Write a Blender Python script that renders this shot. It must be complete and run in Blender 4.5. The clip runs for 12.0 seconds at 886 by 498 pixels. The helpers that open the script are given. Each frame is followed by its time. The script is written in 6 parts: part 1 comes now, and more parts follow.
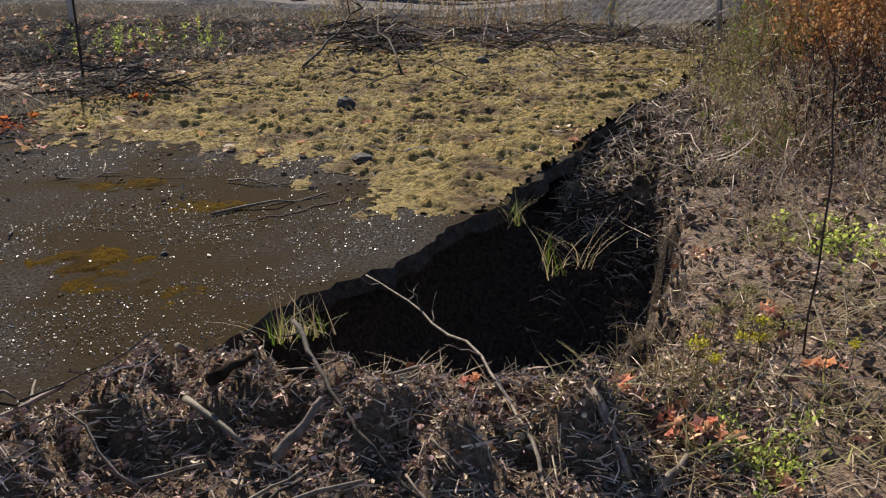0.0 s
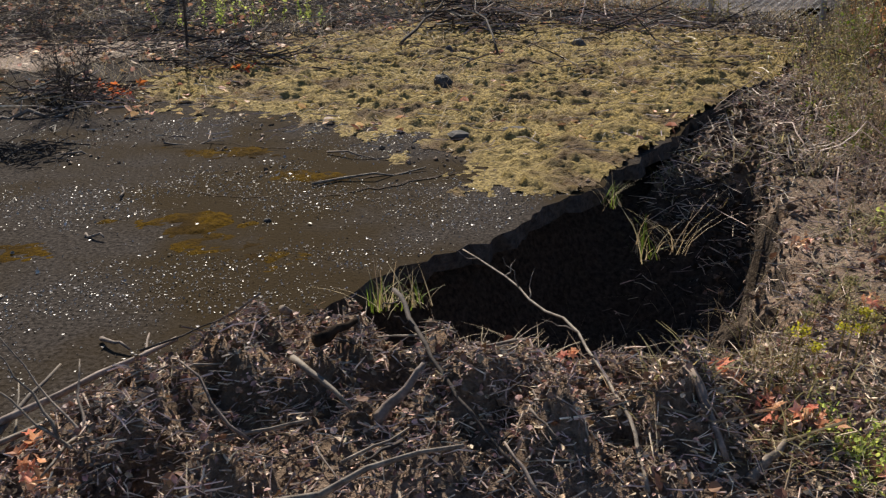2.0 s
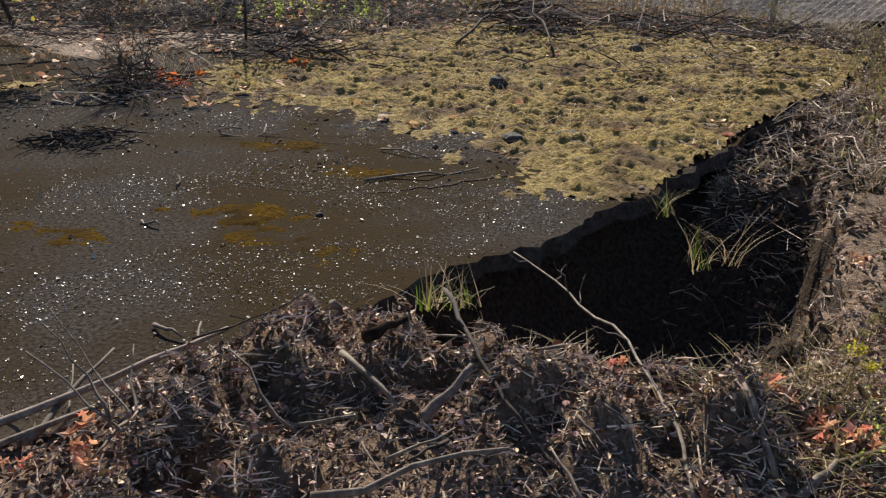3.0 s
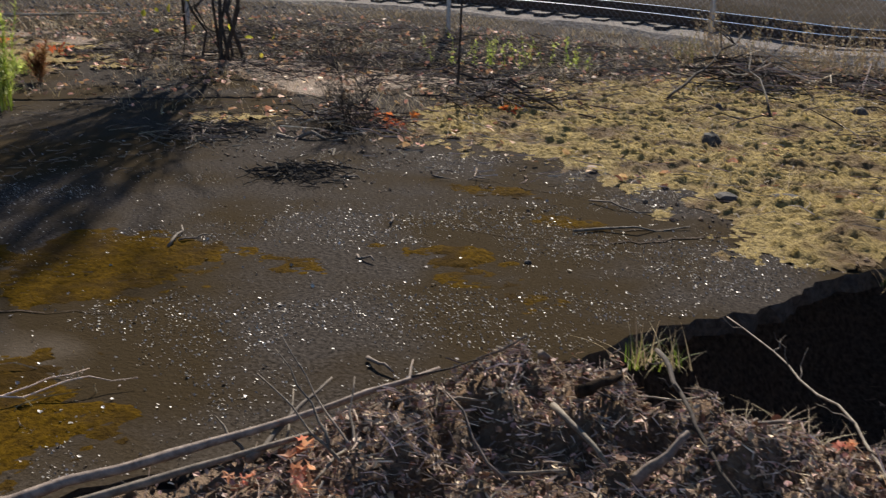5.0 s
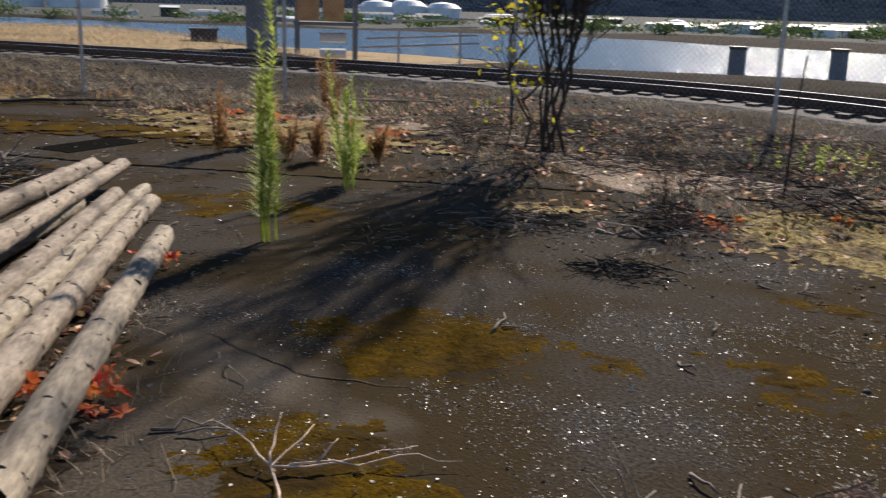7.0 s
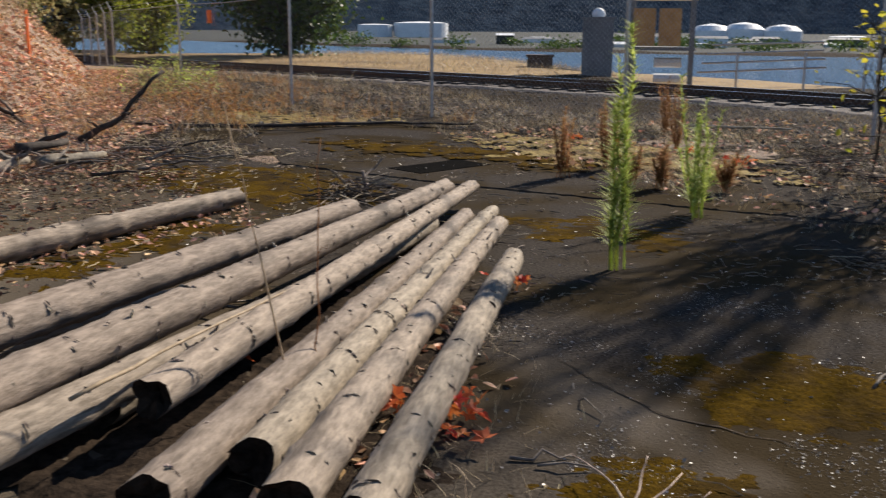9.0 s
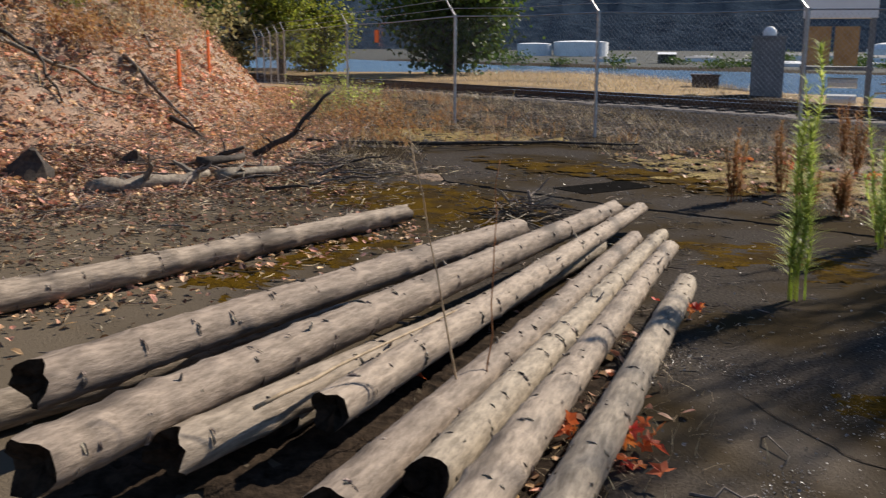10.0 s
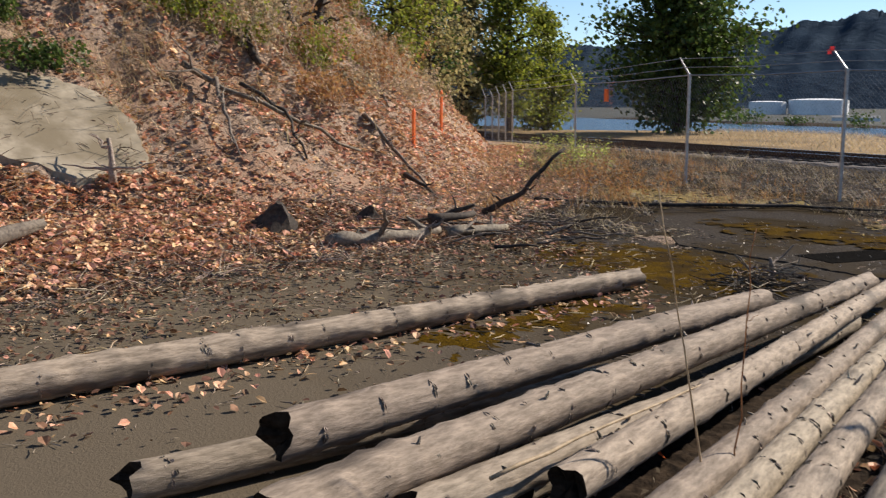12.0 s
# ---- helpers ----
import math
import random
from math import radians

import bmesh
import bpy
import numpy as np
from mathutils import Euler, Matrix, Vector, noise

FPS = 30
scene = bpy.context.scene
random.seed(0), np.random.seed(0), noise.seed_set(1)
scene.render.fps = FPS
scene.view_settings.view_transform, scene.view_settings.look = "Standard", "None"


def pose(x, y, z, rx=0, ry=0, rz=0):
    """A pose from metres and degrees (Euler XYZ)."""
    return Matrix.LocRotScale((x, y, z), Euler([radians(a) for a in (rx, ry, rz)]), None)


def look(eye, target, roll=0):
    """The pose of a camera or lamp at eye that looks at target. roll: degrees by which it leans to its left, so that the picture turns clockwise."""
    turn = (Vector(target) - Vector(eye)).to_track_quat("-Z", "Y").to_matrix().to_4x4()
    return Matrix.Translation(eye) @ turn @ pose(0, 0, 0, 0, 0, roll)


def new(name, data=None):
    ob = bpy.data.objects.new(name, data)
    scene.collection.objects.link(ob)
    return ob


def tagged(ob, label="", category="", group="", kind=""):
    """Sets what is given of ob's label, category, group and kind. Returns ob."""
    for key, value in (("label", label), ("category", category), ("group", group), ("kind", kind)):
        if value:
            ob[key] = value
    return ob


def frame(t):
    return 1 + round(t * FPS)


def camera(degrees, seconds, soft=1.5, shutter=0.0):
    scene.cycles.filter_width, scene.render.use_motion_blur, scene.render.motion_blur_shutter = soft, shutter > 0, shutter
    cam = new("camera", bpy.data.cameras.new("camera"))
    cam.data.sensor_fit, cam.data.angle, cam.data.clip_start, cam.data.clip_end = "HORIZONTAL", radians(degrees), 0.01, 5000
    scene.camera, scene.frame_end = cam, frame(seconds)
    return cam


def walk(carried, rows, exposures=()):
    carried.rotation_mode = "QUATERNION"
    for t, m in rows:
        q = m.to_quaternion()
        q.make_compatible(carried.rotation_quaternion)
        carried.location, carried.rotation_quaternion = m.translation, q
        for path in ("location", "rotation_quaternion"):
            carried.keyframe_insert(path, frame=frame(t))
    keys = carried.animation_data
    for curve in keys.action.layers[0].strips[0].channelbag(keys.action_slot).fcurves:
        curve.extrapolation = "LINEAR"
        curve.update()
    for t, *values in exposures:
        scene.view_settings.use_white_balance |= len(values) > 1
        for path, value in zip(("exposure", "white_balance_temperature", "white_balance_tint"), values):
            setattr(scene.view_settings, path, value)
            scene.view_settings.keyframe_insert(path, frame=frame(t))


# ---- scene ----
cam = camera(48.3, 12.0, soft=1.2, shutter=0.4)

PATH = [
    (0, (0.166, -0.065, 1.531), (-0.178, 1.78, 0.84), -2.1),
    (0.5, (0.152, -0.075, 1.531), (-0.207, 1.766, 0.837), -1.8),
    (1, (0.149, -0.111, 1.535), (-0.25, 1.717, 0.829), -1.9),
    (1.5, (0.117, -0.125, 1.529), (-0.327, 1.691, 0.821), -1.5),
    (2, (0.103, -0.143, 1.53), (-0.394, 1.655, 0.809), -1.2),
    (2.5, (0.092, -0.145, 1.531), (-0.451, 1.639, 0.81), -0.6),
    (4.5, (0.009, -0.182, 1.539), (-0.798, 1.515, 0.855), 1.4),
    (5, (-0.032, -0.196, 1.552), (-0.963, 1.455, 0.913), 1.0),
    (5.5, (-0.061, -0.198, 1.562), (-1.073, 1.418, 0.96), 0.8),
    (6, (-0.102, -0.208, 1.579), (-1.244, 1.339, 1.028), 0.7),
    (6.5, (-0.127, -0.244, 1.592), (-1.408, 1.205, 1.085), 1.3),
    (7, (-0.161, -0.289, 1.597), (-1.58, 1.036, 1.117), 1.6),
    (7.5, (-0.208, -0.314, 1.6), (-1.736, 0.889, 1.132), 1.8),
    (9.5, (-0.465, -0.395, 1.574), (-2.306, 0.259, 1.147), 0.1),
    (10, (-0.489, -0.441, 1.584), (-2.379, 0.072, 1.176), 0.3),
    (10.5, (-0.498, -0.466, 1.593), (-2.42, -0.068, 1.21), 0.5),
    (11, (-0.517, -0.518, 1.598), (-2.467, -0.246, 1.243), 0.5),
    (11.5, (-0.544, -0.547, 1.604), (-2.51, -0.373, 1.278), -0.2),
    (12, (-0.616, -0.519, 1.604), (-2.592, -0.438, 1.307), 0.2),
]
walk(cam, [(t, look(eye, target, roll)) for t, eye, target, roll in PATH])

# ---------------------------------------------------------------- light
SUN_AZ, SUN_EL = -27.0, 34.0     # degrees from +y towards +x, and above the horizon
world = bpy.data.worlds.new("sky_world")
scene.world = world
world.use_nodes = True
wn = world.node_tree.nodes
sky = wn.new("ShaderNodeTexSky")
sky.sky_type, sky.sun_disc = "NISHITA", False
sky.altitude = 2500
sky.sun_elevation, sky.sun_rotation = radians(SUN_EL), radians(SUN_AZ)
sky.air_density, sky.dust_density, sky.ozone_density = 1.0, 0.05, 3.0
wn["Background"].inputs[1].default_value = 0.085
world.node_tree.links.new(sky.outputs[0], wn["Background"].inputs[0])
sun = new("sun", bpy.data.lights.new("sun", "SUN"))
sun.data.energy, sun.data.angle, sun.data.color = 5.0, radians(0.6), (1.0, 0.9, 0.77)
a, e = radians(SUN_AZ), radians(SUN_EL)
sun.matrix_world = look((math.sin(a) * math.cos(e) * 60, math.cos(a) * math.cos(e) * 60, math.sin(e) * 60), (0, 0, 0))
scene.view_settings.exposure = 0.66


# ---------------------------------------------------------------- materials
def rgb(c):
    return (c[0], c[1], c[2], 1.0)


def surface(name, c1, c2, c3=None, scale=20.0, coarse=1.5, rough=0.85, bump=0.4, depth=0.01, island=0.0, piece=0.0,
            metal=0.0, spec=0.3, stretch=(1, 1, 1), lo=0.35, hi=0.65, patch=(0.45, 0.62), through_light=0.0):
    """A weathered surface: fine grain from c1 to c2, broad patches of c3, relief, and spread between pieces."""
    m = bpy.data.materials.new(name)
    m.use_nodes = True
    n, l = m.node_tree.nodes, m.node_tree.links
    bsdf = n["Principled BSDF"]
    co = n.new("ShaderNodeTexCoord")
    mp = n.new("ShaderNodeMapping")
    mp.inputs["Scale"].default_value = stretch
    l.new(co.outputs["Object"], mp.inputs[0])
    fine = n.new("ShaderNodeTexNoise")
    fine.inputs["Scale"].default_value, fine.inputs["Detail"].default_value, fine.inputs["Roughness"].default_value = scale, 7, 0.65
    l.new(mp.outputs[0], fine.inputs["Vector"])
    ramp = n.new("ShaderNodeValToRGB")
    ramp.color_ramp.elements[0].position, ramp.color_ramp.elements[1].position = lo, hi
    ramp.color_ramp.elements[0].color, ramp.color_ramp.elements[1].color = rgb(c1), rgb(c2)
    l.new(fine.outputs["Fac"], ramp.inputs[0])
    col = ramp.outputs[0]
    if c3:
        broad = n.new("ShaderNodeTexNoise")
        broad.inputs["Scale"].default_value, broad.inputs["Detail"].default_value = coarse, 6
        l.new(mp.outputs[0], broad.inputs["Vector"])
        edge = n.new("ShaderNodeMapRange")
        edge.inputs["From Min"].default_value, edge.inputs["From Max"].default_value = patch
        l.new(broad.outputs["Fac"], edge.inputs["Value"])
        mix = n.new("ShaderNodeMix")
        mix.data_type = "RGBA"
        l.new(edge.outputs[0], mix.inputs["Factor"])
        l.new(col, mix.inputs["A"])
        mix.inputs["B"].default_value = rgb(c3)
        col = mix.outputs["Result"]
    spread = island or piece
    if spread:
        src = n.new("ShaderNodeNewGeometry").outputs["Random Per Island"] if island else n.new("ShaderNodeObjectInfo").outputs["Random"]
        val = n.new("ShaderNodeMapRange")
        val.inputs["To Min"].default_value, val.inputs["To Max"].default_value = 1 - spread, 1 + spread
        l.new(src, val.inputs["Value"])
        hsv = n.new("ShaderNodeHueSaturation")
        l.new(col, hsv.inputs["Color"])
        l.new(val.outputs[0], hsv.inputs["Value"])
        hue = n.new("ShaderNodeMapRange")
        hue.inputs["To Min"].default_value, hue.inputs["To Max"].default_value = 0.5 - spread * 0.05, 0.5 + spread * 0.04
        mul = n.new("ShaderNodeMath")
        mul.operation = "MULTIPLY"
        mul.inputs[1].default_value = 7.31
        fr = n.new("ShaderNodeMath")
        fr.operation = "FRACT"
        l.new(src, mul.inputs[0])
        l.new(mul.outputs[0], fr.inputs[0])
        l.new(fr.outputs[0], hue.inputs["Value"])
        l.new(hue.outputs[0], hsv.inputs["Hue"])
        col = hsv.outputs[0]
    l.new(col, bsdf.inputs["Base Color"])
    bsdf.inputs["Roughness"].default_value, bsdf.inputs["Metallic"].default_value = rough, metal
    bsdf.inputs["Specular IOR Level"].default_value = spec
    if bump:
        bp = n.new("ShaderNodeBump")
        bp.inputs["Strength"].default_value, bp.inputs["Distance"].default_value = bump, depth
        l.new(fine.outputs["Fac"], bp.inputs["Height"])
        l.new(bp.outputs[0], bsdf.inputs["Normal"])
    if through_light:
        tr = n.new("ShaderNodeBsdfTranslucent")
        l.new(col, tr.inputs["Color"])
        ms = n.new("ShaderNodeMixShader")
        ms.inputs[0].default_value = through_light
        l.new(bsdf.outputs[0], ms.inputs[1])
        l.new(tr.outputs[0], ms.inputs[2])
        l.new(ms.outputs[0], n["Material Output"].inputs["Surface"])
    return m


M_soil = surface("soil", (0.07, 0.047, 0.032), (0.4, 0.275, 0.185), (0.18, 0.12, 0.075), scale=35, coarse=1.2, bump=1.0, depth=0.04, rough=0.8, spec=0.25)
# dark soil, blackened further to carry the shade inside the pit
M_shadedhumus = surface("shaded_black_humus", (0.035, 0.028, 0.022), (0.12, 0.092, 0.07), scale=40, bump=1.0, depth=0.03, rough=1.0, spec=0.05)
M_slab = surface("worn_asphalt", (0.012, 0.01, 0.0085), (0.084, 0.071, 0.06), (0.038, 0.027, 0.014), scale=55, coarse=0.8, bump=0.9, depth=0.008, rough=1.0, spec=0.02, patch=(0.44, 0.56))
st = M_slab.node_tree
sn, sl = st.nodes, st.links
old = sn["Principled BSDF"].inputs["Base Color"].links[0].from_socket
sep = sn.new("ShaderNodeSeparateXYZ")
sco = sn.new("ShaderNodeTexCoord")
sl.new(sco.outputs["Object"], sep.inputs[0])
dust_n = sn.new("ShaderNodeTexNoise")
dust_n.inputs["Scale"].default_value, dust_n.inputs["Detail"].default_value = 0.7, 6
sl.new(sco.outputs["Object"], dust_n.inputs["Vector"])
sm1 = sn.new("ShaderNodeMath")
sm1.operation, sm1.inputs[1].default_value = "MULTIPLY_ADD", 4.5
sl.new(dust_n.outputs["Fac"], sm1.inputs[0])
sl.new(sep.outputs["Y"], sm1.inputs[2])
dust = sn.new("ShaderNodeMapRange")
dust.inputs["From Min"].default_value, dust.inputs["From Max"].default_value = 4.0, 1.2
sl.new(sm1.outputs[0], dust.inputs["Value"])
dmix = sn.new("ShaderNodeMix")
dmix.data_type = "RGBA"
sl.new(dust.outputs[0], dmix.inputs["Factor"])
sl.new(old, dmix.inputs["A"])
dmix.inputs["B"].default_value = (0.115, 0.092, 0.066, 1)
smear = sn.new("ShaderNodeMapping")   # a smear of washed-out dust beside the log pile
smear.vector_type = "POINT"
smear.inputs["Location"].default_value, smear.inputs["Scale"].default_value = (3.7 * 0.85, -1.92 * 3.2, 0), (0.85, 3.2, 1)
sl.new(sco.outputs["Object"], smear.inputs[0])
reach = sn.new("ShaderNodeVectorMath")
reach.operation = "LENGTH"
sl.new(smear.outputs[0], reach.inputs[0])
swirl = sn.new("ShaderNodeTexNoise")
swirl.inputs["Scale"].default_value, swirl.inputs["Detail"].default_value = 2.6, 7
sl.new(sco.outputs["Object"], swirl.inputs["Vector"])
sm2 = sn.new("ShaderNodeMath")
sm2.operation, sm2.inputs[1].default_value = "MULTIPLY_ADD", 1.6
sl.new(swirl.outputs["Fac"], sm2.inputs[0])
sl.new(reach.outputs["Value"], sm2.inputs[2])
silt = sn.new("ShaderNodeMapRange")
silt.inputs["From Min"].default_value, silt.inputs["From Max"].default_value, silt.inputs["To Max"].default_value = 1.75, 0.8, 0.85
sl.new(sm2.outputs[0], silt.inputs["Value"])
smix = sn.new("ShaderNodeMix")
smix.data_type = "RGBA"
sl.new(silt.outputs[0], smix.inputs["Factor"])
sl.new(dmix.outputs["Result"], smix.inputs["A"])
smix.inputs["B"].default_value = (0.125, 0.104, 0.083, 1)
sl.new(smix.outputs["Result"], sn["Principled BSDF"].inputs["Base Color"])
M_edge = surface("broken_edge", (0.025, 0.022, 0.019), (0.09, 0.078, 0.066), scale=30, bump=1.0, depth=0.03)
M_moss = surface("yellow_moss", (0.13, 0.092, 0.031), (0.48, 0.355, 0.122), (0.14, 0.09, 0.042), scale=42, coarse=2.6, bump=1.0, depth=0.04, rough=0.9, spec=0.2, patch=(0.48, 0.64))
M_darkmoss = surface("brown_moss", (0.036, 0.02, 0.002), (0.105, 0.06, 0.004), (0.036, 0.022, 0.007), scale=50, coarse=3, bump=0.9, depth=0.012, rough=1.0, spec=0.02)
M_bark = surface("weathered_log", (0.17, 0.134, 0.098), (0.37, 0.3, 0.228), (0.1, 0.079, 0.06), scale=42, coarse=6, bump=0.7, depth=0.01, rough=0.75, spec=0.2, stretch=(1, 1, 0.22), piece=0.2, patch=(0.53, 0.63))
M_barkdark = surface("bark_scar", (0.15, 0.12, 0.09), (0.42, 0.345, 0.265), scale=25, bump=1.0, depth=0.02, rough=0.7, island=0.6)
# near-black wood: the shade on the log ends is in this colour
M_shadedwood = surface("shaded_cut_wood", (0.01, 0.007, 0.005), (0.05, 0.035, 0.024), scale=14, bump=1.0, depth=0.02, rough=1.0, spec=0.05)
M_branch = surface("dead_branch", (0.09, 0.07, 0.055), (0.25, 0.205, 0.16), scale=26, bump=0.8, depth=0.006, rough=0.75, spec=0.25, piece=0.3)
M_twig = surface("grey_twig", (0.26, 0.19, 0.135), (0.7, 0.56, 0.42), scale=20, bump=0.5, rough=0.5, spec=0.35, island=0.7)
M_oldtwig = surface("old_twig", (0.12, 0.09, 0.066), (0.36, 0.285, 0.215), scale=20, bump=0.5, rough=0.75, spec=0.2, island=0.6)
M_chip = surface("wood_chip", (0.15, 0.095, 0.062), (0.6, 0.41, 0.28), scale=30, bump=0.6, rough=0.5, spec=0.35, island=0.8)
M_darktwig = surface("dark_twig", (0.02, 0.016, 0.013), (0.07, 0.055, 0.042), scale=20, bump=0.5, island=0.3)
M_straw = surface("dry_straw", (0.32, 0.24, 0.13), (0.6, 0.48, 0.3), scale=14, bump=0, rough=0.6, spec=0.3, island=0.4, through_light=0.3)
M_litter = surface("dry_leaf", (0.4, 0.205, 0.1), (0.74, 0.46, 0.28), scale=18, bump=0.2, rough=0.6, island=0.6, through_light=0.2)
M_brownleaf = surface("brown_leaf", (0.1, 0.05, 0.025), (0.27, 0.15, 0.085), scale=18, bump=0.2, rough=0.75, island=0.5, through_light=0.15)
M_redleaf = surface("orange_leaf", (0.46, 0.17, 0.08), (0.74, 0.4, 0.24), scale=18, bump=0.2, rough=0.6, island=0.4, through_light=0.4)
M_red = surface("red_leaf", (0.5, 0.08, 0.025), (0.68, 0.2, 0.07), scale=18, bump=0.2, rough=0.6, island=0.4, through_light=0.4)
M_grass = surface("green_blade", (0.08, 0.12, 0.015), (0.2, 0.26, 0.04), scale=9, bump=0, rough=0.6, island=0.4, through_light=0.45)
M_weed = surface("weed_green", (0.3, 0.37, 0.07), (0.56, 0.62, 0.18), scale=9, bump=0, rough=0.6, island=0.35, through_light=0.6)
M_rust = surface("rust_weed", (0.27, 0.13, 0.045), (0.5, 0.3, 0.13), scale=9, bump=0, island=0.35, through_light=0.4)
M_olive = surface("olive_leaf", (0.2, 0.18, 0.07), (0.44, 0.38, 0.17), scale=9, bump=0, rough=0.7, island=0.45, through_light=0.45)
M_leaf = surface("tree_leaf", (0.03, 0.06, 0.012), (0.1, 0.15, 0.03), scale=2, bump=0, rough=0.5, island=0.4, through_light=0.4)
M_lightleaf = surface("pale_tree_leaf", (0.12, 0.16, 0.02), (0.3, 0.32, 0.05), scale=2, bump=0, rough=0.5, island=0.4, through_light=0.45)
M_hill = surface("hill_earth", (0.12, 0.083, 0.06), (0.47, 0.345, 0.26), (0.3, 0.195, 0.135), scale=16, coarse=0.7, bump=1.0, depth=0.05, rough=0.95, spec=0.1)
M_concrete = surface("pale_concrete", (0.24, 0.2, 0.145), (0.38, 0.325, 0.245), (0.18, 0.145, 0.095), scale=6, coarse=1.2, bump=0.4, rough=0.9)
M_ballast = surface("ballast", (0.06, 0.052, 0.045), (0.2, 0.175, 0.15), scale=9, coarse=1, bump=1.0, depth=0.06, rough=0.9, island=0.4)
M_gravel = surface("grey_gravel", (0.012, 0.0095, 0.0075), (0.085, 0.067, 0.052), (0.032, 0.022, 0.011), scale=16, coarse=0.7, bump=1.0, depth=0.06, rough=1.0, spec=0.04, patch=(0.42, 0.56))
M_steel = surface("galvanised", (0.32, 0.32, 0.32), (0.5, 0.5, 0.5), scale=20, bump=0.1, rough=0.45, metal=0.7)
M_rail = surface("rail_steel", (0.05, 0.035, 0.028), (0.1, 0.075, 0.06), scale=20, bump=0.2, rough=0.5, metal=0.6)
M_railtop = surface("polished_rail", (0.5, 0.5, 0.5), (0.65, 0.65, 0.65), scale=8, bump=0, rough=0.22, metal=1.0)
M_tie = surface("rail_tie", (0.03, 0.024, 0.02), (0.08, 0.065, 0.055), scale=15, bump=0.6, piece=0.3)
M_drygrass = surface("dry_meadow", (0.18, 0.115, 0.045), (0.4, 0.27, 0.12), (0.17, 0.11, 0.05), scale=3, coarse=0.3, bump=0.8, depth=0.1, rough=0.95)
M_rock = surface("dark_rock", (0.03, 0.028, 0.026), (0.1, 0.09, 0.08), scale=14, bump=0.9, depth=0.02, piece=0.3)
M_white = surface("white_paint", (0.68, 0.69, 0.7), (0.82, 0.82, 0.82), scale=0.5, bump=0, rough=0.6)
M_orange = surface("orange_paint", (0.75, 0.13, 0.03), (0.9, 0.22, 0.05), scale=10, bump=0.1, rough=0.6)
M_pink = surface("pink_ribbon", (0.8, 0.1, 0.12), (0.9, 0.2, 0.2), scale=10, bump=0, rough=0.6, through_light=0.4)
M_ochre = surface("ochre_panel", (0.36, 0.2, 0.08), (0.5, 0.3, 0.13), scale=3, bump=0.1, rough=0.7)
M_grey = surface("grey_paint", (0.13, 0.135, 0.14), (0.2, 0.2, 0.205), scale=3, bump=0.1, rough=0.6)
# blue aerial haze is mixed into the forest colour here
M_hazyforest = surface("hazy_wooded_hill", (0.014, 0.023, 0.036), (0.042, 0.058, 0.08), (0.024, 0.037, 0.056), scale=0.06, coarse=0.008, bump=1.0, depth=6, rough=1.0, spec=0.0)
M_bank = surface("far_bank", (0.02, 0.024, 0.02), (0.06, 0.06, 0.05), scale=0.3, bump=0.5, rough=1.0)
M_yellow = surface("yellow_leaf", (0.4, 0.36, 0.03), (0.6, 0.54, 0.07), scale=9, bump=0, island=0.3, through_light=0.5)
M_pale = surface("pale_chip", (0.24, 0.21, 0.17), (0.52, 0.47, 0.41), scale=30, bump=0.1, rough=0.35, island=0.6, spec=0.7)

M_water = bpy.data.materials.new("river_water")
M_water.use_nodes = True
wt = M_water.node_tree
wb = wt.nodes["Principled BSDF"]
wb.inputs["Base Color"].default_value = (0.03, 0.05, 0.07, 1)
wb.inputs["Roughness"].default_value = 0.15
wnz = wt.nodes.new("ShaderNodeTexNoise")
wnz.inputs["Scale"].default_value, wnz.inputs["Detail"].default_value = 0.9, 5
wco = wt.nodes.new("ShaderNodeTexCoord")
wbp = wt.nodes.new("ShaderNodeBump")
wbp.inputs["Strength"].default_value, wbp.inputs["Distance"].default_value = 1.0, 0.3
wt.links.new(wco.outputs["Object"], wnz.inputs["Vector"])
wt.links.new(wnz.outputs["Fac"], wbp.inputs["Height"])
wt.links.new(wbp.outputs[0], wb.inputs["Normal"])


# ---------------------------------------------------------------- mesh helpers
class Soup:
    """Vertices and faces of one mesh, gathered piece by piece."""

    def __init__(self):
        self.v, self.f, self.n = [], [], 0

    def add(self, verts, faces):
        self.v.append(np.asarray(verts, float).reshape(-1, 3))
        if isinstance(faces, np.ndarray):
            self.f += (faces + self.n).tolist()
        else:
            self.f += [tuple(i + self.n for i in f) for f in faces]
        self.n += len(self.v[-1])

    def mesh(self, name, mat, smooth=False):
        me = bpy.data.meshes.new(name)
        me.from_pydata(np.concatenate(self.v).tolist() if self.v else [], [], self.f)
        me.materials.append(mat)
        if smooth:
            me.polygons.foreach_set("use_smooth", [True] * len(me.polygons))
        me.update()
        return me


def part(name, src, mat, parent=None, label="", smooth=False):
    """Links a Soup, a bmesh or a mesh as one mesh object, under parent if there is one."""
    if isinstance(src, Soup):
        me = src.mesh(name, mat, smooth)
    elif isinstance(src, bpy.types.Mesh):
        me = src
    else:
        me = bpy.data.meshes.new(name)
        src.to_mesh(me)
        src.free()
        me.materials.append(mat)
        if smooth:
            me.polygons.foreach_set("use_smooth", [True] * len(me.polygons))
    ob = new(name, me)
    if parent:
        ob.parent = parent
    if label:
        tagged(ob, label)
    return ob


def thing(name, at, label, category, group="", kind=""):
    ob = new(name)
    ob.empty_display_size = 0.1
    ob.location = at
    return tagged(ob, label, category, group, kind)


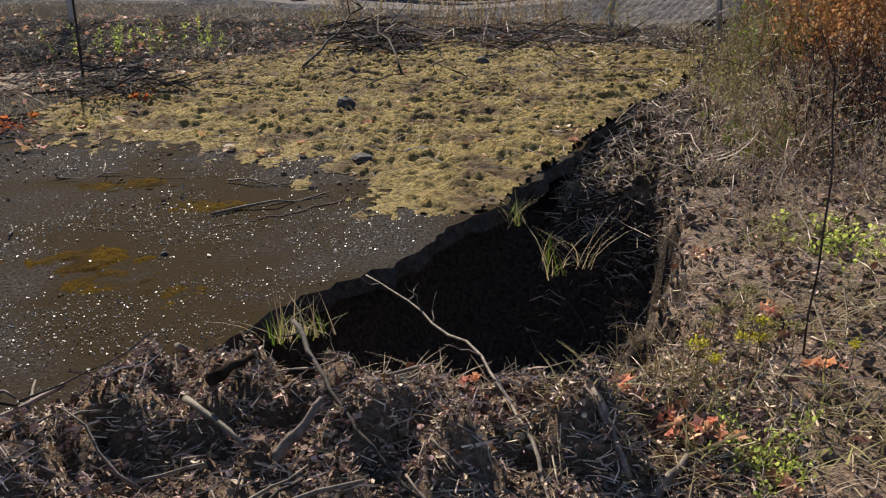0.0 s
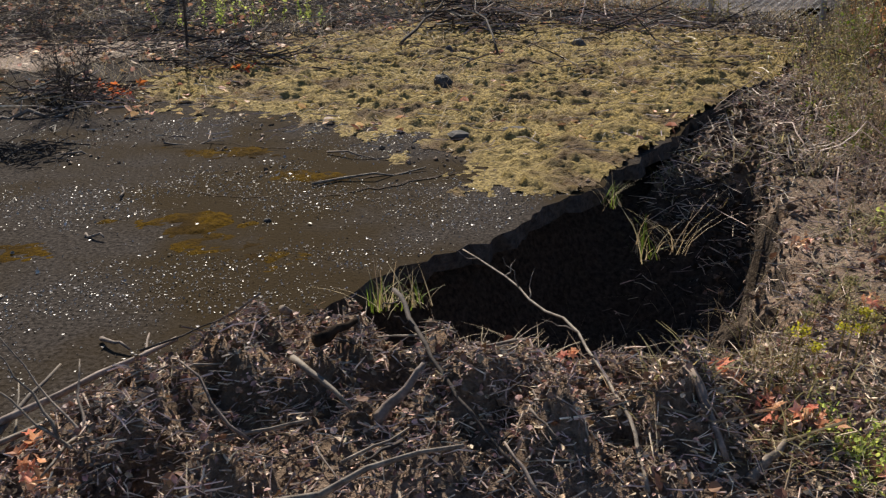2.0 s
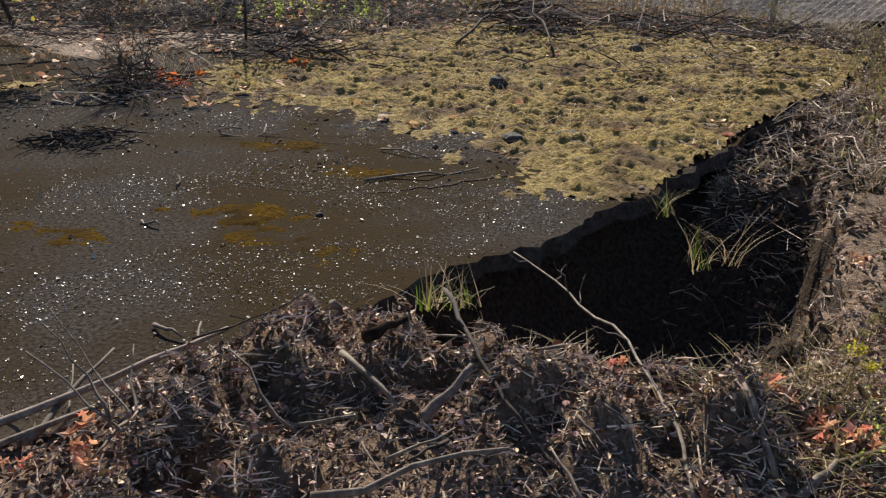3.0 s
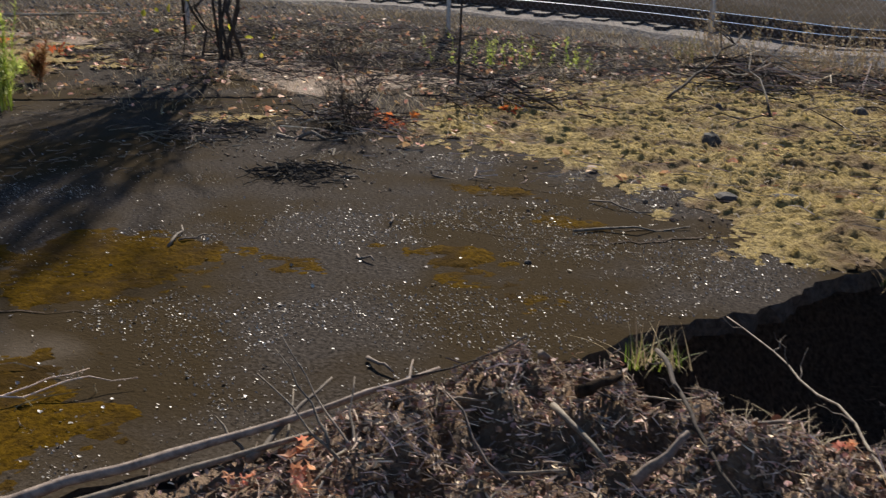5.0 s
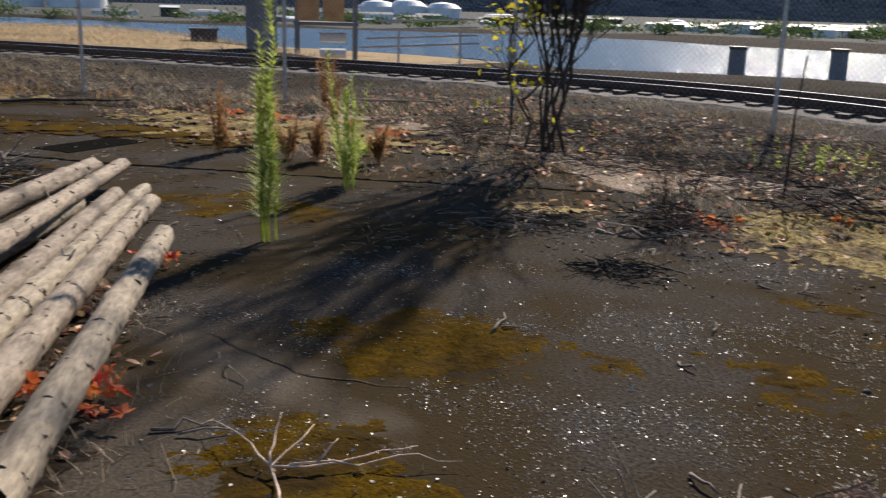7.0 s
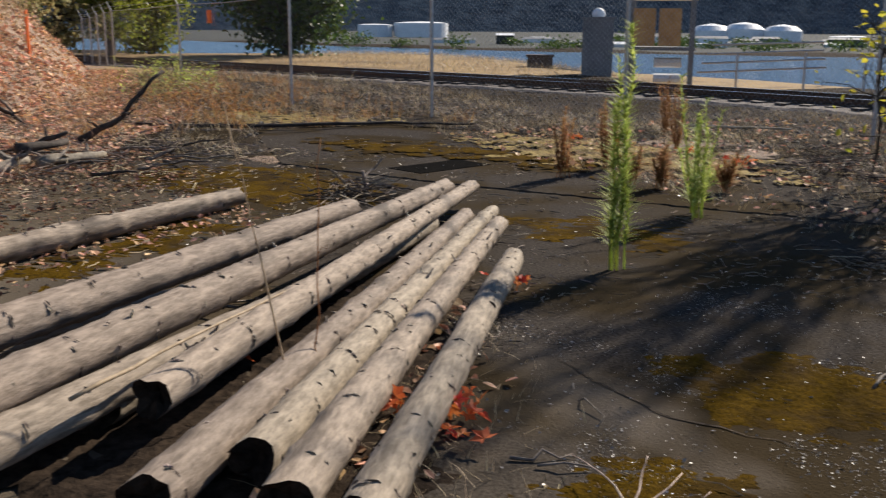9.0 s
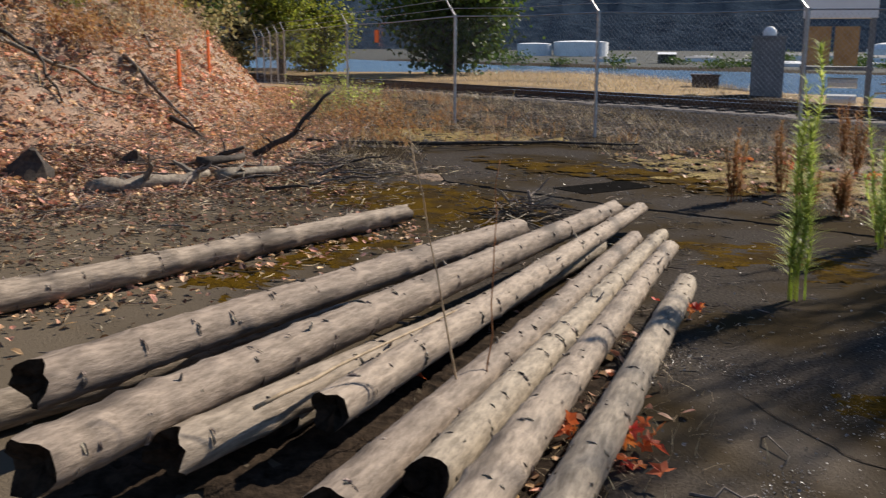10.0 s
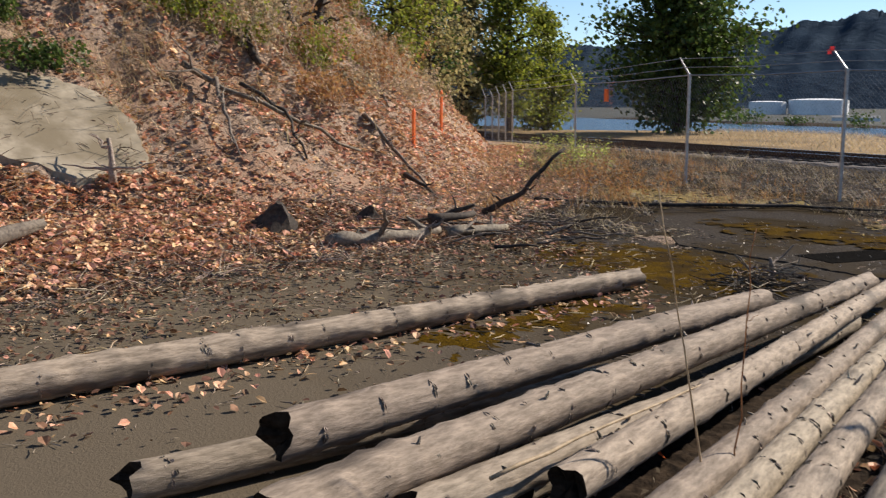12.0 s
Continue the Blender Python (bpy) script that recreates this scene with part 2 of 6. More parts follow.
def tube(s, pts, radii, sides=5, cap=True, rough=0.0, rng=None):
    """A bent, tapered rod through pts."""
    pts = np.asarray(pts, float)
    radii = np.broadcast_to(np.asarray(radii, float), (len(pts),))
    d = np.gradient(pts, axis=0)
    d /= np.linalg.norm(d, axis=1)[:, None] + 1e-9
    ref = np.array([0, 0, 1.0]) if abs(d[0][2]) < 0.9 else np.array([1.0, 0, 0])
    u = np.cross(d, ref)
    u /= np.linalg.norm(u, axis=1)[:, None] + 1e-9
    w = np.cross(d, u)
    ang = np.linspace(0, 2 * np.pi, sides, endpoint=False)
    r = radii[:, None]
    if rough and rng is not None:
        r = r * (1 + rng.uniform(-rough, rough, (len(pts), sides)))
    else:
        r = r * np.ones((1, sides))
    ring = pts[:, None] + (u[:, None] * np.cos(ang)[None, :, None] + w[:, None] * np.sin(ang)[None, :, None]) * r[..., None]
    k = len(pts)
    faces = [(i * sides + j, i * sides + (j + 1) % sides, (i + 1) * sides + (j + 1) % sides, (i + 1) * sides + j) for i in range(k - 1) for j in range(sides)]
    if cap:
        faces += [tuple(range(sides))[::-1], tuple((k - 1) * sides + j for j in range(sides))]
    s.add(ring.reshape(-1, 3), faces)


def box(s, x0, y0, z0, x1, y1, z1):
    v = [(x, y, z) for x in (x0, x1) for y in (y0, y1) for z in (z0, z1)]
    s.add(v, [(0, 1, 3, 2), (4, 6, 7, 5), (0, 4, 5, 1), (2, 3, 7, 6), (0, 2, 6, 4), (1, 5, 7, 3)])


def blade(s, at, yaw, length, width, lean, droop, steps=3):
    """One grass blade or dry stem: a folded ribbon that tapers and bends over."""
    t = np.linspace(0, 1, steps + 1)
    out = lean * t + droop * t * t
    c, q = math.cos(yaw), math.sin(yaw)
    mid = np.stack([at[0] + c * out * length, at[1] + q * out * length, at[2] + t * length * (1 - 0.35 * droop * t)], -1)
    half = width * (1 - t * 0.9) * 0.5
    side = np.array([-q, c, 0.0])
    v = np.concatenate([mid + side * half[:, None], mid - side * half[:, None]])
    k = steps + 1
    s.add(v, [(i, i + 1, k + i + 1, k + i) for i in range(steps)])


def leaf(s, at, size, rng, flat=0.5):
    """One curled dead leaf: two folded halves."""
    yaw, pitch, roll = rng.uniform(0, 2 * math.pi), rng.normal(0, flat), rng.normal(0, flat)
    m = np.array(Euler((pitch, roll, yaw)).to_matrix())
    w, c = size * rng.uniform(0.3, 0.5), size * rng.uniform(0.05, 0.22)
    v = np.array([(-size * 0.5, 0, 0), (-0.1 * size, w, c), (size * 0.3, w * 0.8, c * 1.2), (size * 0.55, 0, 0.3 * c), (size * 0.3, -w * 0.8, c * 1.1), (-0.1 * size, -w, c)])
    s.add(v @ m.T + np.asarray(at), [(0, 3, 2, 1), (0, 5, 4, 3)])


def maple(s, at, size, rng):
    """One crumpled five-lobed leaf."""
    m = np.array(Euler((rng.normal(0, 0.6), rng.normal(0, 0.6), rng.uniform(0, 6.28))).to_matrix())
    a = np.linspace(-2.7, 2.7, 11)
    r = np.where(np.arange(11) % 2, 0.55, 0.28) * size * rng.uniform(0.8, 1.2, 11) * (1 - 0.1 * np.abs(a))
    rim = np.stack([r * np.cos(a), r * np.sin(a), rng.uniform(-0.05, 0.22, 11) * size], -1)
    v = np.concatenate([[(0, 0, 0)], rim])
    s.add(v @ m.T + np.asarray(at), [(0, k, k + 1) for k in range(1, 11)])


def leaf_batch(s, P, size, rng, flat=0.5):
    """Many curled leaves at once."""
    P = np.asarray(P, float).reshape(-1, 3)
    n = len(P)
    if not n:
        return
    size = np.broadcast_to(size, (n,))
    a, b, g = rng.normal(0, flat, n), rng.normal(0, flat, n), rng.uniform(0, 2 * np.pi, n)
    w, c, o = size * rng.uniform(0.28, 0.5, n), size * rng.uniform(0.05, 0.25, n), 0 * size
    V = np.stack([np.stack(q, -1) for q in ((-size * 0.5, o, o), (-0.1 * size, w, c), (size * 0.3, w * 0.8, c * 1.2), (size * 0.55, o, 0.3 * c), (size * 0.3, -w * 0.8, c * 1.1), (-0.1 * size, -w, c))], 1)
    for ang, i, j in ((a, 1, 2), (b, 2, 0), (g, 0, 1)):
        ca, sa = np.cos(ang)[:, None], np.sin(ang)[:, None]
        vi, vj = V[..., i].copy(), V[..., j].copy()
        V[..., i], V[..., j] = ca * vi - sa * vj, sa * vi + ca * vj
    V += P[:, None]
    f = np.arange(n)[:, None, None] * 6 + np.array([(0, 3, 2, 1), (0, 5, 4, 3)])[None]
    s.add(V.reshape(-1, 3), f.reshape(-1, 4))


def rod_batch(s, A, M, B, r, sides=4, taper=(1, 0.85, 0.4)):
    """Many thin bent rods at once, each through three points."""
    A, M, B = (np.asarray(q, float).reshape(-1, 3) for q in (A, M, B))
    n = len(A)
    if not n:
        return
    d = B - A
    d /= np.linalg.norm(d, axis=1)[:, None] + 1e-9
    ref = np.where(np.abs(d[:, 2:3]) < 0.9, np.array([[0, 0, 1.0]]), np.array([[1.0, 0, 0]]))
    u = np.cross(d, ref)
    u /= np.linalg.norm(u, axis=1)[:, None] + 1e-9
    w = np.cross(d, u)
    ang = np.linspace(0, 2 * np.pi, sides, endpoint=False)
    off = u[:, None] * np.cos(ang)[None, :, None] + w[:, None] * np.sin(ang)[None, :, None]
    r = np.broadcast_to(r, (n,))[:, None, None]
    V = np.stack([A[:, None] + off * r * taper[0], M[:, None] + off * r * taper[1], B[:, None] + off * r * taper[2]], 1)
    base = [(i * sides + j, i * sides + (j + 1) % sides, (i + 1) * sides + (j + 1) % sides, (i + 1) * sides + j) for i in range(2) for j in range(sides)]
    f = np.arange(n)[:, None, None] * (3 * sides) + np.array(base)[None]
    s.add(V.reshape(-1, 3), f.reshape(-1, 4))


def blade_batch(s, P, rng, length, width, lean, droop, steps=3):
    """Many grass blades at once."""
    P = np.asarray(P, float).reshape(-1, 3)
    n = len(P)
    if not n:
        return
    yaw = rng.uniform(0, 2 * np.pi, n)
    t = np.linspace(0, 1, steps + 1)[None]
    L, le, dr = (np.broadcast_to(q, (n,))[:, None] for q in (length, lean, droop))
    out = (le * t + dr * t * t) * L
    mid = np.stack([P[:, :1] + np.cos(yaw)[:, None] * out, P[:, 1:2] + np.sin(yaw)[:, None] * out, P[:, 2:] + t * L * (1 - 0.35 * dr * t)], -1)
    half = (np.broadcast_to(width, (n,))[:, None] * (1 - 0.9 * t) * 0.5)[..., None]
    side = np.stack([-np.sin(yaw), np.cos(yaw), 0 * yaw], -1)[:, None]
    k = steps + 1
    V = np.concatenate([mid + side * half, mid - side * half], 1)
    f = np.arange(n)[:, None, None] * (2 * k) + np.array([(i, i + 1, k + i + 1, k + i) for i in range(steps)])[None]
    s.add(V.reshape(-1, 3), f.reshape(-1, 4))


def wander(rng, a, b, bend, steps=6):
    """A crooked line from a to b."""
    a, b = np.asarray(a, float), np.asarray(b, float)
    t = np.linspace(0, 1, steps + 1)[:, None]
    p = a + (b - a) * t
    k = rng.normal(0, bend, (steps + 1, 3))
    k[0] = k[-1] = 0
    return p + k * np.linalg.norm(b - a)


def poly_dist(px, py, poly, closed=True):
    """Signed distance of points to a polygon, below 0 inside; to an open line, its plain distance."""
    poly = np.asarray(poly, float)
    best, inside = np.full(px.shape, 1e9), np.zeros(px.shape, bool)
    count = len(poly) if closed else len(poly) - 1
    for i in range(count):
        a, b = poly[i], poly[(i + 1) % len(poly)]
        ab = b - a
        t = np.clip(((px - a[0]) * ab[0] + (py - a[1]) * ab[1]) / (ab @ ab), 0, 1)
        best = np.minimum(best, np.hypot(px - a[0] - t * ab[0], py - a[1] - t * ab[1]))
        if closed:
            cross = ((a[1] > py) != (b[1] > py)) & (px < ab[0] * (py - a[1]) / (ab[1] if abs(ab[1]) > 1e-9 else 1e-9) + a[0])
            inside ^= cross
    return np.where(inside, -best, best) if closed else best


def lumps(px, py, size, seed=0, octaves=3):
    """Smooth random relief about -1 to 1, with lumps of that size."""
    out, amp, total = np.zeros(np.shape(px)), 1.0, 0.0
    r = np.random.RandomState(seed)
    for _ in range(octaves):
        for _ in range(6):
            th, ph = r.uniform(0, 2 * np.pi), r.uniform(0, 2 * np.pi)
            f = 2 * np.pi / size * r.uniform(0.6, 1.4)
            out = out + amp * np.sin(f * (np.cos(th) * px + np.sin(th) * py) + ph + 0.9 * np.sin(f * 0.6 * (np.sin(th) * px - np.cos(th) * py) + 2 * ph))
        total += amp * 2.4
        amp, size = amp * 0.5, size * 0.47
    return out / total


def smooth(v, lo, hi):
    t = np.clip((v - lo) / (hi - lo), 0, 1)
    return t * t * (3 - 2 * t)


# ---------------------------------------------------------------- plan of the ground
LIP = [(-1.21, 3.04), (-1.06, 3.46), (-0.88, 3.66), (-0.73, 3.91), (-0.61, 4.34), (-0.42, 4.62), (-0.32, 5.02), (-0.14, 5.54), (0.01, 6.17), (0.26, 6.83)]
SLAB = LIP + [(0.6, 7.6), (0.9, 9.0), (0.2, 10.2), (-3.0, 10.6), (-4.6, 8.2), (-5.5, 6.75), (-7.25, 5.32), (-9.29, 3.85), (-11.6, 2.5), (-12.6, 2.0), (-12.6, 0.9),
              (-11.0, -0.6), (-9.6, -2.2), (-8.2, -4.2), (-6.0, -5.0), (-3.6, -3.2), (-2.9, -1.0), (-2.5, 0.4), (-2.13, 1.35), (-1.75, 1.9), (-1.55, 2.4)]
JOINT = [(-5.53, 6.8), (-7.3, 5.38), (-9.33, 3.91), (-11.65, 2.56)]
SLAB_FAR = [(-5.58, 6.87), (-7.35, 5.45), (-9.38, 3.98), (-11.7, 2.63), (-15.5, 3.2), (-15.4, 5.4), (-12.5, 7.4), (-8.6, 8.4)]
HOLE = [(x - 0.4, y + 0.22) for x, y in LIP] + [(0.52, 6.4), (0.46, 5.1), (0.42, 3.83), (0.38, 3.3), (0.3, 2.86), (-0.1, 2.76), (-0.78, 2.68), (-1.14, 2.82)]
TOE = [(-5.5, -9.0), (-9.0, -6.6), (-11.6, -4.2), (-13.6, -1.9), (-18.0, 0.1), (-25.0, 1.55), (-32.0, 2.4), (-42.0, 2.6), (-80.0, -4.0), (-80, -80), (-5, -80)]
TRACK = np.array([(-110, -24), (-75, -9), (-52, 1.5), (-41, 6.9), (-30, 11.9), (-21, 15.6), (-14.5, 17.6), (-8.6, 18.3), (-3, 18.1), (2, 17.4), (12, 15.0), (30, 9)], float)
RIVER = [(60, 112), (-20, 101), (-62, 95), (-86, 95), (-140, 84), (-195, 62), (-280, 20), (-420, -60), (-520, 0), (-400, 60), (-278, 96), (-225, 128), (-178, 168), (-136, 187), (-95, 178), (60, 190)]


def ground_z(px, py):
    px, py = np.asarray(px, float), np.asarray(py, float)
    near = np.hypot(px, py)
    z = 0.025 * lumps(px, py, 1.3, 3) * np.clip(8 / (near + 1), 0.3, 1) + 0.012 * lumps(px, py, 0.22, 4)
    z = z - 0.62 * np.clip((px + 9) / 11, 0, 1) ** 1.3 * smooth(py, 10.0, 16.0)
    z = z - 0.35 * np.exp(-(poly_dist(px, py, TRACK, closed=False) / 2.6) ** 4)
    z = z + 0.75 * smooth(px, 1.1, 4.0) + 0.5 * smooth(px, 1.4, 2.2) * smooth(py, 4.6, 6.2)
    berm = poly_dist(px, py, [(-1.0, 1.5), (-1.32, 1.95), (-1.2, 2.5), (-0.4, 2.35), (0.1, 2.4)], closed=False)
    z = z + (0.11 + 0.13 * lumps(px, py, 0.36, 9)) * np.exp(-(berm / 0.33) ** 2)
    deep = poly_dist(px, py, HOLE) + np.where(near < 12, 0.09 * lumps(px, py, 0.5, 14), 0)
    full = 1 - 0.85 * smooth(py, 4.75, 5.5)
    z = np.where(deep < 0.6, z - full * (0.66 * smooth(-deep, -0.06, 0.2) + 0.2 * smooth(-deep, 0.1, 0.5)) + 0.05 * lumps(px, py, 0.16, 15) * smooth(-deep, -0.2, 0.1), z)
    lip = poly_dist(px, py, LIP, closed=False)
    under = np.minimum(poly_dist(px, py, SLAB), poly_dist(px, py, SLAB_FAR))
    z = np.where(under < 0.0, np.minimum(z, -0.02) * 0.3 - 0.14 - 0.4 * (1 - smooth(lip, 0.1, 0.4)) * (1 - 0.8 * smooth(py, 4.75, 5.5)), z)
    z = np.where((near < 16) & (poly_dist(px, py, JOINT, closed=False) < 0.14), -0.16, z)
    up = -poly_dist(px, py, TOE)
    z = z + np.where(up > 0, np.minimum(up * (0.72 + 0.25 * smooth(-px, 14, 23)), 5.6 + 0.1 * up) * (1 + 0.12 * lumps(px, py, 3.0, 21)) + 0.10 * smooth(up, 0, 1) * lumps(px, py, 0.7, 22), 0)
    z = z + 0.28 * np.exp(-(up / 1.6) ** 2) * smooth(-px, 6, 9) * smooth(-py, -1.0, 1.5)
    rv = poly_dist(px, py, RIVER)
    late = 95 * smooth(np.degrees(np.arctan2(-px, py)), 52, 70)
    z = np.where(near > 24, z - 4.6 * smooth(near, 24 + 0.25 * late, 78 + late) * (up < 0), z)
    z = np.where(near > 70, np.minimum(z, z - 2.0 * (1 - smooth(rv, -4, 10)) - 1.2 * (rv < 0)), z)
    return z


def at_ground(x, y, up=0.0):
    return (x, y, float(ground_z(np.array([x]), np.array([y]))[0]) + up)


def axis_steps(runs):
    out = []
    for a, b, step in runs:
        out += list(np.arange(a, b - 1e-6, step))
    return out + [runs[-1][1]]


far = [25 * 1.25 ** i for i in range(1, 26)]
gx = np.array([-v - 18 for v in far[::-1]] + axis_steps([(-42, -22, 0.8), (-22, -6, 0.16), (-6, -3, 0.12), (-3, 1.8, 0.045), (1.8, 4, 0.14), (4, 24, 1.0)]) + [v + 2 for v in far])
gy = np.array([-v + 4 for v in far[::-1]] + axis_steps([(-20, -8, 0.4), (-8, 1, 0.15), (1, 7.2, 0.05), (7.2, 13, 0.13), (13, 26, 0.5)]) + [v + 6 for v in far])
GX, GY = np.meshgrid(gx, gy, indexing="ij")
GZ = ground_z(GX, GY)
ni, nj = GX.shape
ids = np.arange(ni * nj).reshape(ni, nj)
quads = np.stack([ids[:-1, :-1], ids[1:, :-1], ids[1:, 1:], ids[:-1, 1:]], -1).reshape(-1, 4)
gm = bpy.data.meshes.new("ground")
gm.from_pydata(np.stack([GX, GY, GZ], -1).reshape(-1, 3).tolist(), [], quads.tolist())
gm.polygons.foreach_set("use_smooth", [True] * len(gm.polygons))
for m in (M_soil, M_gravel, M_drygrass, M_hill, M_bank, M_shadedhumus):
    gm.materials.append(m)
cx, cy = GX[:-1, :-1].ravel(), GY[:-1, :-1].ravel()
cr, cu = np.hypot(cx, cy), -poly_dist(cx, cy, TOE)
kind = np.where((cy > 8.3 + 0.5 * lumps(cx, cy, 1.5, 5)) | (cx < -12.3), 1, 0)
kind = np.where((cx < -13) & (cy - 16 < (cx + 20) * 0.55 + 4.0 - 1.2) & (cy > 2), 1, kind)
kind = np.where((cr > 34) & (cr < 230) & (np.degrees(np.arctan2(-cx, cy)) > 50), 2, kind)
kind = np.where((cx > -17) & (cx < -9) & (cy < 4.6) & (cy < 0.6), 0, kind)
kind = np.where(cu > np.where(cy > 0.3, -0.5, -1.8) + 0.6 * lumps(cx, cy, 2.0, 8), np.where(cx < -6, 3, kind), kind)
kind = np.where((cr > 150) & (poly_dist(cx, cy, RIVER) > 20) & (cu < 0), 4, kind)
# pit floor and walls get the soil with shade in its colour
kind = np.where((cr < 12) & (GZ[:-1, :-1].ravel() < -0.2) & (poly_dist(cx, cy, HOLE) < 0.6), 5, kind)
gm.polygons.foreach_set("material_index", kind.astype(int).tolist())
tagged(new("ground", gm), "bare brown soil, gravel and dry grass lot", "ground", kind="structure")


# ---------------------------------------------------------------- slabs of worn paving
def jagged(poly, step, amp, seed):
    """The outline with a broken, uneven edge."""
    r = np.random.RandomState(seed)
    out = []
    for i, a in enumerate(poly):
        b = poly[(i + 1) % len(poly)]
        k = max(1, int(math.dist(a, b) / step))
        for j in range(k):
            t = j / k
            out.append((a[0] + (b[0] - a[0]) * t + r.normal(0, amp), a[1] + (b[1] - a[1]) * t + r.normal(0, amp)))
    return out


def slab(name, poly, top, thick, mat, label, seed):
    bm = bmesh.new()
    pts = jagged(poly, 0.07, 0.018, seed)
    r = np.random.RandomState(seed + 1)
    a = [bm.verts.new((x, y, top)) for x, y in pts]
    b = [bm.verts.new((x + r.normal(0, 0.015), y + r.normal(0, 0.015), top - thick * r.uniform(0.75, 1.2))) for x, y in pts]
    face = bm.faces.new(a)
    if face.normal.z < 0:
        face.normal_flip()
    for i in range(len(a)):
        j = (i + 1) % len(a)
        f = bm.faces.new((a[i], b[i], b[j], a[j]))
        f.material_index = 1
    bmesh.ops.recalc_face_normals(bm, faces=bm.faces)
    ob = part(name, bm, mat)
    ob.data.materials.append(M_edge)
    return tagged(ob, label, "paving", kind="structure")


slab("pavement", SLAB, 0.0, 0.09, M_slab, "worn dark asphalt slab with a broken edge", 31)
slab("pavement_far", SLAB_FAR, -0.012, 0.12, M_slab, "dark asphalt slab beyond an open joint", 33)


def sheet(name, outline, cell, height, mat, label, seed, rough_size=0.16, edge=0.25, category="moss", fray=0.3, inside=None, low=0.62):
    """A low uneven cushion over the paving inside outline, thinning out to a frayed edge."""
    ox, oy = [p[0] for p in outline], [p[1] for p in outline]
    xs, ys = np.arange(min(ox) - 0.3, max(ox) + 0.3, cell), np.arange(min(oy) - 0.3, max(oy) + 0.3, cell)
    X, Y = np.meshgrid(xs, ys, indexing="ij")
    r = np.random.RandomState(seed)
    X, Y = X + r.uniform(-0.3, 0.3, X.shape) * cell, Y + r.uniform(-0.3, 0.3, X.shape) * cell
    d = -poly_dist(X, Y, outline) + fray * (0.8 * lumps(X, Y, 0.55, seed + 1) + 0.45 * lumps(X, Y, 0.14, seed + 4))
    Z = height * (smooth(d, 0, edge) * (low + 0.55 * lumps(X, Y, rough_size, seed + 2) + 0.3 * lumps(X, Y, 0.7, seed + 3))) + r.uniform(0, 0.12, X.shape) * height - 0.003
    keep = (d > -0.02) if inside is None else (d > -0.02) & (poly_dist(X, Y, inside) < -0.012)
    idx = np.full(X.shape, -1)
    ok = keep[:-1, :-1] & keep[1:, :-1] & keep[1:, 1:] & keep[:-1, 1:] & (np.maximum.reduce([Z[:-1, :-1], Z[1:, :-1], Z[1:, 1:], Z[:-1, 1:]]) > 0)
    used = np.zeros(X.shape, bool)
    for a, b in ((0, 0), (1, 0), (1, 1), (0, 1)):
        used[a:a + ok.shape[0], b:b + ok.shape[1]] |= ok
    idx[used] = np.arange(used.sum())
    f = np.stack([idx[:-1, :-1][ok], idx[1:, :-1][ok], idx[1:, 1:][ok], idx[:-1, 1:][ok]], -1)
    me = bpy.data.meshes.new(name)
    me.from_pydata(np.stack([X[used], Y[used], Z[used]], -1).tolist(), [], f.tolist())
    me.materials.append(mat)
    me.polygons.foreach_set("use_smooth", [True] * len(me.polygons))
    return tagged(new(name, me), label, category, kind="stuff")


sheet("moss", [(-3.9, 6.0), (-2.67, 5.75), (-1.81, 5.42), (-1.27, 4.96), (-1.0, 4.5), (-0.72, 4.45), (-0.1, 4.4), (0.0, 4.9), (0.2, 5.4), (0.35, 6.1), (0.6, 6.7), (0.95, 7.5), (1.2, 9.0), (0.1, 10.1), (-3.0, 10.4), (-4.2, 8.0), (-4.3, 6.6)],
      0.024, 0.05, M_moss, "yellow-green cushion moss over old paving", 41, rough_size=0.14, edge=0.7, fray=0.35, inside=SLAB, low=0.82)
BROWN = [[(-4.1, 2.3), (-4.15, 3.08), (-3.68, 3.35), (-3.1, 3.25), (-2.95, 2.65), (-3.2, 2.28)], [(-2.6, 3.7), (-2.3, 3.86), (-1.9, 3.8), (-1.6, 3.68), (-1.55, 3.42), (-1.8, 3.36), (-2.2, 3.5)],
         [(-3.35, 1.45), (-3.3, 1.78), (-2.75, 2.0), (-2.4, 1.95), (-2.2, 1.5), (-2.3, 1.0), (-2.9, 1.1)],
         [(-3.0, 4.9), (-2.5, 5.1), (-2.2, 5.0), (-2.5, 4.8)], [(-2.2, 4.5), (-1.9, 4.75), (-1.6, 4.7), (-1.8, 4.45)], [(-3.0, 3.3), (-2.7, 3.4), (-2.5, 3.2), (-2.8, 3.1)]]
for i, outline in enumerate(BROWN):
    sheet("moss", outline, 0.022, 0.012, M_darkmoss, "thin brown moss stain on dark paving", 50 + 5 * i, 0.07, 0.2, fray=0.2)



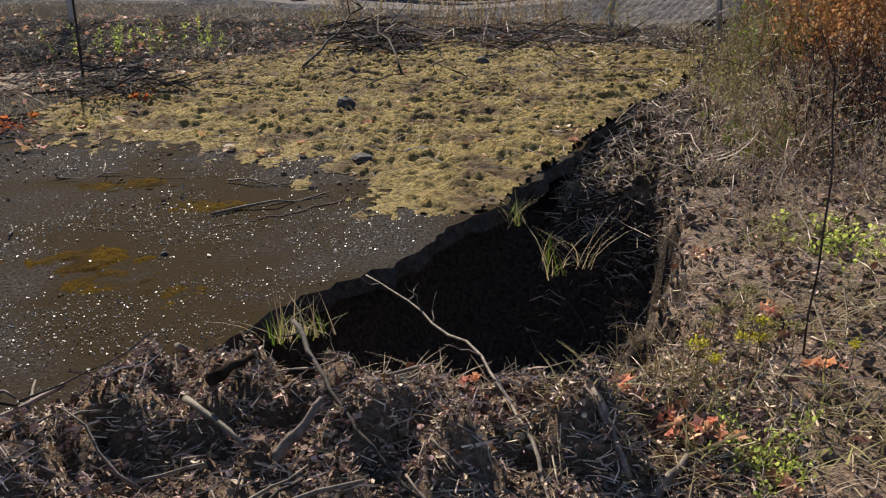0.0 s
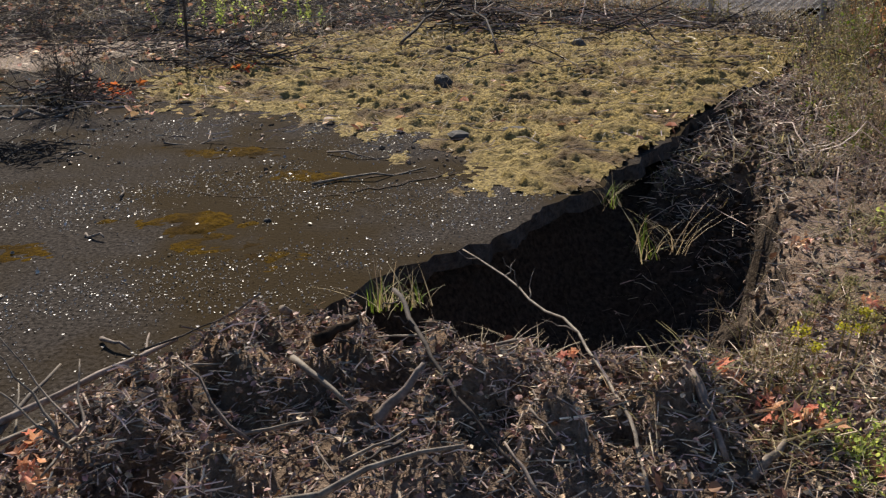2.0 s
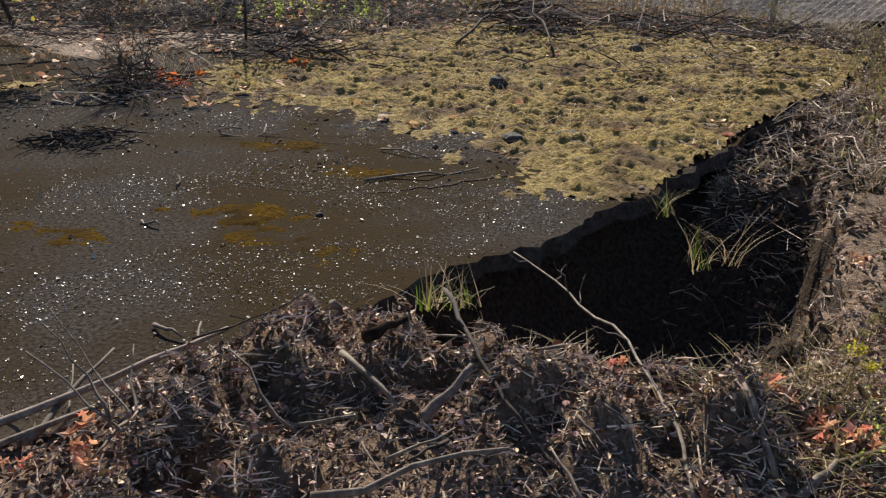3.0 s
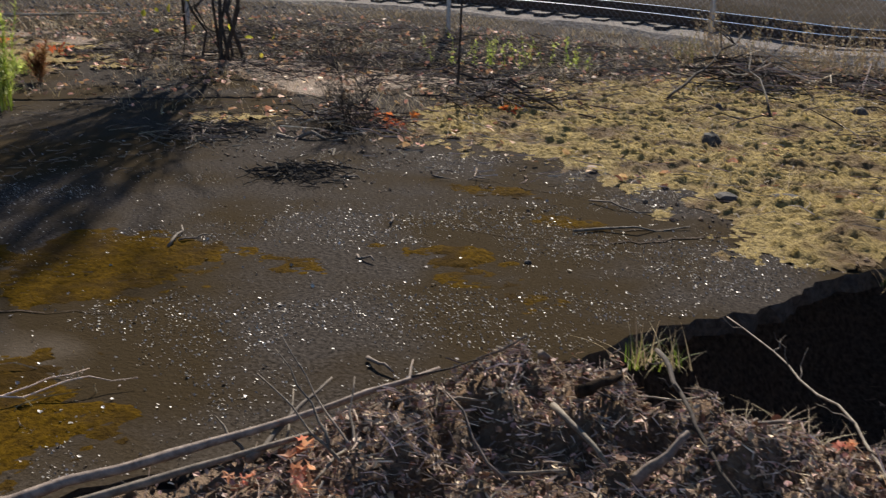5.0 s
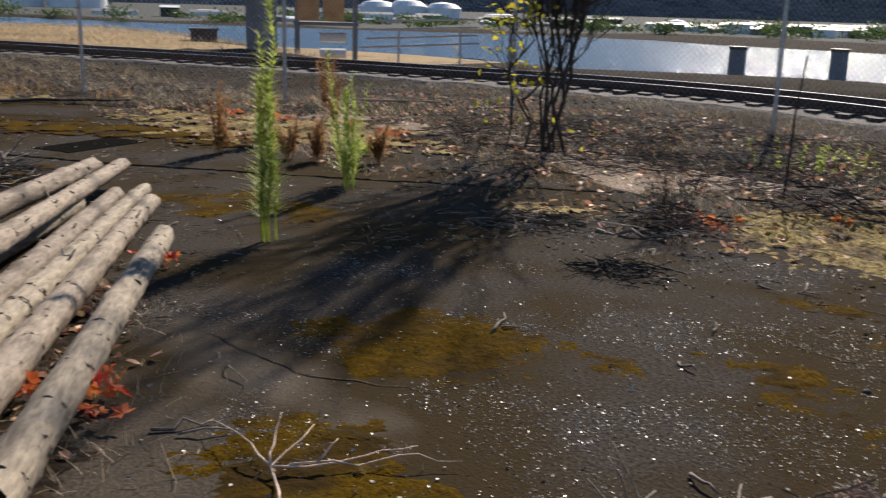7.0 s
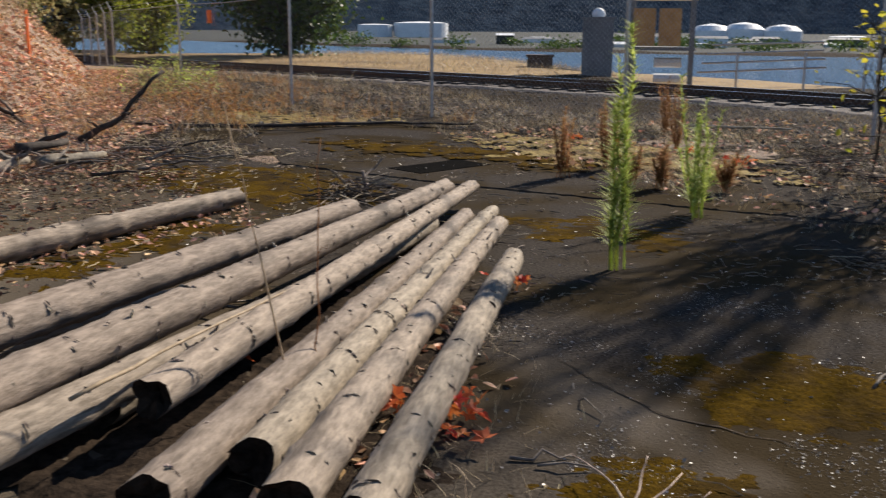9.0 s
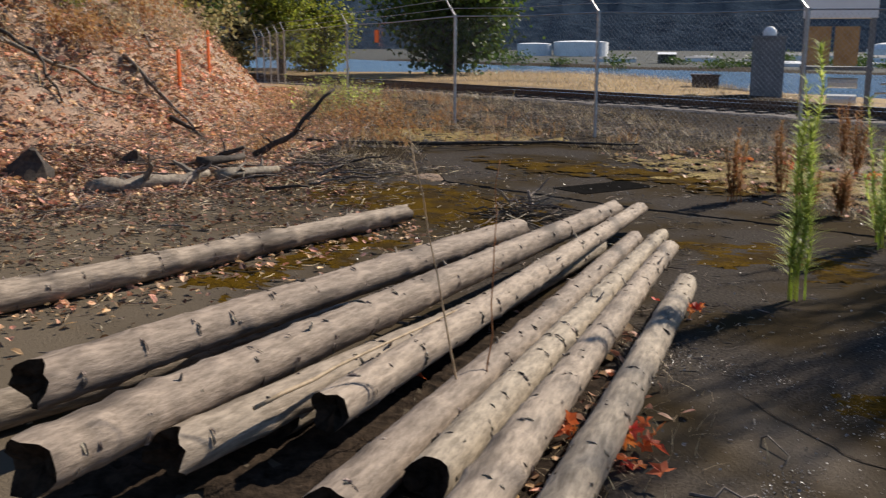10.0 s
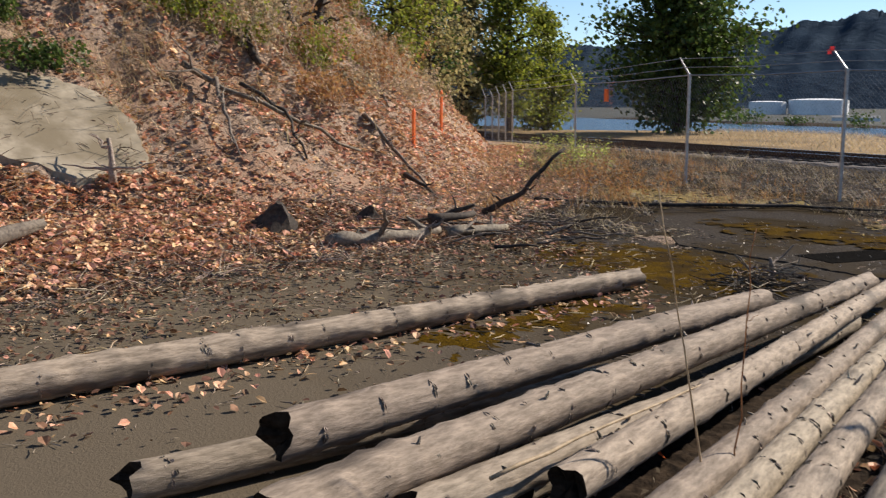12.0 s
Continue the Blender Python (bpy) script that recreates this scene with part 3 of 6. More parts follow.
def crack(pts, width, seed):
    """A dark open crack with crumbled sides."""
    rng = np.random.RandomState(seed)
    line = np.concatenate([wander(rng, (*a, 0), (*b, 0), 0.03, 8)[:-1] for a, b in zip(pts, pts[1:])])
    n = np.gradient(line, axis=0)[:, :2]
    n = np.stack([-n[:, 1], n[:, 0]], -1) / (np.hypot(*n.T)[:, None] + 1e-9)
    w = width * rng.uniform(0.3, 1, len(line))[:, None] * np.sin(np.linspace(0.15, 3.0, len(line)))[:, None]
    a, b = np.c_[line[:, :2] + n * w, np.full(len(line), 0.0045)], np.c_[line[:, :2] - n * w, np.full(len(line), 0.0045)]
    s = Soup()
    k = len(line)
    s.add(np.concatenate([a, b]), [(k + i, k + i + 1, i + 1, i) for i in range(k - 1)])
    tagged(part("paving_crack", s, M_shadedhumus), "dark open crack across the paving", "crack", kind="structure")


for i, (pts, w) in enumerate((([(-1.95, 4.42), (-1.6, 4.62), (-1.26, 4.94)], 0.012), ([(-1.82, 4.2), (-1.5, 4.42), (-1.24, 4.72), (-1.1, 4.8)], 0.018), ([(-2.6, 4.2), (-2.1, 4.15), (-1.7, 4.35)], 0.006), ([(-2.9, 5.1), (-2.4, 5.05), (-2.0, 5.1)], 0.006),
                              ([(-5.6, 3.6), (-5.0, 4.4), (-4.7, 5.1)], 0.012), ([(-4.4, 2.0), (-3.6, 2.05), (-2.9, 2.45)], 0.009), ([(-8.5, -1.4), (-7.4, -0.2), (-6.3, 0.4)], 0.01))):
    crack(pts, w, 200 + i)


# ---------------------------------------------------------------- log pile
def log(ends, r0, r1, seed, label, group="log pile", knots=16, ragged=0.03):
    """A long debarked pole with knots, scars and rough cut ends."""
    rng = np.random.RandomState(seed)
    a, b = np.asarray(ends[0], float), np.asarray(ends[1], float)
    L = np.linalg.norm(b - a)
    top = thing("log", a, label, "log", group)
    q = Vector(b - a).to_track_quat("Z", "Y")
    top.rotation_mode = "QUATERNION"
    top.rotation_quaternion = q
    k, sides = int(L / 0.04), 18
    t = np.linspace(0, 1, k + 1)
    ang = np.linspace(0, 2 * np.pi, sides, endpoint=False)
    R = (r0 + (r1 - r0) * t)[:, None] * (1 + 0.035 * np.sin(3 * ang + 2.1 * seed + 5 * t[:, None]) + 0.03 * np.sin(9 * t[:, None] + ang + seed) + rng.normal(0, 0.012, (k + 1, sides)))
    for _ in range(knots):
        ti, an = rng.uniform(0.03, 0.97), rng.uniform(0, 2 * np.pi)
        R += (r0 * 0.14) * np.exp(-(((t - ti) * L / 0.05) ** 2)[:, None] - (((ang - an + np.pi) % (2 * np.pi) - np.pi)[None] / 0.35) ** 2)
    for _ in range(int(L * 7)):
        ti = rng.uniform(0, 1)
        R += r0 * rng.uniform(0.02, 0.06) * np.exp(-(((t - ti) * L / 0.035) ** 2))[:, None] * (0.6 + 0.4 * np.sin(ang + rng.uniform(0, 6)))[None]
    zz = t[:, None] * L + np.zeros((1, sides))
    for k_ in (0, -1):
        zz[k_] += ragged * (np.sin(2 * ang + rng.uniform(0, 6)) + 0.6 * np.sin(5 * ang + rng.uniform(0, 6))) + rng.normal(0, ragged * 0.2, sides)
    ox = 0.012 * L * 0.3 * np.sin(t * 3.1 + seed)[:, None]
    V = np.stack([ox + R * np.cos(ang), R * np.sin(ang) + 0 * t[:, None], zz], -1)
    s = Soup()
    s.add(V.reshape(-1, 3), [(i * sides + j, i * sides + (j + 1) % sides, (i + 1) * sides + (j + 1) % sides, (i + 1) * sides + j) for i in range(k) for j in range(sides)])
    part("trunk", s, M_bark, top, smooth=True)
    # end faces point away from the sun; their shade is painted in
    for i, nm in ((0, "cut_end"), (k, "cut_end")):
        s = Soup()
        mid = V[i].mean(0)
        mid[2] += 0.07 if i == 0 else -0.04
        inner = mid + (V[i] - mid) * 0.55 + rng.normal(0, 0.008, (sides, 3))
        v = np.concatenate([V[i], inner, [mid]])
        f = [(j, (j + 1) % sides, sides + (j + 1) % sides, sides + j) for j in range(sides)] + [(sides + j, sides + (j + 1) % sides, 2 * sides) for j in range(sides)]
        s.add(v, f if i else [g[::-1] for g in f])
        part(nm, s, M_shadedwood, top)
    s = Soup()
    rings = [(d + rng.normal(0, 0.05)) / L for d in np.arange(0.15, L, 0.3)]
    for _ in range(int(knots * 9)):
        ti, an = rings[rng.randint(len(rings))] + rng.normal(0, 0.012 / max(L, 1)), rng.uniform(0, 2 * np.pi)
        if rng.rand() < 0.1:
            ti = rng.uniform(0.01, 0.99)
        ti = min(max(ti, 0.004), 0.996)
        r = (r0 + (r1 - r0) * ti) * 1.0
        wa, wl = rng.uniform(0.05, 0.3), rng.uniform(0.002, 0.01)
        pts, hgt = [], rng.uniform(0.002, 0.01)
        for u, w, h in ((-1, 0, 0), (-0.5, -1, 0.4), (0.3, -0.8, 1), (1, 0, 0), (0.4, 0.9, 0.8), (-0.4, 1, 0.5)):
            aa, rr = an + u * wa + rng.normal(0, 0.05), r + hgt * h
            pts.append((0.012 * L * 0.3 * math.sin(ti * 3.1 + seed) + rr * math.cos(aa), rr * math.sin(aa), ti * L + w * wl + u * wl * rng.uniform(-1, 1)))
        s.add(pts, [(0, 1, 2, 3), (0, 3, 4, 5)])
    tagged(part("bark_scab", s, M_barkdark, top), "dark torn bark and knot scars", kind="stuff")
    s = Soup()
    for _ in range(max(2, knots // 5)):
        ti, an = rng.uniform(0.1, 0.9), rng.uniform(-0.6, 2.4)
        r = r0 + (r1 - r0) * ti
        d = np.array([math.cos(an), math.sin(an), rng.uniform(-0.6, 0.6)])
        p = np.array([r * 0.9 * math.cos(an), r * 0.9 * math.sin(an), ti * L])
        tube(s, wander(rng, p, p + d * rng.uniform(0.03, 0.07), 0.04, 3), np.linspace(0.009, 0.004, 4), 5)
    tagged(part("branch_stub", s, M_barkdark, top), kind="stuff")
    return top


LOGS = [  # front end, far end, radius at each, label
    ((-4.31, -1.01, 0.31), (-7.04, 1.91, 0.29), 0.105, 0.082, "thick bare grey log on top of the pile"),
    ((-3.62, -0.93, 0.27), (-7.9, 3.03, 0.26), 0.11, 0.07, "long bare log with torn bark patches"),
    ((-4.04, 0.09, 0.205), (-8.24, 3.42, 0.19), 0.088, 0.06, "long grey log with a splintered end"),
    ((-3.86, -0.51, 0.17), (-5.6, 1.22, 0.15), 0.095, 0.075, "short log with a peeled bark strip"),
    ((-4.3, -0.1, 0.105), (-7.2, 2.6, 0.10), 0.095, 0.075, "grey log low in the pile"),
    ((-3.4, -0.06, 0.105), (-7.46, 3.04, 0.085), 0.1, 0.065, "long weathered log lying on the paving"),
    ((-3.58, 0.33, 0.10), (-7.52, 3.29, 0.085), 0.09, 0.06, "weathered log with dark scars"),
    ((-3.2, 0.36, 0.105), (-7.09, 3.12, 0.085), 0.1, 0.065, "weathered log with dark scars"),
    ((-3.0, 0.55, 0.095), (-6.0, 2.65, 0.085), 0.092, 0.075, "outermost grey log of the pile"),
    ((-4.4, -1.6, 0.095), (-5.9, 0.6, 0.09), 0.09, 0.08, "short sunlit log end under the pile"),
]
for i, (a, b, r0, r1, text) in enumerate(LOGS):
    log((a, b), r0 * 0.94, r1 * 0.95, 100 + i, text, knots=int(4.5 * math.dist(a, b)))
log(((-5.2, -3.3, 0.105), (-8.97, 1.54, 0.1)), 0.11, 0.075, 130, "single knotty grey log lying apart on the paving", group="", knots=60)

# ---------------------------------------------------------------- wire fence
POSTS = [(-46.0, 3.25), (-44.6, 3.45), (-43.2, 3.6), (-41.8, 3.75), (-40.6, 3.9), (-30.15, 4.63), (-19.7, 5.0), (-16.3, 6.55), (-13.6, 8.7), (-10.4, 10.6), (-7.0, 12.2), (-3.4, 12.6), (0.05, 11.4), (1.2, 11.2)]


def fence():
    top = thing("wire_fence", (-16.3, 6.55, 0), "galvanised chain-link fence with angled barbed-wire arms", "fence")
    o = np.array([-16.3, 6.55, 0])
    tops = []
    for i, (x, y) in enumerate(POSTS):
        z = at_ground(x, y)[2]
        h = z + (2.1 if i < 11 else 1.7)
        s = Soup()
        tube(s, np.array([(x, y, z - 0.1), (x, y, h)]) - o, 0.032, 8)
        tube(s, np.array([(x, y, h - 0.02), (x, y, h + 0.03)]) - o, 0.04, 8)
        post = part("post", s, M_steel, top)
        arm = np.array([x, y, h]) - o
        tip = arm + np.array([-0.3, -0.12, 0.34])
        if i < 11:
            s = Soup()
            tube(s, [arm, tip], [0.022, 0.014], 6)
            part("arm", s, M_steel, post)
        tops.append((arm, tip))
    wires = Soup()
    for (a, ta), (b, tb) in zip(tops, tops[1:]):
        for k in (0.0, 0.45, 0.95):
            p, q = a + (ta - a) * k, b + (tb - b) * k
            m = (p + q) / 2 - (0, 0, 0.03)
            tube(wires, [p, m, q], 0.006 if k else 0.012, 4, cap=False)
    part("wire", wires, M_steel, top)
    net = Soup()
    for (a, _), (b, _) in zip(tops, tops[1:]):
        lo, L = 2.0, np.linalg.norm((b - a)[:2])
        u = (b - a) / L
        step = 0.085 if L < 4.5 else 0.17
        for sgn in (1, -1):
            for d in np.arange(-lo, L, step):
                d0, d1 = max(d, 0), min(d + lo, L)
                if d1 <= d0:
                    continue
                z0, z1 = (d0 - d), (d1 - d)
                if sgn < 0:
                    z0, z1 = lo - z0, lo - z1
                p, q = a + u * d0 + (0, 0, z0 - 2.05), a + u * d1 + (0, 0, z1 - 2.05)
                tube(net, [p, q], 0.0014, 3, cap=False)
    part("chain_link", net, M_steel, top)
    s = Soup()
    for k in range(2):
        box(s, *(tops[7][1] + (-0.07 - 0.1 * k, -0.02, -0.02 - 0.05 * k)), *(tops[7][1] + (0.05 - 0.1 * k, 0.0, 0.05 - 0.05 * k)))
    tagged(part("ribbon", s, M_pink, top), "pink ribbon tied to the fence arm")
    s = Soup()
    c = tops[5][0] + (4.2, 0.05, -0.35)
    box(s, c[0] - 0.22, c[1] - 0.015, c[2] - 0.16, c[0] + 0.22, c[1] + 0.015, c[2] + 0.16)
    tagged(part("sign", s, M_orange, top), "small orange sign on the fence")
    return top


fence()

# ---------------------------------------------------------------- railway


def along(line, step):
    seg = np.r_[0, np.cumsum(np.hypot(*np.diff(line, axis=0).T))]
    d = np.arange(0, seg[-1], step)
    for _ in range(2):
        p = np.stack([np.interp(d, seg, line[:, k]) for k in (0, 1)], -1)
    w = np.ones(9) / 9
    p = np.stack([np.convolve(np.pad(p[:, k], 4, mode="edge"), w, "valid") for k in (0, 1)], -1)
    return p, d


TP, TD = along(TRACK, 0.6)
TN = np.gradient(TP, axis=0)
TN = np.stack([-TN[:, 1], TN[:, 0]], -1) / np.hypot(*TN.T)[:, None]
TZ = ground_z(TP[:, 0], TP[:, 1])
TZ = np.convolve(np.pad(TZ, 7, mode="edge"), np.ones(15) / 15, "valid")
railway = thing("railway_track", (TP[60][0], TP[60][1], TZ[60]), "railway track on dark ballast behind the fence", "railway", kind="structure")
ro = np.array(railway.location)
s = Soup()
prof = [(-2.3, -0.15), (-1.6, 0.24), (-0.5, 0.275), (0.5, 0.275), (1.6, 0.24), (2.3, -0.15)]
rngb = np.random.RandomState(7)
V = np.array([[(TP[i][0] + TN[i][0] * u, TP[i][1] + TN[i][1] * u, TZ[i] + h + rngb.uniform(-0.03, 0.03)) for u, h in prof] for i in range(len(TP))]) - ro
s.add(V.reshape(-1, 3), [(i * 6 + j, (i + 1) * 6 + j, (i + 1) * 6 + j + 1, i * 6 + j + 1) for i in range(len(TP) - 1) for j in range(5)])
part("ballast_bed", s, M_ballast, railway)
for u in (-0.72, 0.72):
    s = Soup()
    pr = [(-0.065, 0.0), (-0.065, 0.02), (-0.012, 0.04), (-0.012, 0.13), (-0.035, 0.135), (-0.035, 0.165), (0.035, 0.165), (0.035, 0.135), (0.012, 0.13), (0.012, 0.04), (0.065, 0.02), (0.065, 0.0)]
    V = np.array([[(TP[i][0] + TN[i][0] * (u + a), TP[i][1] + TN[i][1] * (u + a), TZ[i] + 0.29 + h) for a, h in pr] for i in range(len(TP))]) - ro
    k = len(pr)
    s.add(V.reshape(-1, 3), [(i * k + j, (i + 1) * k + j, (i + 1) * k + (j + 1) % k, i * k + (j + 1) % k) for i in range(len(TP) - 1) for j in range(k)])
    rail = part("rail", s, M_rail, railway)
    rail.data.materials.append(M_railtop)
    rail.data.polygons.foreach_set("material_index", [1 if j % k == 5 else 0 for j in range(len(rail.data.polygons))])
s = Soup()
box(s, -1.25, -0.12, 0, 1.25, 0.12, 0.17)
tie_mesh = s.mesh("tie", M_tie)
for i in range(40, 190):
    o = part("tie", tie_mesh, M_tie, railway)
    o.location = (TP[i][0] - ro[0], TP[i][1] - ro[1], TZ[i] + 0.13 - ro[2])
    o.rotation_euler = (0, 0, math.atan2(TN[i][1], TN[i][0]))

# ---------------------------------------------------------------- river, far shore, hills
s = Soup()
s.add([(80, 60, -5.1), (80, 260, -5.1), (-700, 260, -5.1), (-700, -120, -5.1)], [(0, 1, 2, 3)])
tagged(part("river_water", s, M_water), "wide rippled river glittering in low sun", "river", kind="structure")


def ridge(name, dist, azs, els, depth, seed, mat, label, roughness=0.035):
    """A wooded ridge seen from afar, with an uneven tree line."""
    r = np.random.RandomState(seed)
    fine = np.arange(azs[0], azs[-1], 0.12)
    h = np.interp(fine, azs, els)
    soft = np.tan(np.radians(h)) * dist * (1 + 0.03 * np.sin(fine * 2.1))
    top = soft * (1 + roughness * r.normal(0, 0.3, len(fine)))
    rows = []
    for k in range(9):
        f = k / 8
        d = dist - depth * (1 - f)
        hh = -5 + ((top if k == 8 else soft) + 5) * f ** 0.8 * (1 + (0.04 * np.sin(fine * 1.3 + k * 1.7) + 0.02 * np.sin(fine * 4.1 - k)) * (0.1 < f < 0.99))
        rows.append(np.stack([np.sin(np.radians(fine)) * d, np.cos(np.radians(fine)) * d, hh], -1))
    V = np.array(rows)
    n = len(fine)
    s = Soup()
    s.add(V.reshape(-1, 3), [(k * n + j, k * n + j + 1, (k + 1) * n + j + 1, (k + 1) * n + j) for k in range(8) for j in range(n - 1)])
    return tagged(part(name, s, mat), label, "hill", kind="structure")


ridge("backdrop_hill", 1700, [-125, -100, -85, -80.8, -76, -71.3, -68, -64, -50, -30, 0, 30, 60, 90], [2.4, 2.8, 3.0, 3.1, 3.2, 3.7, 4.2, 4.8, 6.0, 6.0, 5.0, 4.5, 4, 3], 700, 61, M_hazyforest, "dark wooded hillside across the river, blue haze in its colour")


# ---------------------------------------------------------------- the hillside
def slope_panel():
    rng = np.random.RandomState(5)
    rim = [(-11.6, -6.2), (-12.1, -5.12), (-12.25, -4.3), (-12.55, -3.72), (-13.2, -3.72), (-13.7, -4.0), (-14.1, -4.5), (-14.0, -5.1), (-13.7, -5.7), (-13.4, -6.8)]
    pts = jagged(rim, 0.12, 0.025, 8)
    bm = bmesh.new()
    mid = np.mean(rim, axis=0)
    mx, my = mid
    z0 = at_ground(mx, my)[2]
    A = np.array([(x - mx, y - my, 1) for x, y in rim])
    B = np.array([at_ground(x, y)[2] for x, y in rim])
    k = np.linalg.lstsq(A, B, rcond=None)[0]
    hi = [bm.verts.new((x, y, k[0] * (x - mx) + k[1] * (y - my) + k[2] + 0.1)) for x, y in pts]
    lo = [bm.verts.new((x - 0.02, y, k[0] * (x - mx) + k[1] * (y - my) + k[2] - 0.3)) for x, y in pts]
    bm.faces.new(hi)
    for i in range(len(hi)):
        j = (i + 1) % len(hi)
        bm.faces.new((hi[i], lo[i], lo[j], hi[j]))
    bmesh.ops.recalc_face_normals(bm, faces=bm.faces)
    tagged(part("concrete_slab", bm, M_concrete), "pale tilted concrete slab half buried in the bank", "concrete slab")


slope_panel()


def pick(rng, n, xr, yr, keep):
    """n places on the ground in a box, thinned by keep(x, y), which gives the chance."""
    out = []
    while len(out) < n:
        x, y = rng.uniform(*xr, 4000), rng.uniform(*yr, 4000)
        ok = rng.rand(4000) < keep(x, y)
        x, y = x[ok], y[ok]
        z = ground_z(x, y)
        flat = np.minimum(poly_dist(x, y, SLAB), poly_dist(x, y, SLAB_FAR)) < 0
        z = np.where(flat, 0.0, z)
        out += list(zip(x, y, z))
    return np.array(out[:n])


def leaves(name, n, xr, yr, keep, size, mat, label, seed, flat=0.45, lift=0.012):
    rng = np.random.RandomState(seed)
    s = Soup()
    P = pick(rng, n, xr, yr, keep)
    leaf_batch(s, P + np.stack([0 * P[:, 0], 0 * P[:, 0], lift + rng.uniform(0, 0.02, n)], -1), rng.uniform(*size, n), rng, flat)
    return tagged(part(name, s, mat), label, "leaves", kind="stuff")


def twigs(name, n, xr, yr, keep, length, radius, mat, label, seed, rise=0.25, lift=0.008, category="twigs"):
    rng = np.random.RandomState(seed)
    s = Soup()
    P = pick(rng, n, xr, yr, keep)
    L, yaw, up = rng.uniform(*length, n) * rng.uniform(0.4, 1, n), rng.uniform(0, 2 * math.pi, n), rng.normal(0, rise, n)
    d = np.stack([np.cos(yaw), np.sin(yaw), up], -1) * L[:, None] / 2
    r = rng.uniform(*radius, n)
    c = P.copy()
    c[:, 2] += lift + r + np.abs(d[:, 2]) * 0.8
    rod_batch(s, c - d, c + rng.normal(0, 0.06, (n, 3)) * L[:, None], c + d, r)
    return tagged(part(name, s, mat), label, category, kind="stuff")


def clods(name, n, xr, yr, keep, size, mat, label, seed):
    rng = np.random.RandomState(seed)
    s = Soup()
    o = np.array([(1, 0, 0), (-1, 0, 0), (0, 1, 0), (0, -1, 0), (0, 0, 1), (0, 0, -1)], float)
    f = [(0, 2, 4), (2, 1, 4), (1, 3, 4), (3, 0, 4), (2, 0, 5), (1, 2, 5), (3, 1, 5), (0, 3, 5)]
    P = pick(rng, n, xr, yr, keep)
    r = rng.uniform(*size, n) * rng.uniform(0.4, 1, n)
    turn = np.array([np.array(Euler(rng.uniform(0, 6, 3)).to_matrix()) for _ in range(64)])[rng.randint(64, size=n)]
    V = np.einsum("nij,nkj->nki", turn, o[None] * rng.uniform(0.5, 1.1, (n, 6, 1)) * r[:, None, None]) * (1, 1, 0.75) + P[:, None]
    V[..., 2] += r[:, None] * 0.3
    s.add(V.reshape(-1, 3), (np.arange(n)[:, None, None] * 6 + np.array(f)[None]).reshape(-1, 3))
    return tagged(part(name, s, mat), label, "debris", kind="stuff")


def straws(name, n, xr, yr, keep, length, mat, label, seed, width=(0.003, 0.006), lean=(0.1, 1.2), category="grass"):
    rng = np.random.RandomState(seed)
    s = Soup()
    blade_batch(s, pick(rng, n, xr, yr, keep) - (0, 0, 0.01), rng, rng.uniform(*length, n), rng.uniform(*width, n), rng.uniform(*lean, n), rng.uniform(0.1, 1.1, n))
    return tagged(part(name, s, mat), label, category, kind="stuff")


def on_hill(x, y):
    return -poly_dist(x, y, TOE)


def open_soil(x, y):
    """Bare ground: not paved and not in the pit."""
    return ((poly_dist(x, y, SLAB) > 0.0) & ((poly_dist(x, y, HOLE) > -0.3) | (y > 5.1))).astype(float)


def berm_keep(x, y):
    d = poly_dist(x, y, [(-1.0, 1.4), (-1.38, 1.95), (-1.2, 2.5), (-0.4, 2.35), (0.3, 2.5)], closed=False)
    return open_soil(x, y) * np.maximum(np.exp(-(d / 0.42) ** 2), 0.25 * np.exp(-(d / 0.9) ** 2))


def verge_keep(x, y):
    return open_soil(x, y) * (0.35 + 0.65 * smooth(lumps(x, y, 0.6, 77), -0.4, 0.4)) * np.maximum(smooth(x, -0.6, 0.5), smooth(y, 5.0, 5.4))


HX, HY = (-24, -6.5), (-8, 4)
leaves("leaf_litter", 30000, HX, HY, lambda x, y: np.where(on_hill(x, y) > -2.6, 0.35 + 0.65 * smooth(lumps(x, y, 1.6, 61), -0.3, 0.5), 0) * (14 / (9 + np.hypot(x, y))) * (poly_dist(x, y, [(-11.9, -6), (-12, -4.45), (-12.72, -3.7), (-13.4, -3.8), (-14.3, -5.0), (-13.7, -6)]) > 0.0), (0.03, 0.1), M_litter, "orange-brown fallen leaves on the bank", 201)
leaves("leaf_litter", 8000, (-13, -7.5), (-6.5, -2.0), lambda x, y: np.where((on_hill(x, y) > -1.9) & (on_hill(x, y) < 1.3), 0.9, 0) * (poly_dist(x, y, [(-11.9, -6), (-12, -4.45), (-12.72, -3.7), (-13.4, -3.8), (-14.3, -5.0), (-13.7, -6)]) > 0.0), (0.05, 0.11), M_litter, "drift of orange-brown maple leaves", 202, lift=0.03)
leaves("leaf_litter", 13000, (-13.5, -5.0), (-4.5, 1.6), lambda x, y: np.where(on_hill(x, y) < 0, np.exp(-(np.abs(on_hill(x, y)) - 0.8) / 1.3) * (0.2 + 0.8 * smooth(lumps(x, y, 0.9, 62), 0, 0.5)), 0), (0.025, 0.07), M_brownleaf, "scattered brown leaves on the paving", 203, flat=0.3)
leaves("leaf_litter", 420, (-9.2, -5.0), (-3.4, 1.6), lambda x, y: np.exp(-(poly_dist(x, y, [(-5.0, -3.3), (-8.8, 1.6)], closed=False) / 0.35) ** 2), (0.025, 0.07), M_litter, "dry leaves caught along the log", 204, flat=0.35)
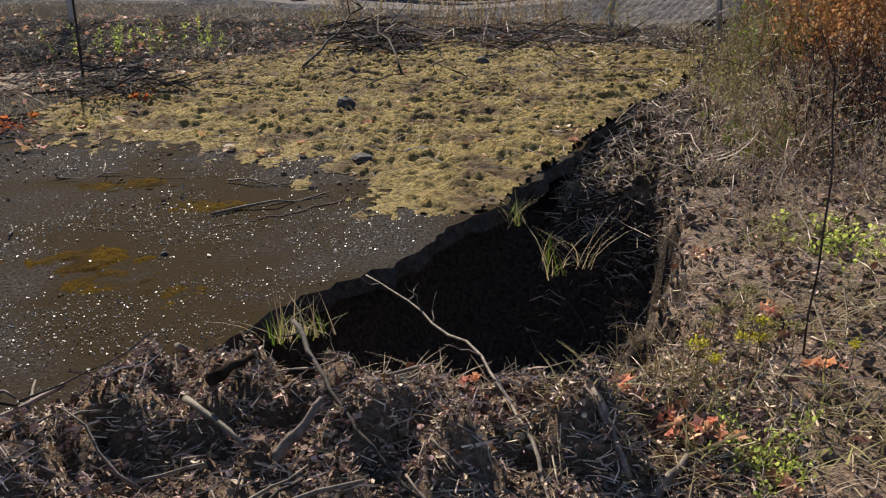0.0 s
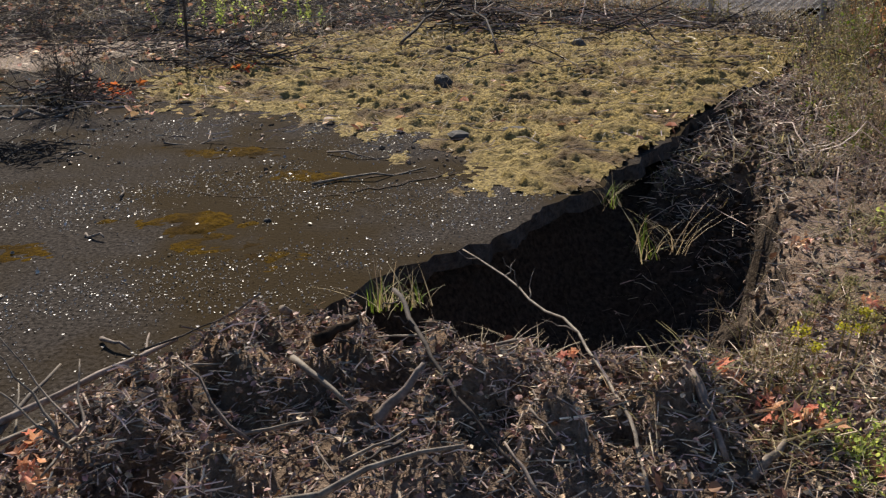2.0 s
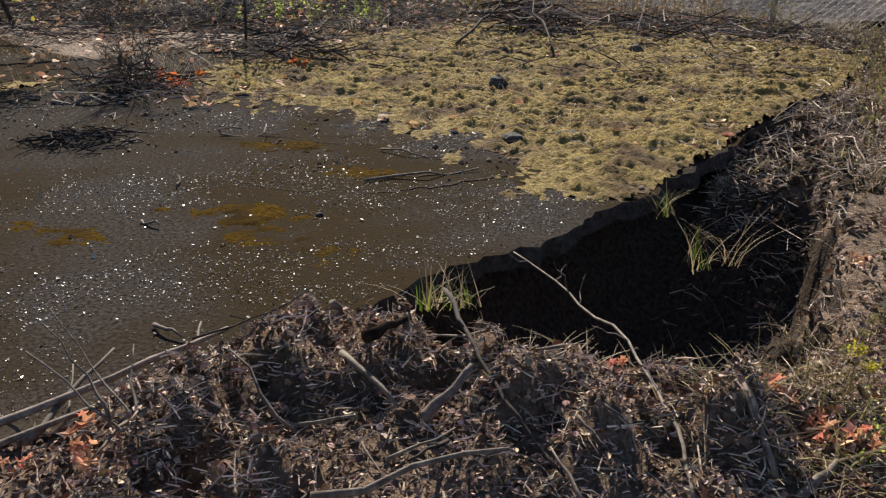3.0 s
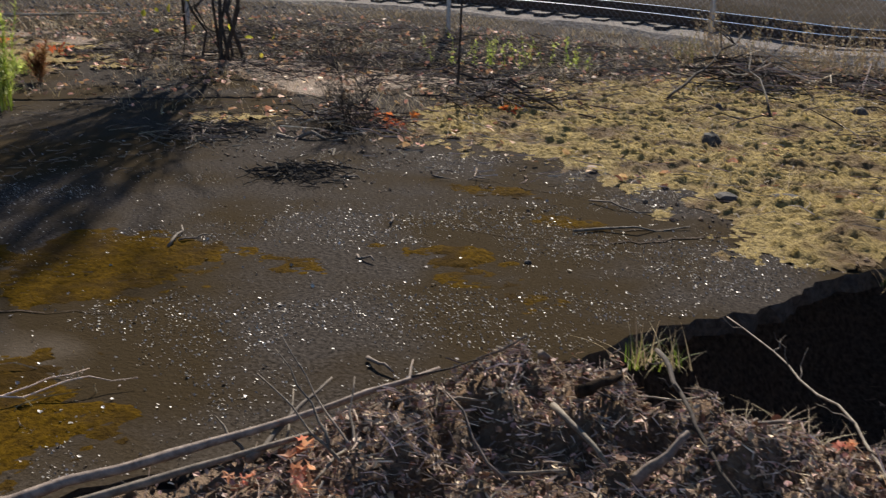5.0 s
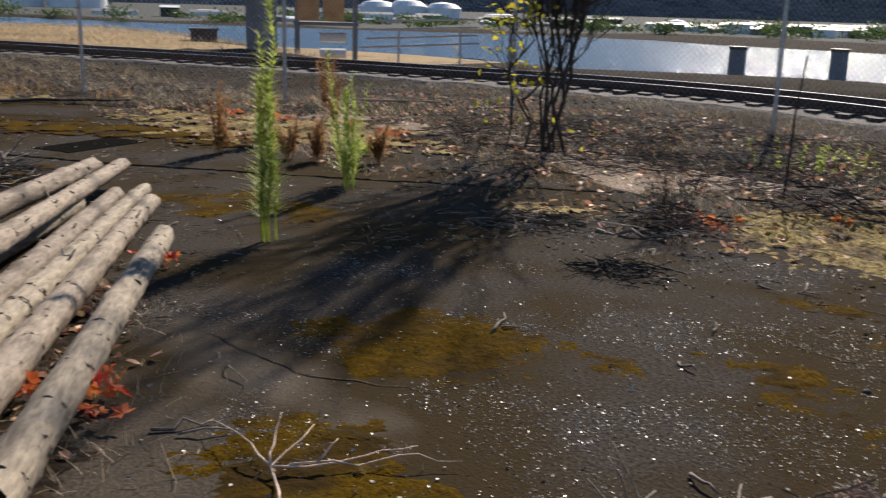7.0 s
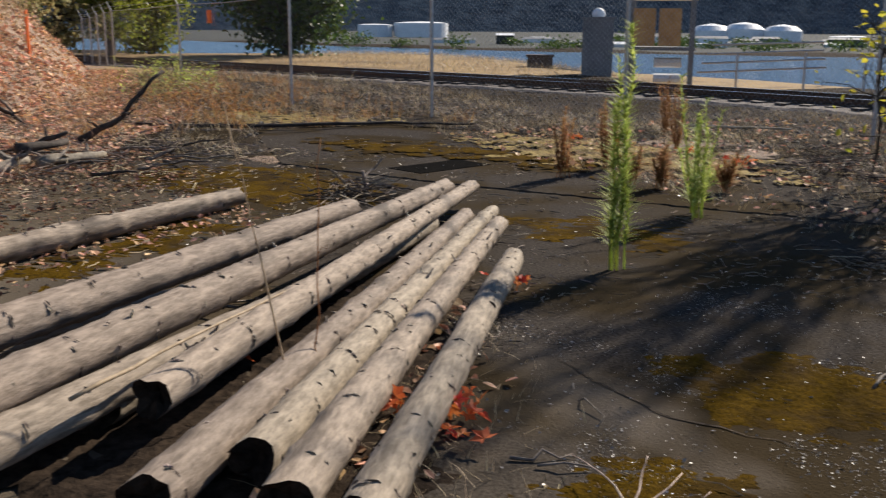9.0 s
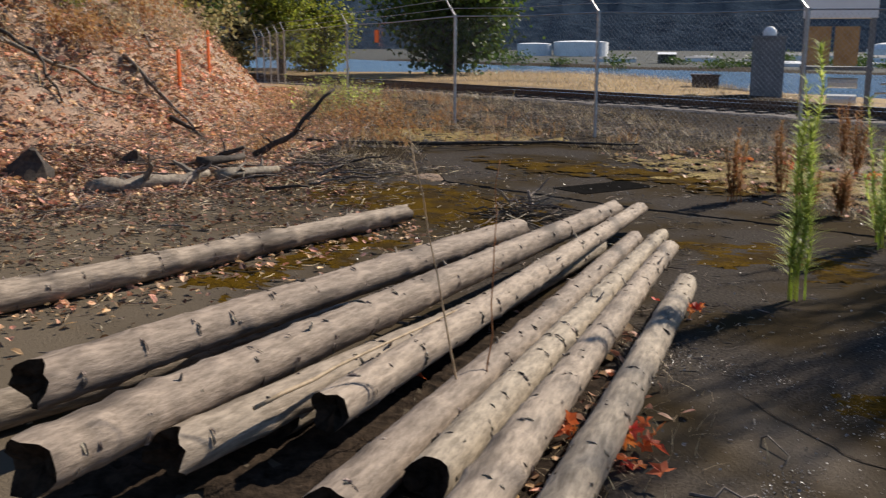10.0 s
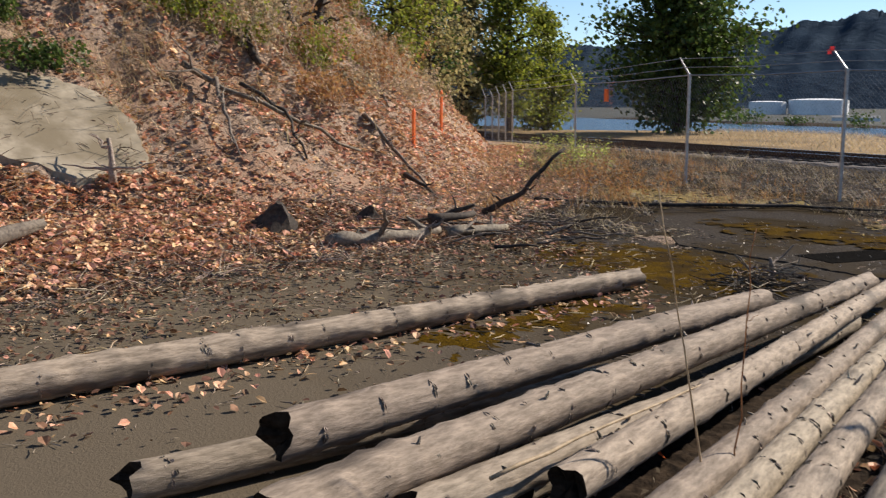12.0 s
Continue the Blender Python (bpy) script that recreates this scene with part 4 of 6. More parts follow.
twigs("twig_litter", 12000, HX, HY, lambda x, y: np.where(on_hill(x, y) > -3.0, 0.3 + 0.7 * smooth(lumps(x, y, 1.2, 64), -0.2, 0.5), 0) * (12 / (8 + np.hypot(x, y))), (0.1, 0.6), (0.002, 0.007), M_oldtwig, "grey twigs strewn over the bank", 205)
twigs("twig_litter", 2200, (-13, -6), (-3.5, 3.0), lambda x, y: np.where(on_hill(x, y) < 0.2, np.exp(on_hill(x, y) / 1.8), 0), (0.08, 0.35), (0.002, 0.006), M_straw, "pale straw and twigs on the paving", 206, rise=0.06)
straws("dry_grass", 16000, (-32, -11), (-7, 3), lambda x, y: smooth(on_hill(x, y), 0.4, 3.6) * (0.12 + smooth(lumps(x, y, 2.2, 66), -0.1, 0.5)), (0.2, 0.6), M_straw, "dry golden grass on the upper bank", 207, width=(0.006, 0.014))
clods("dark_clod", 500, HX, HY, lambda x, y: np.where(on_hill(x, y) > -1.5, 0.6, 0), (0.02, 0.08), M_soil, "dark clods and bark on the bank", 208)


def stick(name, pts, r, mat, label, category="branch", seed=0, bend=0.02, sides=7, forks=0, fork_len=0.4, group="", rough=0.12):
    """A crooked branch with side shoots, lying or leaning."""
    rng = np.random.RandomState(seed + 900)
    pts = [np.asarray(p, float) for p in pts]
    o = pts[0]
    line = np.concatenate([wander(rng, a, b, bend, 4)[:-1] for a, b in zip(pts, pts[1:])] + [[pts[-1]]])
    top = thing(name, o, label, category, group)
    s = Soup()
    tube(s, line - o, np.linspace(r, r * 0.45, len(line)), sides, rough=rough, rng=rng)
    part("stem", s, mat, top, smooth=True)
    for _ in range(forks):
        s = Soup()
        i = rng.randint(1, len(line) - 1)
        d = rng.normal(0, 1, 3)
        d[2] = abs(d[2]) * 0.6
        d /= np.linalg.norm(d)
        L = fork_len * rng.uniform(0.4, 1)
        tube(s, wander(rng, line[i] - o, line[i] - o + d * L, 0.06, 4), np.linspace(r * 0.45, r * 0.12, 5), 5)
        part("side_twig", s, mat, top)
    return top


def gp(x, y, up=0.0):
    inside = min(poly_dist(np.array([x]), np.array([y]), SLAB)[0], poly_dist(np.array([x]), np.array([y]), SLAB_FAR)[0]) < 0
    return np.array((x, y, up)) if inside else np.array(at_ground(x, y, up))


stick("fallen_branch", [gp(-15.8, -3.81, 0.15), gp(-15.6, -3.2, 0.25), gp(-15.7, -2.4, 0.2), gp(-16.7, -1.2, 0.12)], 0.05, M_branch, "long grey crooked branch lying on the bank", forks=6, fork_len=0.9, seed=1)
stick("fallen_branch", [gp(-15.7, -3.3, 0.3), gp(-14.6, -3.0, 0.3), gp(-14.0, -2.7, 0.05)], 0.035, M_branch, "grey forked branch hanging down the bank", forks=4, fork_len=0.5, seed=2)
stick("fallen_branch", [gp(-16.0, -3.0, 0.25), gp(-15.8, -2.3, 0.3), gp(-15.0, -1.9, 0.05)], 0.035, M_darktwig, "dark curved branch on the bank", forks=3, seed=3)
stick("charred_log", [gp(-17.9, -3.3, 0.1), gp(-17.4, -2.9, 0.22)], 0.11, M_darktwig, "short charred log on the bank", category="log", seed=4)
for i, (x, y, dx, dy) in enumerate([(-19.5, -3.6, -1.2, -0.9), (-20.5, -2.6, -1.5, -1.0), (-21.0, -1.6, -1.6, -0.6), (-18.5, -4.4, -1.4, -0.6), (-22.5, -1.4, 1.7, 0.6), (-16.8, -4.7, -1.3, -0.5), (-18.2, -1.2, 0.8, 1.1), (-17.2, -0.5, 1.2, 0.5)]):
    stick("fallen_branch", [gp(x, y, 0.05), gp(x + dx * 0.5, y + dy * 0.5, 0.14), gp(x + dx, y + dy, 0.05)], 0.045, M_darktwig if i % 2 else M_branch, "dead branch lying down the bank", forks=3, fork_len=0.5, seed=10 + i, group="branches on the bank")
stick("dead_log", [gp(-11.1, -1.3, 0.06), gp(-11.6, -0.6, 0.08), gp(-11.95, -0.1, 0.1)], 0.1, M_branch, "split grey rotten log at the foot of the bank", category="log", seed=30, bend=0.03, sides=11, rough=0.3, forks=5, fork_len=0.5)
stick("dead_log", [gp(-11.9, 0.0, 0.06), gp(-12.5, 0.75, 0.08)], 0.075, M_branch, "second split grey log at the foot of the bank", category="log", seed=36, bend=0.03, sides=10, rough=0.35, forks=4, fork_len=0.4)
stick("dead_log", [gp(-12.2, -0.2, 0.2), gp(-12.6, 0.35, 0.25)], 0.07, M_darktwig, "charred broken log at the foot of the bank", category="log", seed=31, sides=9, rough=0.35)
stick("dead_log", [gp(-9.2, -4.6, 0.16), gp(-10.4, -4.05, 0.2)], 0.12, M_branch, "pale barkless log end among leaves", category="log", seed=32, sides=11, rough=0.25)
stick("leaning_branch", [gp(-14.3, 0.6, 0.05), gp(-14.2, 1.15, 0.35), gp(-14.29, 1.73, 0.95)], 0.05, M_darktwig, "dark dead branch standing up at an angle", seed=33, forks=3, fork_len=0.4)
stick("leaning_branch", [gp(-13.4, -0.1, 0.04), gp(-13.2, 0.4, 0.28)], 0.05, M_darktwig, "dark broken branch beside the rotten log", seed=34, forks=2, fork_len=0.4)
stick("leaning_branch", [gp(-12.3, -3.9, 0.1), gp(-12.35, -3.95, 0.55)], 0.05, M_barkdark, "dark stub in front of the concrete slab", seed=35, forks=5, fork_len=0.6, category="stump")
for i in range(26):
    r = np.random.RandomState(400 + i)
    x, y = -12.4 + r.normal(0, 0.9), 0.5 + r.normal(0, 0.8)
    yaw, L = r.normal(1.0, 0.6), r.uniform(0.25, 0.9)
    stick("dead_stick", [gp(x, y, 0.03), gp(x + L * math.cos(yaw), y + L * math.sin(yaw), 0.05 + r.uniform(0, 0.1))], r.uniform(0.008, 0.025), M_branch if r.rand() < 0.65 else M_darktwig, "bleached stick in the heap below the bank", seed=60 + i, group="stick heap")


def stump(x, y, r, h, seed, label):
    rng = np.random.RandomState(seed)
    s = Soup()
    o = gp(x, y)
    top = thing("stump", o, label, "stump")
    tube(s, [(0, 0, -0.1), (0.02, 0, h * 0.3), (0.05, 0.02, h * 0.75), (0.1, 0.05, h * 1.1)], [r * 1.3, r, r * 0.6, r * 0.15], 11, rough=0.3, rng=rng)
    part("stem", s, M_darktwig, top)


stump(-11.87, -1.96, 0.22, 0.28, 71, "dark charred stump at the foot of the bank")
stump(-12.86, -0.95, 0.12, 0.16, 72, "small black stump among leaves")
for x, y, h in ((-19.18, -0.31, 0.68), (-23.77, 0.38, 0.96)):
    s = Soup()
    o = gp(x, y)
    top = thing("survey_stake", o, "orange-painted wooden survey stake in the bank", "stake", "survey stakes")
    tube(s, [(0, 0, -0.1), (0.01, 0, h - 0.06), (0.01, 0, h)], [0.035, 0.035, 0.015], 4)
    part("stake_body", s, M_orange, top)

# ---------------------------------------------------------------- debris round the pit and the verge
NX, NY = (-2.4, 0.7), (1.0, 3.4)
twigs("twig_litter", 7500, NX, NY, berm_keep, (0.02, 0.13), (0.0009, 0.0034), M_twig, "heap of grey twigs and wood chips", 221, rise=0.22)
leaves("wood_chips", 9000, NX, NY, berm_keep, (0.006, 0.026), M_chip, "dark glossy wood chips and shredded bark", 2211, flat=0.7, lift=0.006)
twigs("twig_litter", 1500, NX, NY, berm_keep, (0.03, 0.12), (0.0008, 0.002), M_straw, "straw bits in the twig heap", 222, rise=0.18)
clods("dark_clod", 6500, NX, NY, berm_keep, (0.005, 0.03), M_soil, "dark soil clods and bark chips", 223)
leaves("dead_leaf", 320, NX, NY, berm_keep, (0.015, 0.04), M_brownleaf, "brown curled leaves in the twig heap", 224, flat=0.8)
VX, VY = (-0.4, 3.2), (1.6, 10.5)
near_first = lambda x, y: verge_keep(x, y) * np.clip(4.5 / (1.5 + np.hypot(x, y)), 0.1, 1)
leaves("wood_chips", 6000, VX, VY, near_first, (0.006, 0.03), M_chip, "dark chips and shredded bark on the soil", 2251, flat=0.7, lift=0.005)
twigs("twig_litter", 6000, VX, VY, near_first, (0.04, 0.22), (0.0009, 0.003), M_twig, "fallen twigs on bare soil", 225, rise=0.25)
twigs("twig_litter", 400, VX, VY, near_first, (0.15, 0.4), (0.002, 0.005), M_straw, "long pale dead stems on the soil", 226, rise=0.25)
clods("dark_clod", 7000, VX, VY, near_first, (0.008, 0.04), M_soil, "soil clods and pebbles", 227)
leaves("dead_leaf", 700, VX, VY, near_first, (0.02, 0.06), M_brownleaf, "brown curled leaves on the soil", 228, flat=0.7)
clods("dark_clod", 1800, (-0.3, 1.1), (5.0, 7.4), lambda x, y: open_soil(x, y) * smooth(1.1 - x, 0, 0.4), (0.015, 0.06), M_shadedhumus, "earth clods in the darkened pit colour at its end", 2271)
twigs("twig_litter", 1500, (-0.3, 1.2), (5.0, 7.6), lambda x, y: open_soil(x, y) * smooth(1.2 - x, 0, 0.4), (0.05, 0.25), (0.0012, 0.004), M_twig, "pale twigs tangled at the end of the pit", 2272, rise=0.35)
straws("dry_grass", 2400, VX, VY, lambda x, y: near_first(x, y) * smooth(lumps(x, y, 0.8, 79), -0.1, 0.4), (0.03, 0.14), M_straw, "matted dry grass on the verge", 229)
straws("dry_grass", 420, (-1.0, 0.3), (2.5, 3.1), lambda x, y: np.exp(-(poly_dist(x, y, [(-0.6, 2.72), (0.1, 2.75)], closed=False) / 0.14) ** 2), (0.03, 0.1), M_straw, "dry grass hanging over the pit edge", 230)
straws("green_grass", 3600, VX, (2.2, 8), lambda x, y: near_first(x, y) * smooth(lumps(x, y, 1.0, 81), 0.2, 0.5), (0.04, 0.13), M_olive, "low olive-green weeds on the verge", 231, width=(0.004, 0.01))
rngv = np.random.RandomState(17)


def shrub(name, x, y, h, spread, stems, leaves_n, stem_mat, leaf_mat, leaf_size, label, seed, category="shrub", lean=0.3, group="", narrow=0.45, r=0.005, base=None):
    """Many thin stems from one foot, with small leaves along them."""
    rng = np.random.RandomState(seed)
    o = gp(x, y)
    top = thing(name, o, label, category, group)
    s, lf = Soup(), Soup()
    for _ in range(stems):
        yaw, out = rng.uniform(0, 6.283), abs(rng.normal(0, lean))
        b = np.array([rng.normal(0, spread * 0.3), rng.normal(0, spread * 0.3), -0.03])
        H = h * rng.uniform(0.5, 1)
        e = b + np.array([math.cos(yaw) * out * H, math.sin(yaw) * out * H, H])
        line = wander(rng, b, e, 0.035, 5)
        tube(s, line, np.linspace(r, r * 0.35, 6) * rng.uniform(0.6, 1.1), 4, cap=False)
        for _ in range(2):
            i = rng.randint(2, 6)
            d = rng.normal(0, 1, 3) + (0, 0, 0.8)
            tube(s, wander(rng, line[i], line[i] + d / np.linalg.norm(d) * H * 0.25, 0.05, 2), [r * 0.4, r * 0.3, r * 0.15], 3, cap=False)
        if leaves_n:
            q = rng.uniform(0.15, 0.999, leaves_n) * 5
            i = q.astype(int)
            P = line[i] + (line[i + 1] - line[i]) * (q - i)[:, None] + rng.normal(0, leaf_size * 0.8, (leaves_n, 3))
            leaf_batch(lf, P, leaf_size * rng.uniform(0.5, 1.3, leaves_n), rng, 0.9)
    tagged(part("stem_mass", s, stem_mat, top), kind="stuff")
    if leaves_n:
        tagged(part("foliage", lf, leaf_mat, top), kind="stuff")
    return top


for i in range(17):   # the overgrown verge beyond the pit
    y = rngv.uniform(5.3, 9.6)
    x = 0.72 + 0.09 * (y - 5.3) + rngv.uniform(0.0, 0.5)
    shrub("dry_shrub", x, y, rngv.uniform(0.3, 0.75), 0.6, 50, 18, (M_oldtwig, M_twig, M_olive)[i % 3], (M_olive, M_straw, M_olive, M_grass)[i % 4], 0.014, "dry tangled shrub with small olive leaves", 300 + i, lean=0.4, group="verge shrubs", r=0.003)
for i, (x, y, h) in enumerate(((1.0, 4.7, 0.3), (1.35, 5.1, 0.38), (0.85, 5.7, 0.35), (1.6, 4.8, 0.4), (1.2, 6.0, 0.6), (0.75, 5.1, 0.22))):
    shrub("dry_shrub", x, y, h, 0.5, 50, 10, M_twig, M_straw, 0.01, "low grey dead shrub with dry seed heads", 330 + i, lean=0.7, group="verge shrubs", r=0.0022)
for i in range(16):
    r = np.random.RandomState(1100 + i)
    x, y, yaw, L = r.uniform(0.5, 1.5), r.uniform(4.2, 6.6), r.uniform(0, 6.283), r.uniform(0.3, 0.8)
    mid, end = gp(x + 0.5 * L * math.cos(yaw), y + 0.5 * L * math.sin(yaw), r.uniform(0.1, 0.3)), gp(x + L * math.cos(yaw), y + L * math.sin(yaw), 0.03)
    stick("arching_stem", [gp(x, y, 0.0), mid, end], r.uniform(0.003, 0.006), M_twig, "pale dead stem arching over the verge", category="stem", seed=1100 + i, bend=0.03, forks=2, fork_len=0.15, group="verge stems", sides=5)
# dark twigs added to imitate the shade of a hollow in the bank
for i, (x, y) in enumerate(((1.4, 5.9), (1.55, 6.3), (1.6, 6.8), (1.7, 5.7))):
    shrub("dark_thicket", x, y, 0.45, 0.7, 60, 8, M_darktwig, M_brownleaf, 0.03, "dark twigs standing in for a shaded hollow in the steep bank", 336 + i, lean=0.9, group="bank thicket", r=0.006)
for i, (x, y) in enumerate(((1.62, 7.3), (1.85, 7.1), (1.9, 7.9), (1.7, 8.3), (1.75, 6.8))):
    shrub("rust_shrub", x, y, 0.95, 0.7, 30, 34, M_rust, M_rust, 0.026, "rust-orange autumn shrub on the bank", 340 + i, lean=0.4, group="rust shrubs")
shrub("green_weed", 1.45, 8.4, 0.7, 0.5, 20, 18, M_darktwig, M_grass, 0.03, "green leafy shrub among dry stems", 350, lean=0.4)
for i in range(18):   # flat-topped yellow-green seed heads
    x, y = 0.62 + rngv.normal(0, 0.16), 2.95 + rngv.normal(0, 0.16)
    h = rngv.uniform(0.1, 0.2)
    o = gp(x, y)
    top = thing("wild_carrot", o, "yellow-green flat seed head on a thin stem", "weed", "seed heads")
    s = Soup()
    tube(s, [(0, 0, -0.02), (0.01, 0.005, h * 0.6), (0.015, 0.01, h)], 0.0018, 4)
    part("stem", s, M_olive, top)
    s = Soup()
    for _ in range(70):
        p = np.array([0.015, 0.01, h]) + rngv.normal(0, 1, 3) * (0.014, 0.014, 0.008)
        leaf(s, p, 0.009, rngv, 0.9)
    tagged(part("seed_head", s, M_olive if i % 3 else M_yellow, top), kind="stuff")
shrub("pale_weed", 0.36, 2.68, 0.2, 0.3, 46, 9, M_olive, M_straw, 0.008, "grey-green weed with straw-yellow buds", 352, category="weed", lean=0.3, r=0.0022)
shrub("green_weed", 0.57, 2.3, 0.15, 0.22, 36, 12, M_weed, M_weed, 0.013, "feathery bright green weed on bare soil", 353, category="weed", lean=0.6, r=0.002)
shrub("green_weed", 1.15, 4.25, 0.12, 0.4, 34, 14, M_weed, M_weed, 0.022, "low bright green weed patch", 354, category="weed", lean=1.0, r=0.002)
stick("tall_dead_weed", [gp(0.8, 3.1), gp(0.84, 3.14, 0.6), gp(0.83, 3.2, 0.95), gp(0.78, 3.25, 1.1)], 0.0042, M_darktwig, "single tall dark dead stem", category="stem", seed=101, bend=0.008, forks=2, fork_len=0.12)
for i, (x, y, s_) in enumerate(((0.41, 2.38, 0.075), (0.35, 2.44, 0.06), (0.33, 2.52, 0.05), (0.18, 2.6, 0.07), (0.2, 2.57, 0.06), (0.47, 2.35, 0.06), (0.62, 2.2, 0.06), (0.85, 2.95, 0.07), (0.3, 3.9, 0.06), (0.72, 3.4, 0.06), (-0.25, 2.52, 0.04), (-0.1, 2.5, 0.04), (0.55, 4.0, 0.06), (-1.63, 1.83, 0.06), (-1.55, 1.7, 0.05), (-1.45, 1.62, 0.06), (-1.7, 1.62, 0.05))):
    rr = np.random.RandomState(500 + i)
    s = Soup()
    for _ in range(5):
        maple(s, rr.normal(0, 0.025, 3) * (1, 1, 0.5) + (0, 0, 0.02), s_ * rr.uniform(0.7, 1.3), rr)
    o = part("fallen_leaf", s, M_redleaf if i % 3 else M_litter)
    o.location = gp(x, y, 0.02)
    tagged(o, "crumpled orange autumn leaves on the soil", "leaves", kind="stuff")


def tuft(x, y, h, n, seed, label, mats=(M_straw, M_grass), lean=(0.0, 0.5), zup=0.0):
    rng = np.random.RandomState(seed)
    top = thing("grass_tuft", (x, y, zup), label, "grass", "grass tufts")
    for nm, m, k in (("dry_blade_mass", mats[0], n), ("green_blade_mass", mats[1], n)):
        s = Soup()
        for _ in range(k):
            blade(s, rng.normal(0, 0.035, 3) * (1, 1, 0), rng.uniform(0, 6.283), h * rng.uniform(0.4, 1) * (1 if nm[0] == "d" else 0.7), rng.uniform(0.004, 0.008), rng.uniform(*lean), rng.uniform(0, 0.9), 4)
        tagged(part(nm, s, m, top), kind="stuff")


tuft(-1.05, 3.14, 0.2, 24, 600, "straw and green grass tuft at the broken slab edge", zup=-0.05)
tuft(-0.93, 3.2, 0.18, 16, 601, "straw and green grass tuft at the broken slab edge", zup=-0.05)
tuft(-0.33, 4.62, 0.24, 12, 602, "grass tuft growing from the slab edge", zup=-0.08)
tuft(-0.15, 4.5, 0.34, 10, 603, "tall grass tuft in the pit", zup=-0.3)
tuft(0.0, 4.6, 0.42, 8, 604, "tall dry grass tuft in the pit", mats=(M_straw, M_straw), zup=-0.3)
tuft(-0.55, 2.62, 0.12, 18, 605, "short green grass tuft by the pit", zup=0.0)

# sticks and branches in the foreground
stick("long_branch", [np.array((-2.32, 1.0, 0.03)), np.array((-2.02, 1.5, 0.05)), np.array((-1.76, 1.93, 0.08)), np.array((-1.53, 2.45, 0.1))], 0.02, M_branch, "long grey branch along the paving edge", seed=110, bend=0.01)
stick("long_branch", [np.array((-2.2, 1.0, 0.03)), np.array((-1.92, 1.46, 0.05)), np.array((-1.66, 1.92, 0.07))], 0.018, M_branch, "second grey branch along the paving edge", seed=111, bend=0.012)
stick("long_branch", [gp(-1.32, 2.82, 0.05), gp(-1.2, 3.02, 0.04)], 0.016, M_branch, "short branch at the corner of the pit", seed=112)
def limbed(name, limbs, r, mat, label, seed, category="branch"):
    """A dead branch made of several limbs, each through its own points."""
    rng = np.random.RandomState(seed)
    o = np.array(limbs[0][0], float)
    top = thing(name, o, label, category)
    for k, pts in enumerate(limbs):
        line = np.concatenate([wander(rng, a, b, 0.03, 3)[:-1] for a, b in zip(pts, pts[1:])] + [[pts[-1]]]) - o
        s = Soup()
        tube(s, line, np.linspace(r, r * 0.3, len(line)) * (1 if k == 0 else 0.75), 6, rough=0.1, rng=rng)
        part("limb", s, mat, top, smooth=True)
    return top


limbed("forked_branch", [[(-1.2, 1.84, 0.06), (-1.33, 1.73, 0.08), (-1.47, 1.74, 0.16), (-1.57, 1.76, 0.2), (-1.75, 1.78, 0.3)],
                         [(-1.47, 1.74, 0.16), (-1.58, 1.81, 0.24), (-1.73, 1.84, 0.36)],
                         [(-1.33, 1.73, 0.08), (-1.42, 1.78, 0.15), (-1.62, 1.88, 0.22), (-1.78, 1.93, 0.36)],
                         [(-1.4, 1.77, 0.13), (-1.5, 1.88, 0.2), (-1.55, 1.98, 0.26)]], 0.0075, M_branch, "thin forked dead branch on the heap", 113)
limbed("forked_branch", [[(-1.75, 1.72, 0.05), (-1.78, 1.95, 0.07), (-1.81, 2.22, 0.09)]], 0.013, M_branch, "short stick lying across the branch", 114)
limbed("dead_weed", [[(-2.58, 1.29, 0.02), (-2.83, 1.42, 0.04), (-2.91, 1.66, 0.1)], [(-2.83, 1.42, 0.04), (-2.67, 1.71, 0.05), (-2.63, 1.92, 0.04)], [(-2.8, 1.48, 0.04), (-2.6, 1.8, 0.05), (-2.45, 1.97, 0.03)],
                     [(-2.83, 1.42, 0.04), (-3.05, 1.43, 0.08), (-3.28, 1.45, 0.05)], [(-2.83, 1.42, 0.04), (-2.95, 1.52, 0.09), (-3.0, 1.58, 0.14)], [(-2.75, 1.55, 0.04), (-2.76, 1.66, 0.1)]], 0.006, M_twig, "pale dead weed stalks lying on the paving", 373, category="weed")
stick("pit_branch", [np.array((0.03, 2.0, 0.06)), np.array((-0.04, 2.25, 0.12)), np.array((-0.25, 2.78, 0.1)), np.array((-0.53, 3.2, 0.06)), np.array((-0.86, 3.66, 0.01))], 0.0065, M_branch, "long thin branch reaching across the pit", seed=115, bend=0.012, forks=5, fork_len=0.15)
stick("dark_branch", [np.array((-0.92, 2.9, 0.14)), np.array((-0.72, 2.5, 0.2)), np.array((-0.52, 2.22, 0.14)), np.array((-0.3, 2.02, 0.06))], 0.0095, M_darktwig, "dark forked branch over the twig heap", seed=116, bend=0.02, forks=3, fork_len=0.15)
stick("pale_stick", [gp(0.1, 2.42, 0.02), gp(0.22, 2.17, 0.03)], 0.018, M_branch, "pale thick stick on bare soil", seed=117)
stick("pale_stick", [gp(0.28, 2.16, 0.02), gp(0.37, 2.28, 0.03)], 0.018, M_branch, "short pale stick on bare soil", seed=118)
stick("pale_stick", [gp(-0.86, 1.68, 0.07), gp(-0.45, 2.02, 0.07)], 0.012, M_branch, "pale bent stick on the heap", seed=119)
stick("bark_piece", [gp(-0.98, 2.32, 0.06), gp(-0.9, 2.46, 0.07)], 0.022, M_shadedwood, "brown broken wood piece on the heap", seed=120, category="wood")
stick("bark_piece", [gp(-1.05, 2.3, 0.05), gp(-0.8, 2.12, 0.06)], 0.012, M_branch, "grey broken stick on the heap", seed=121, category="wood")
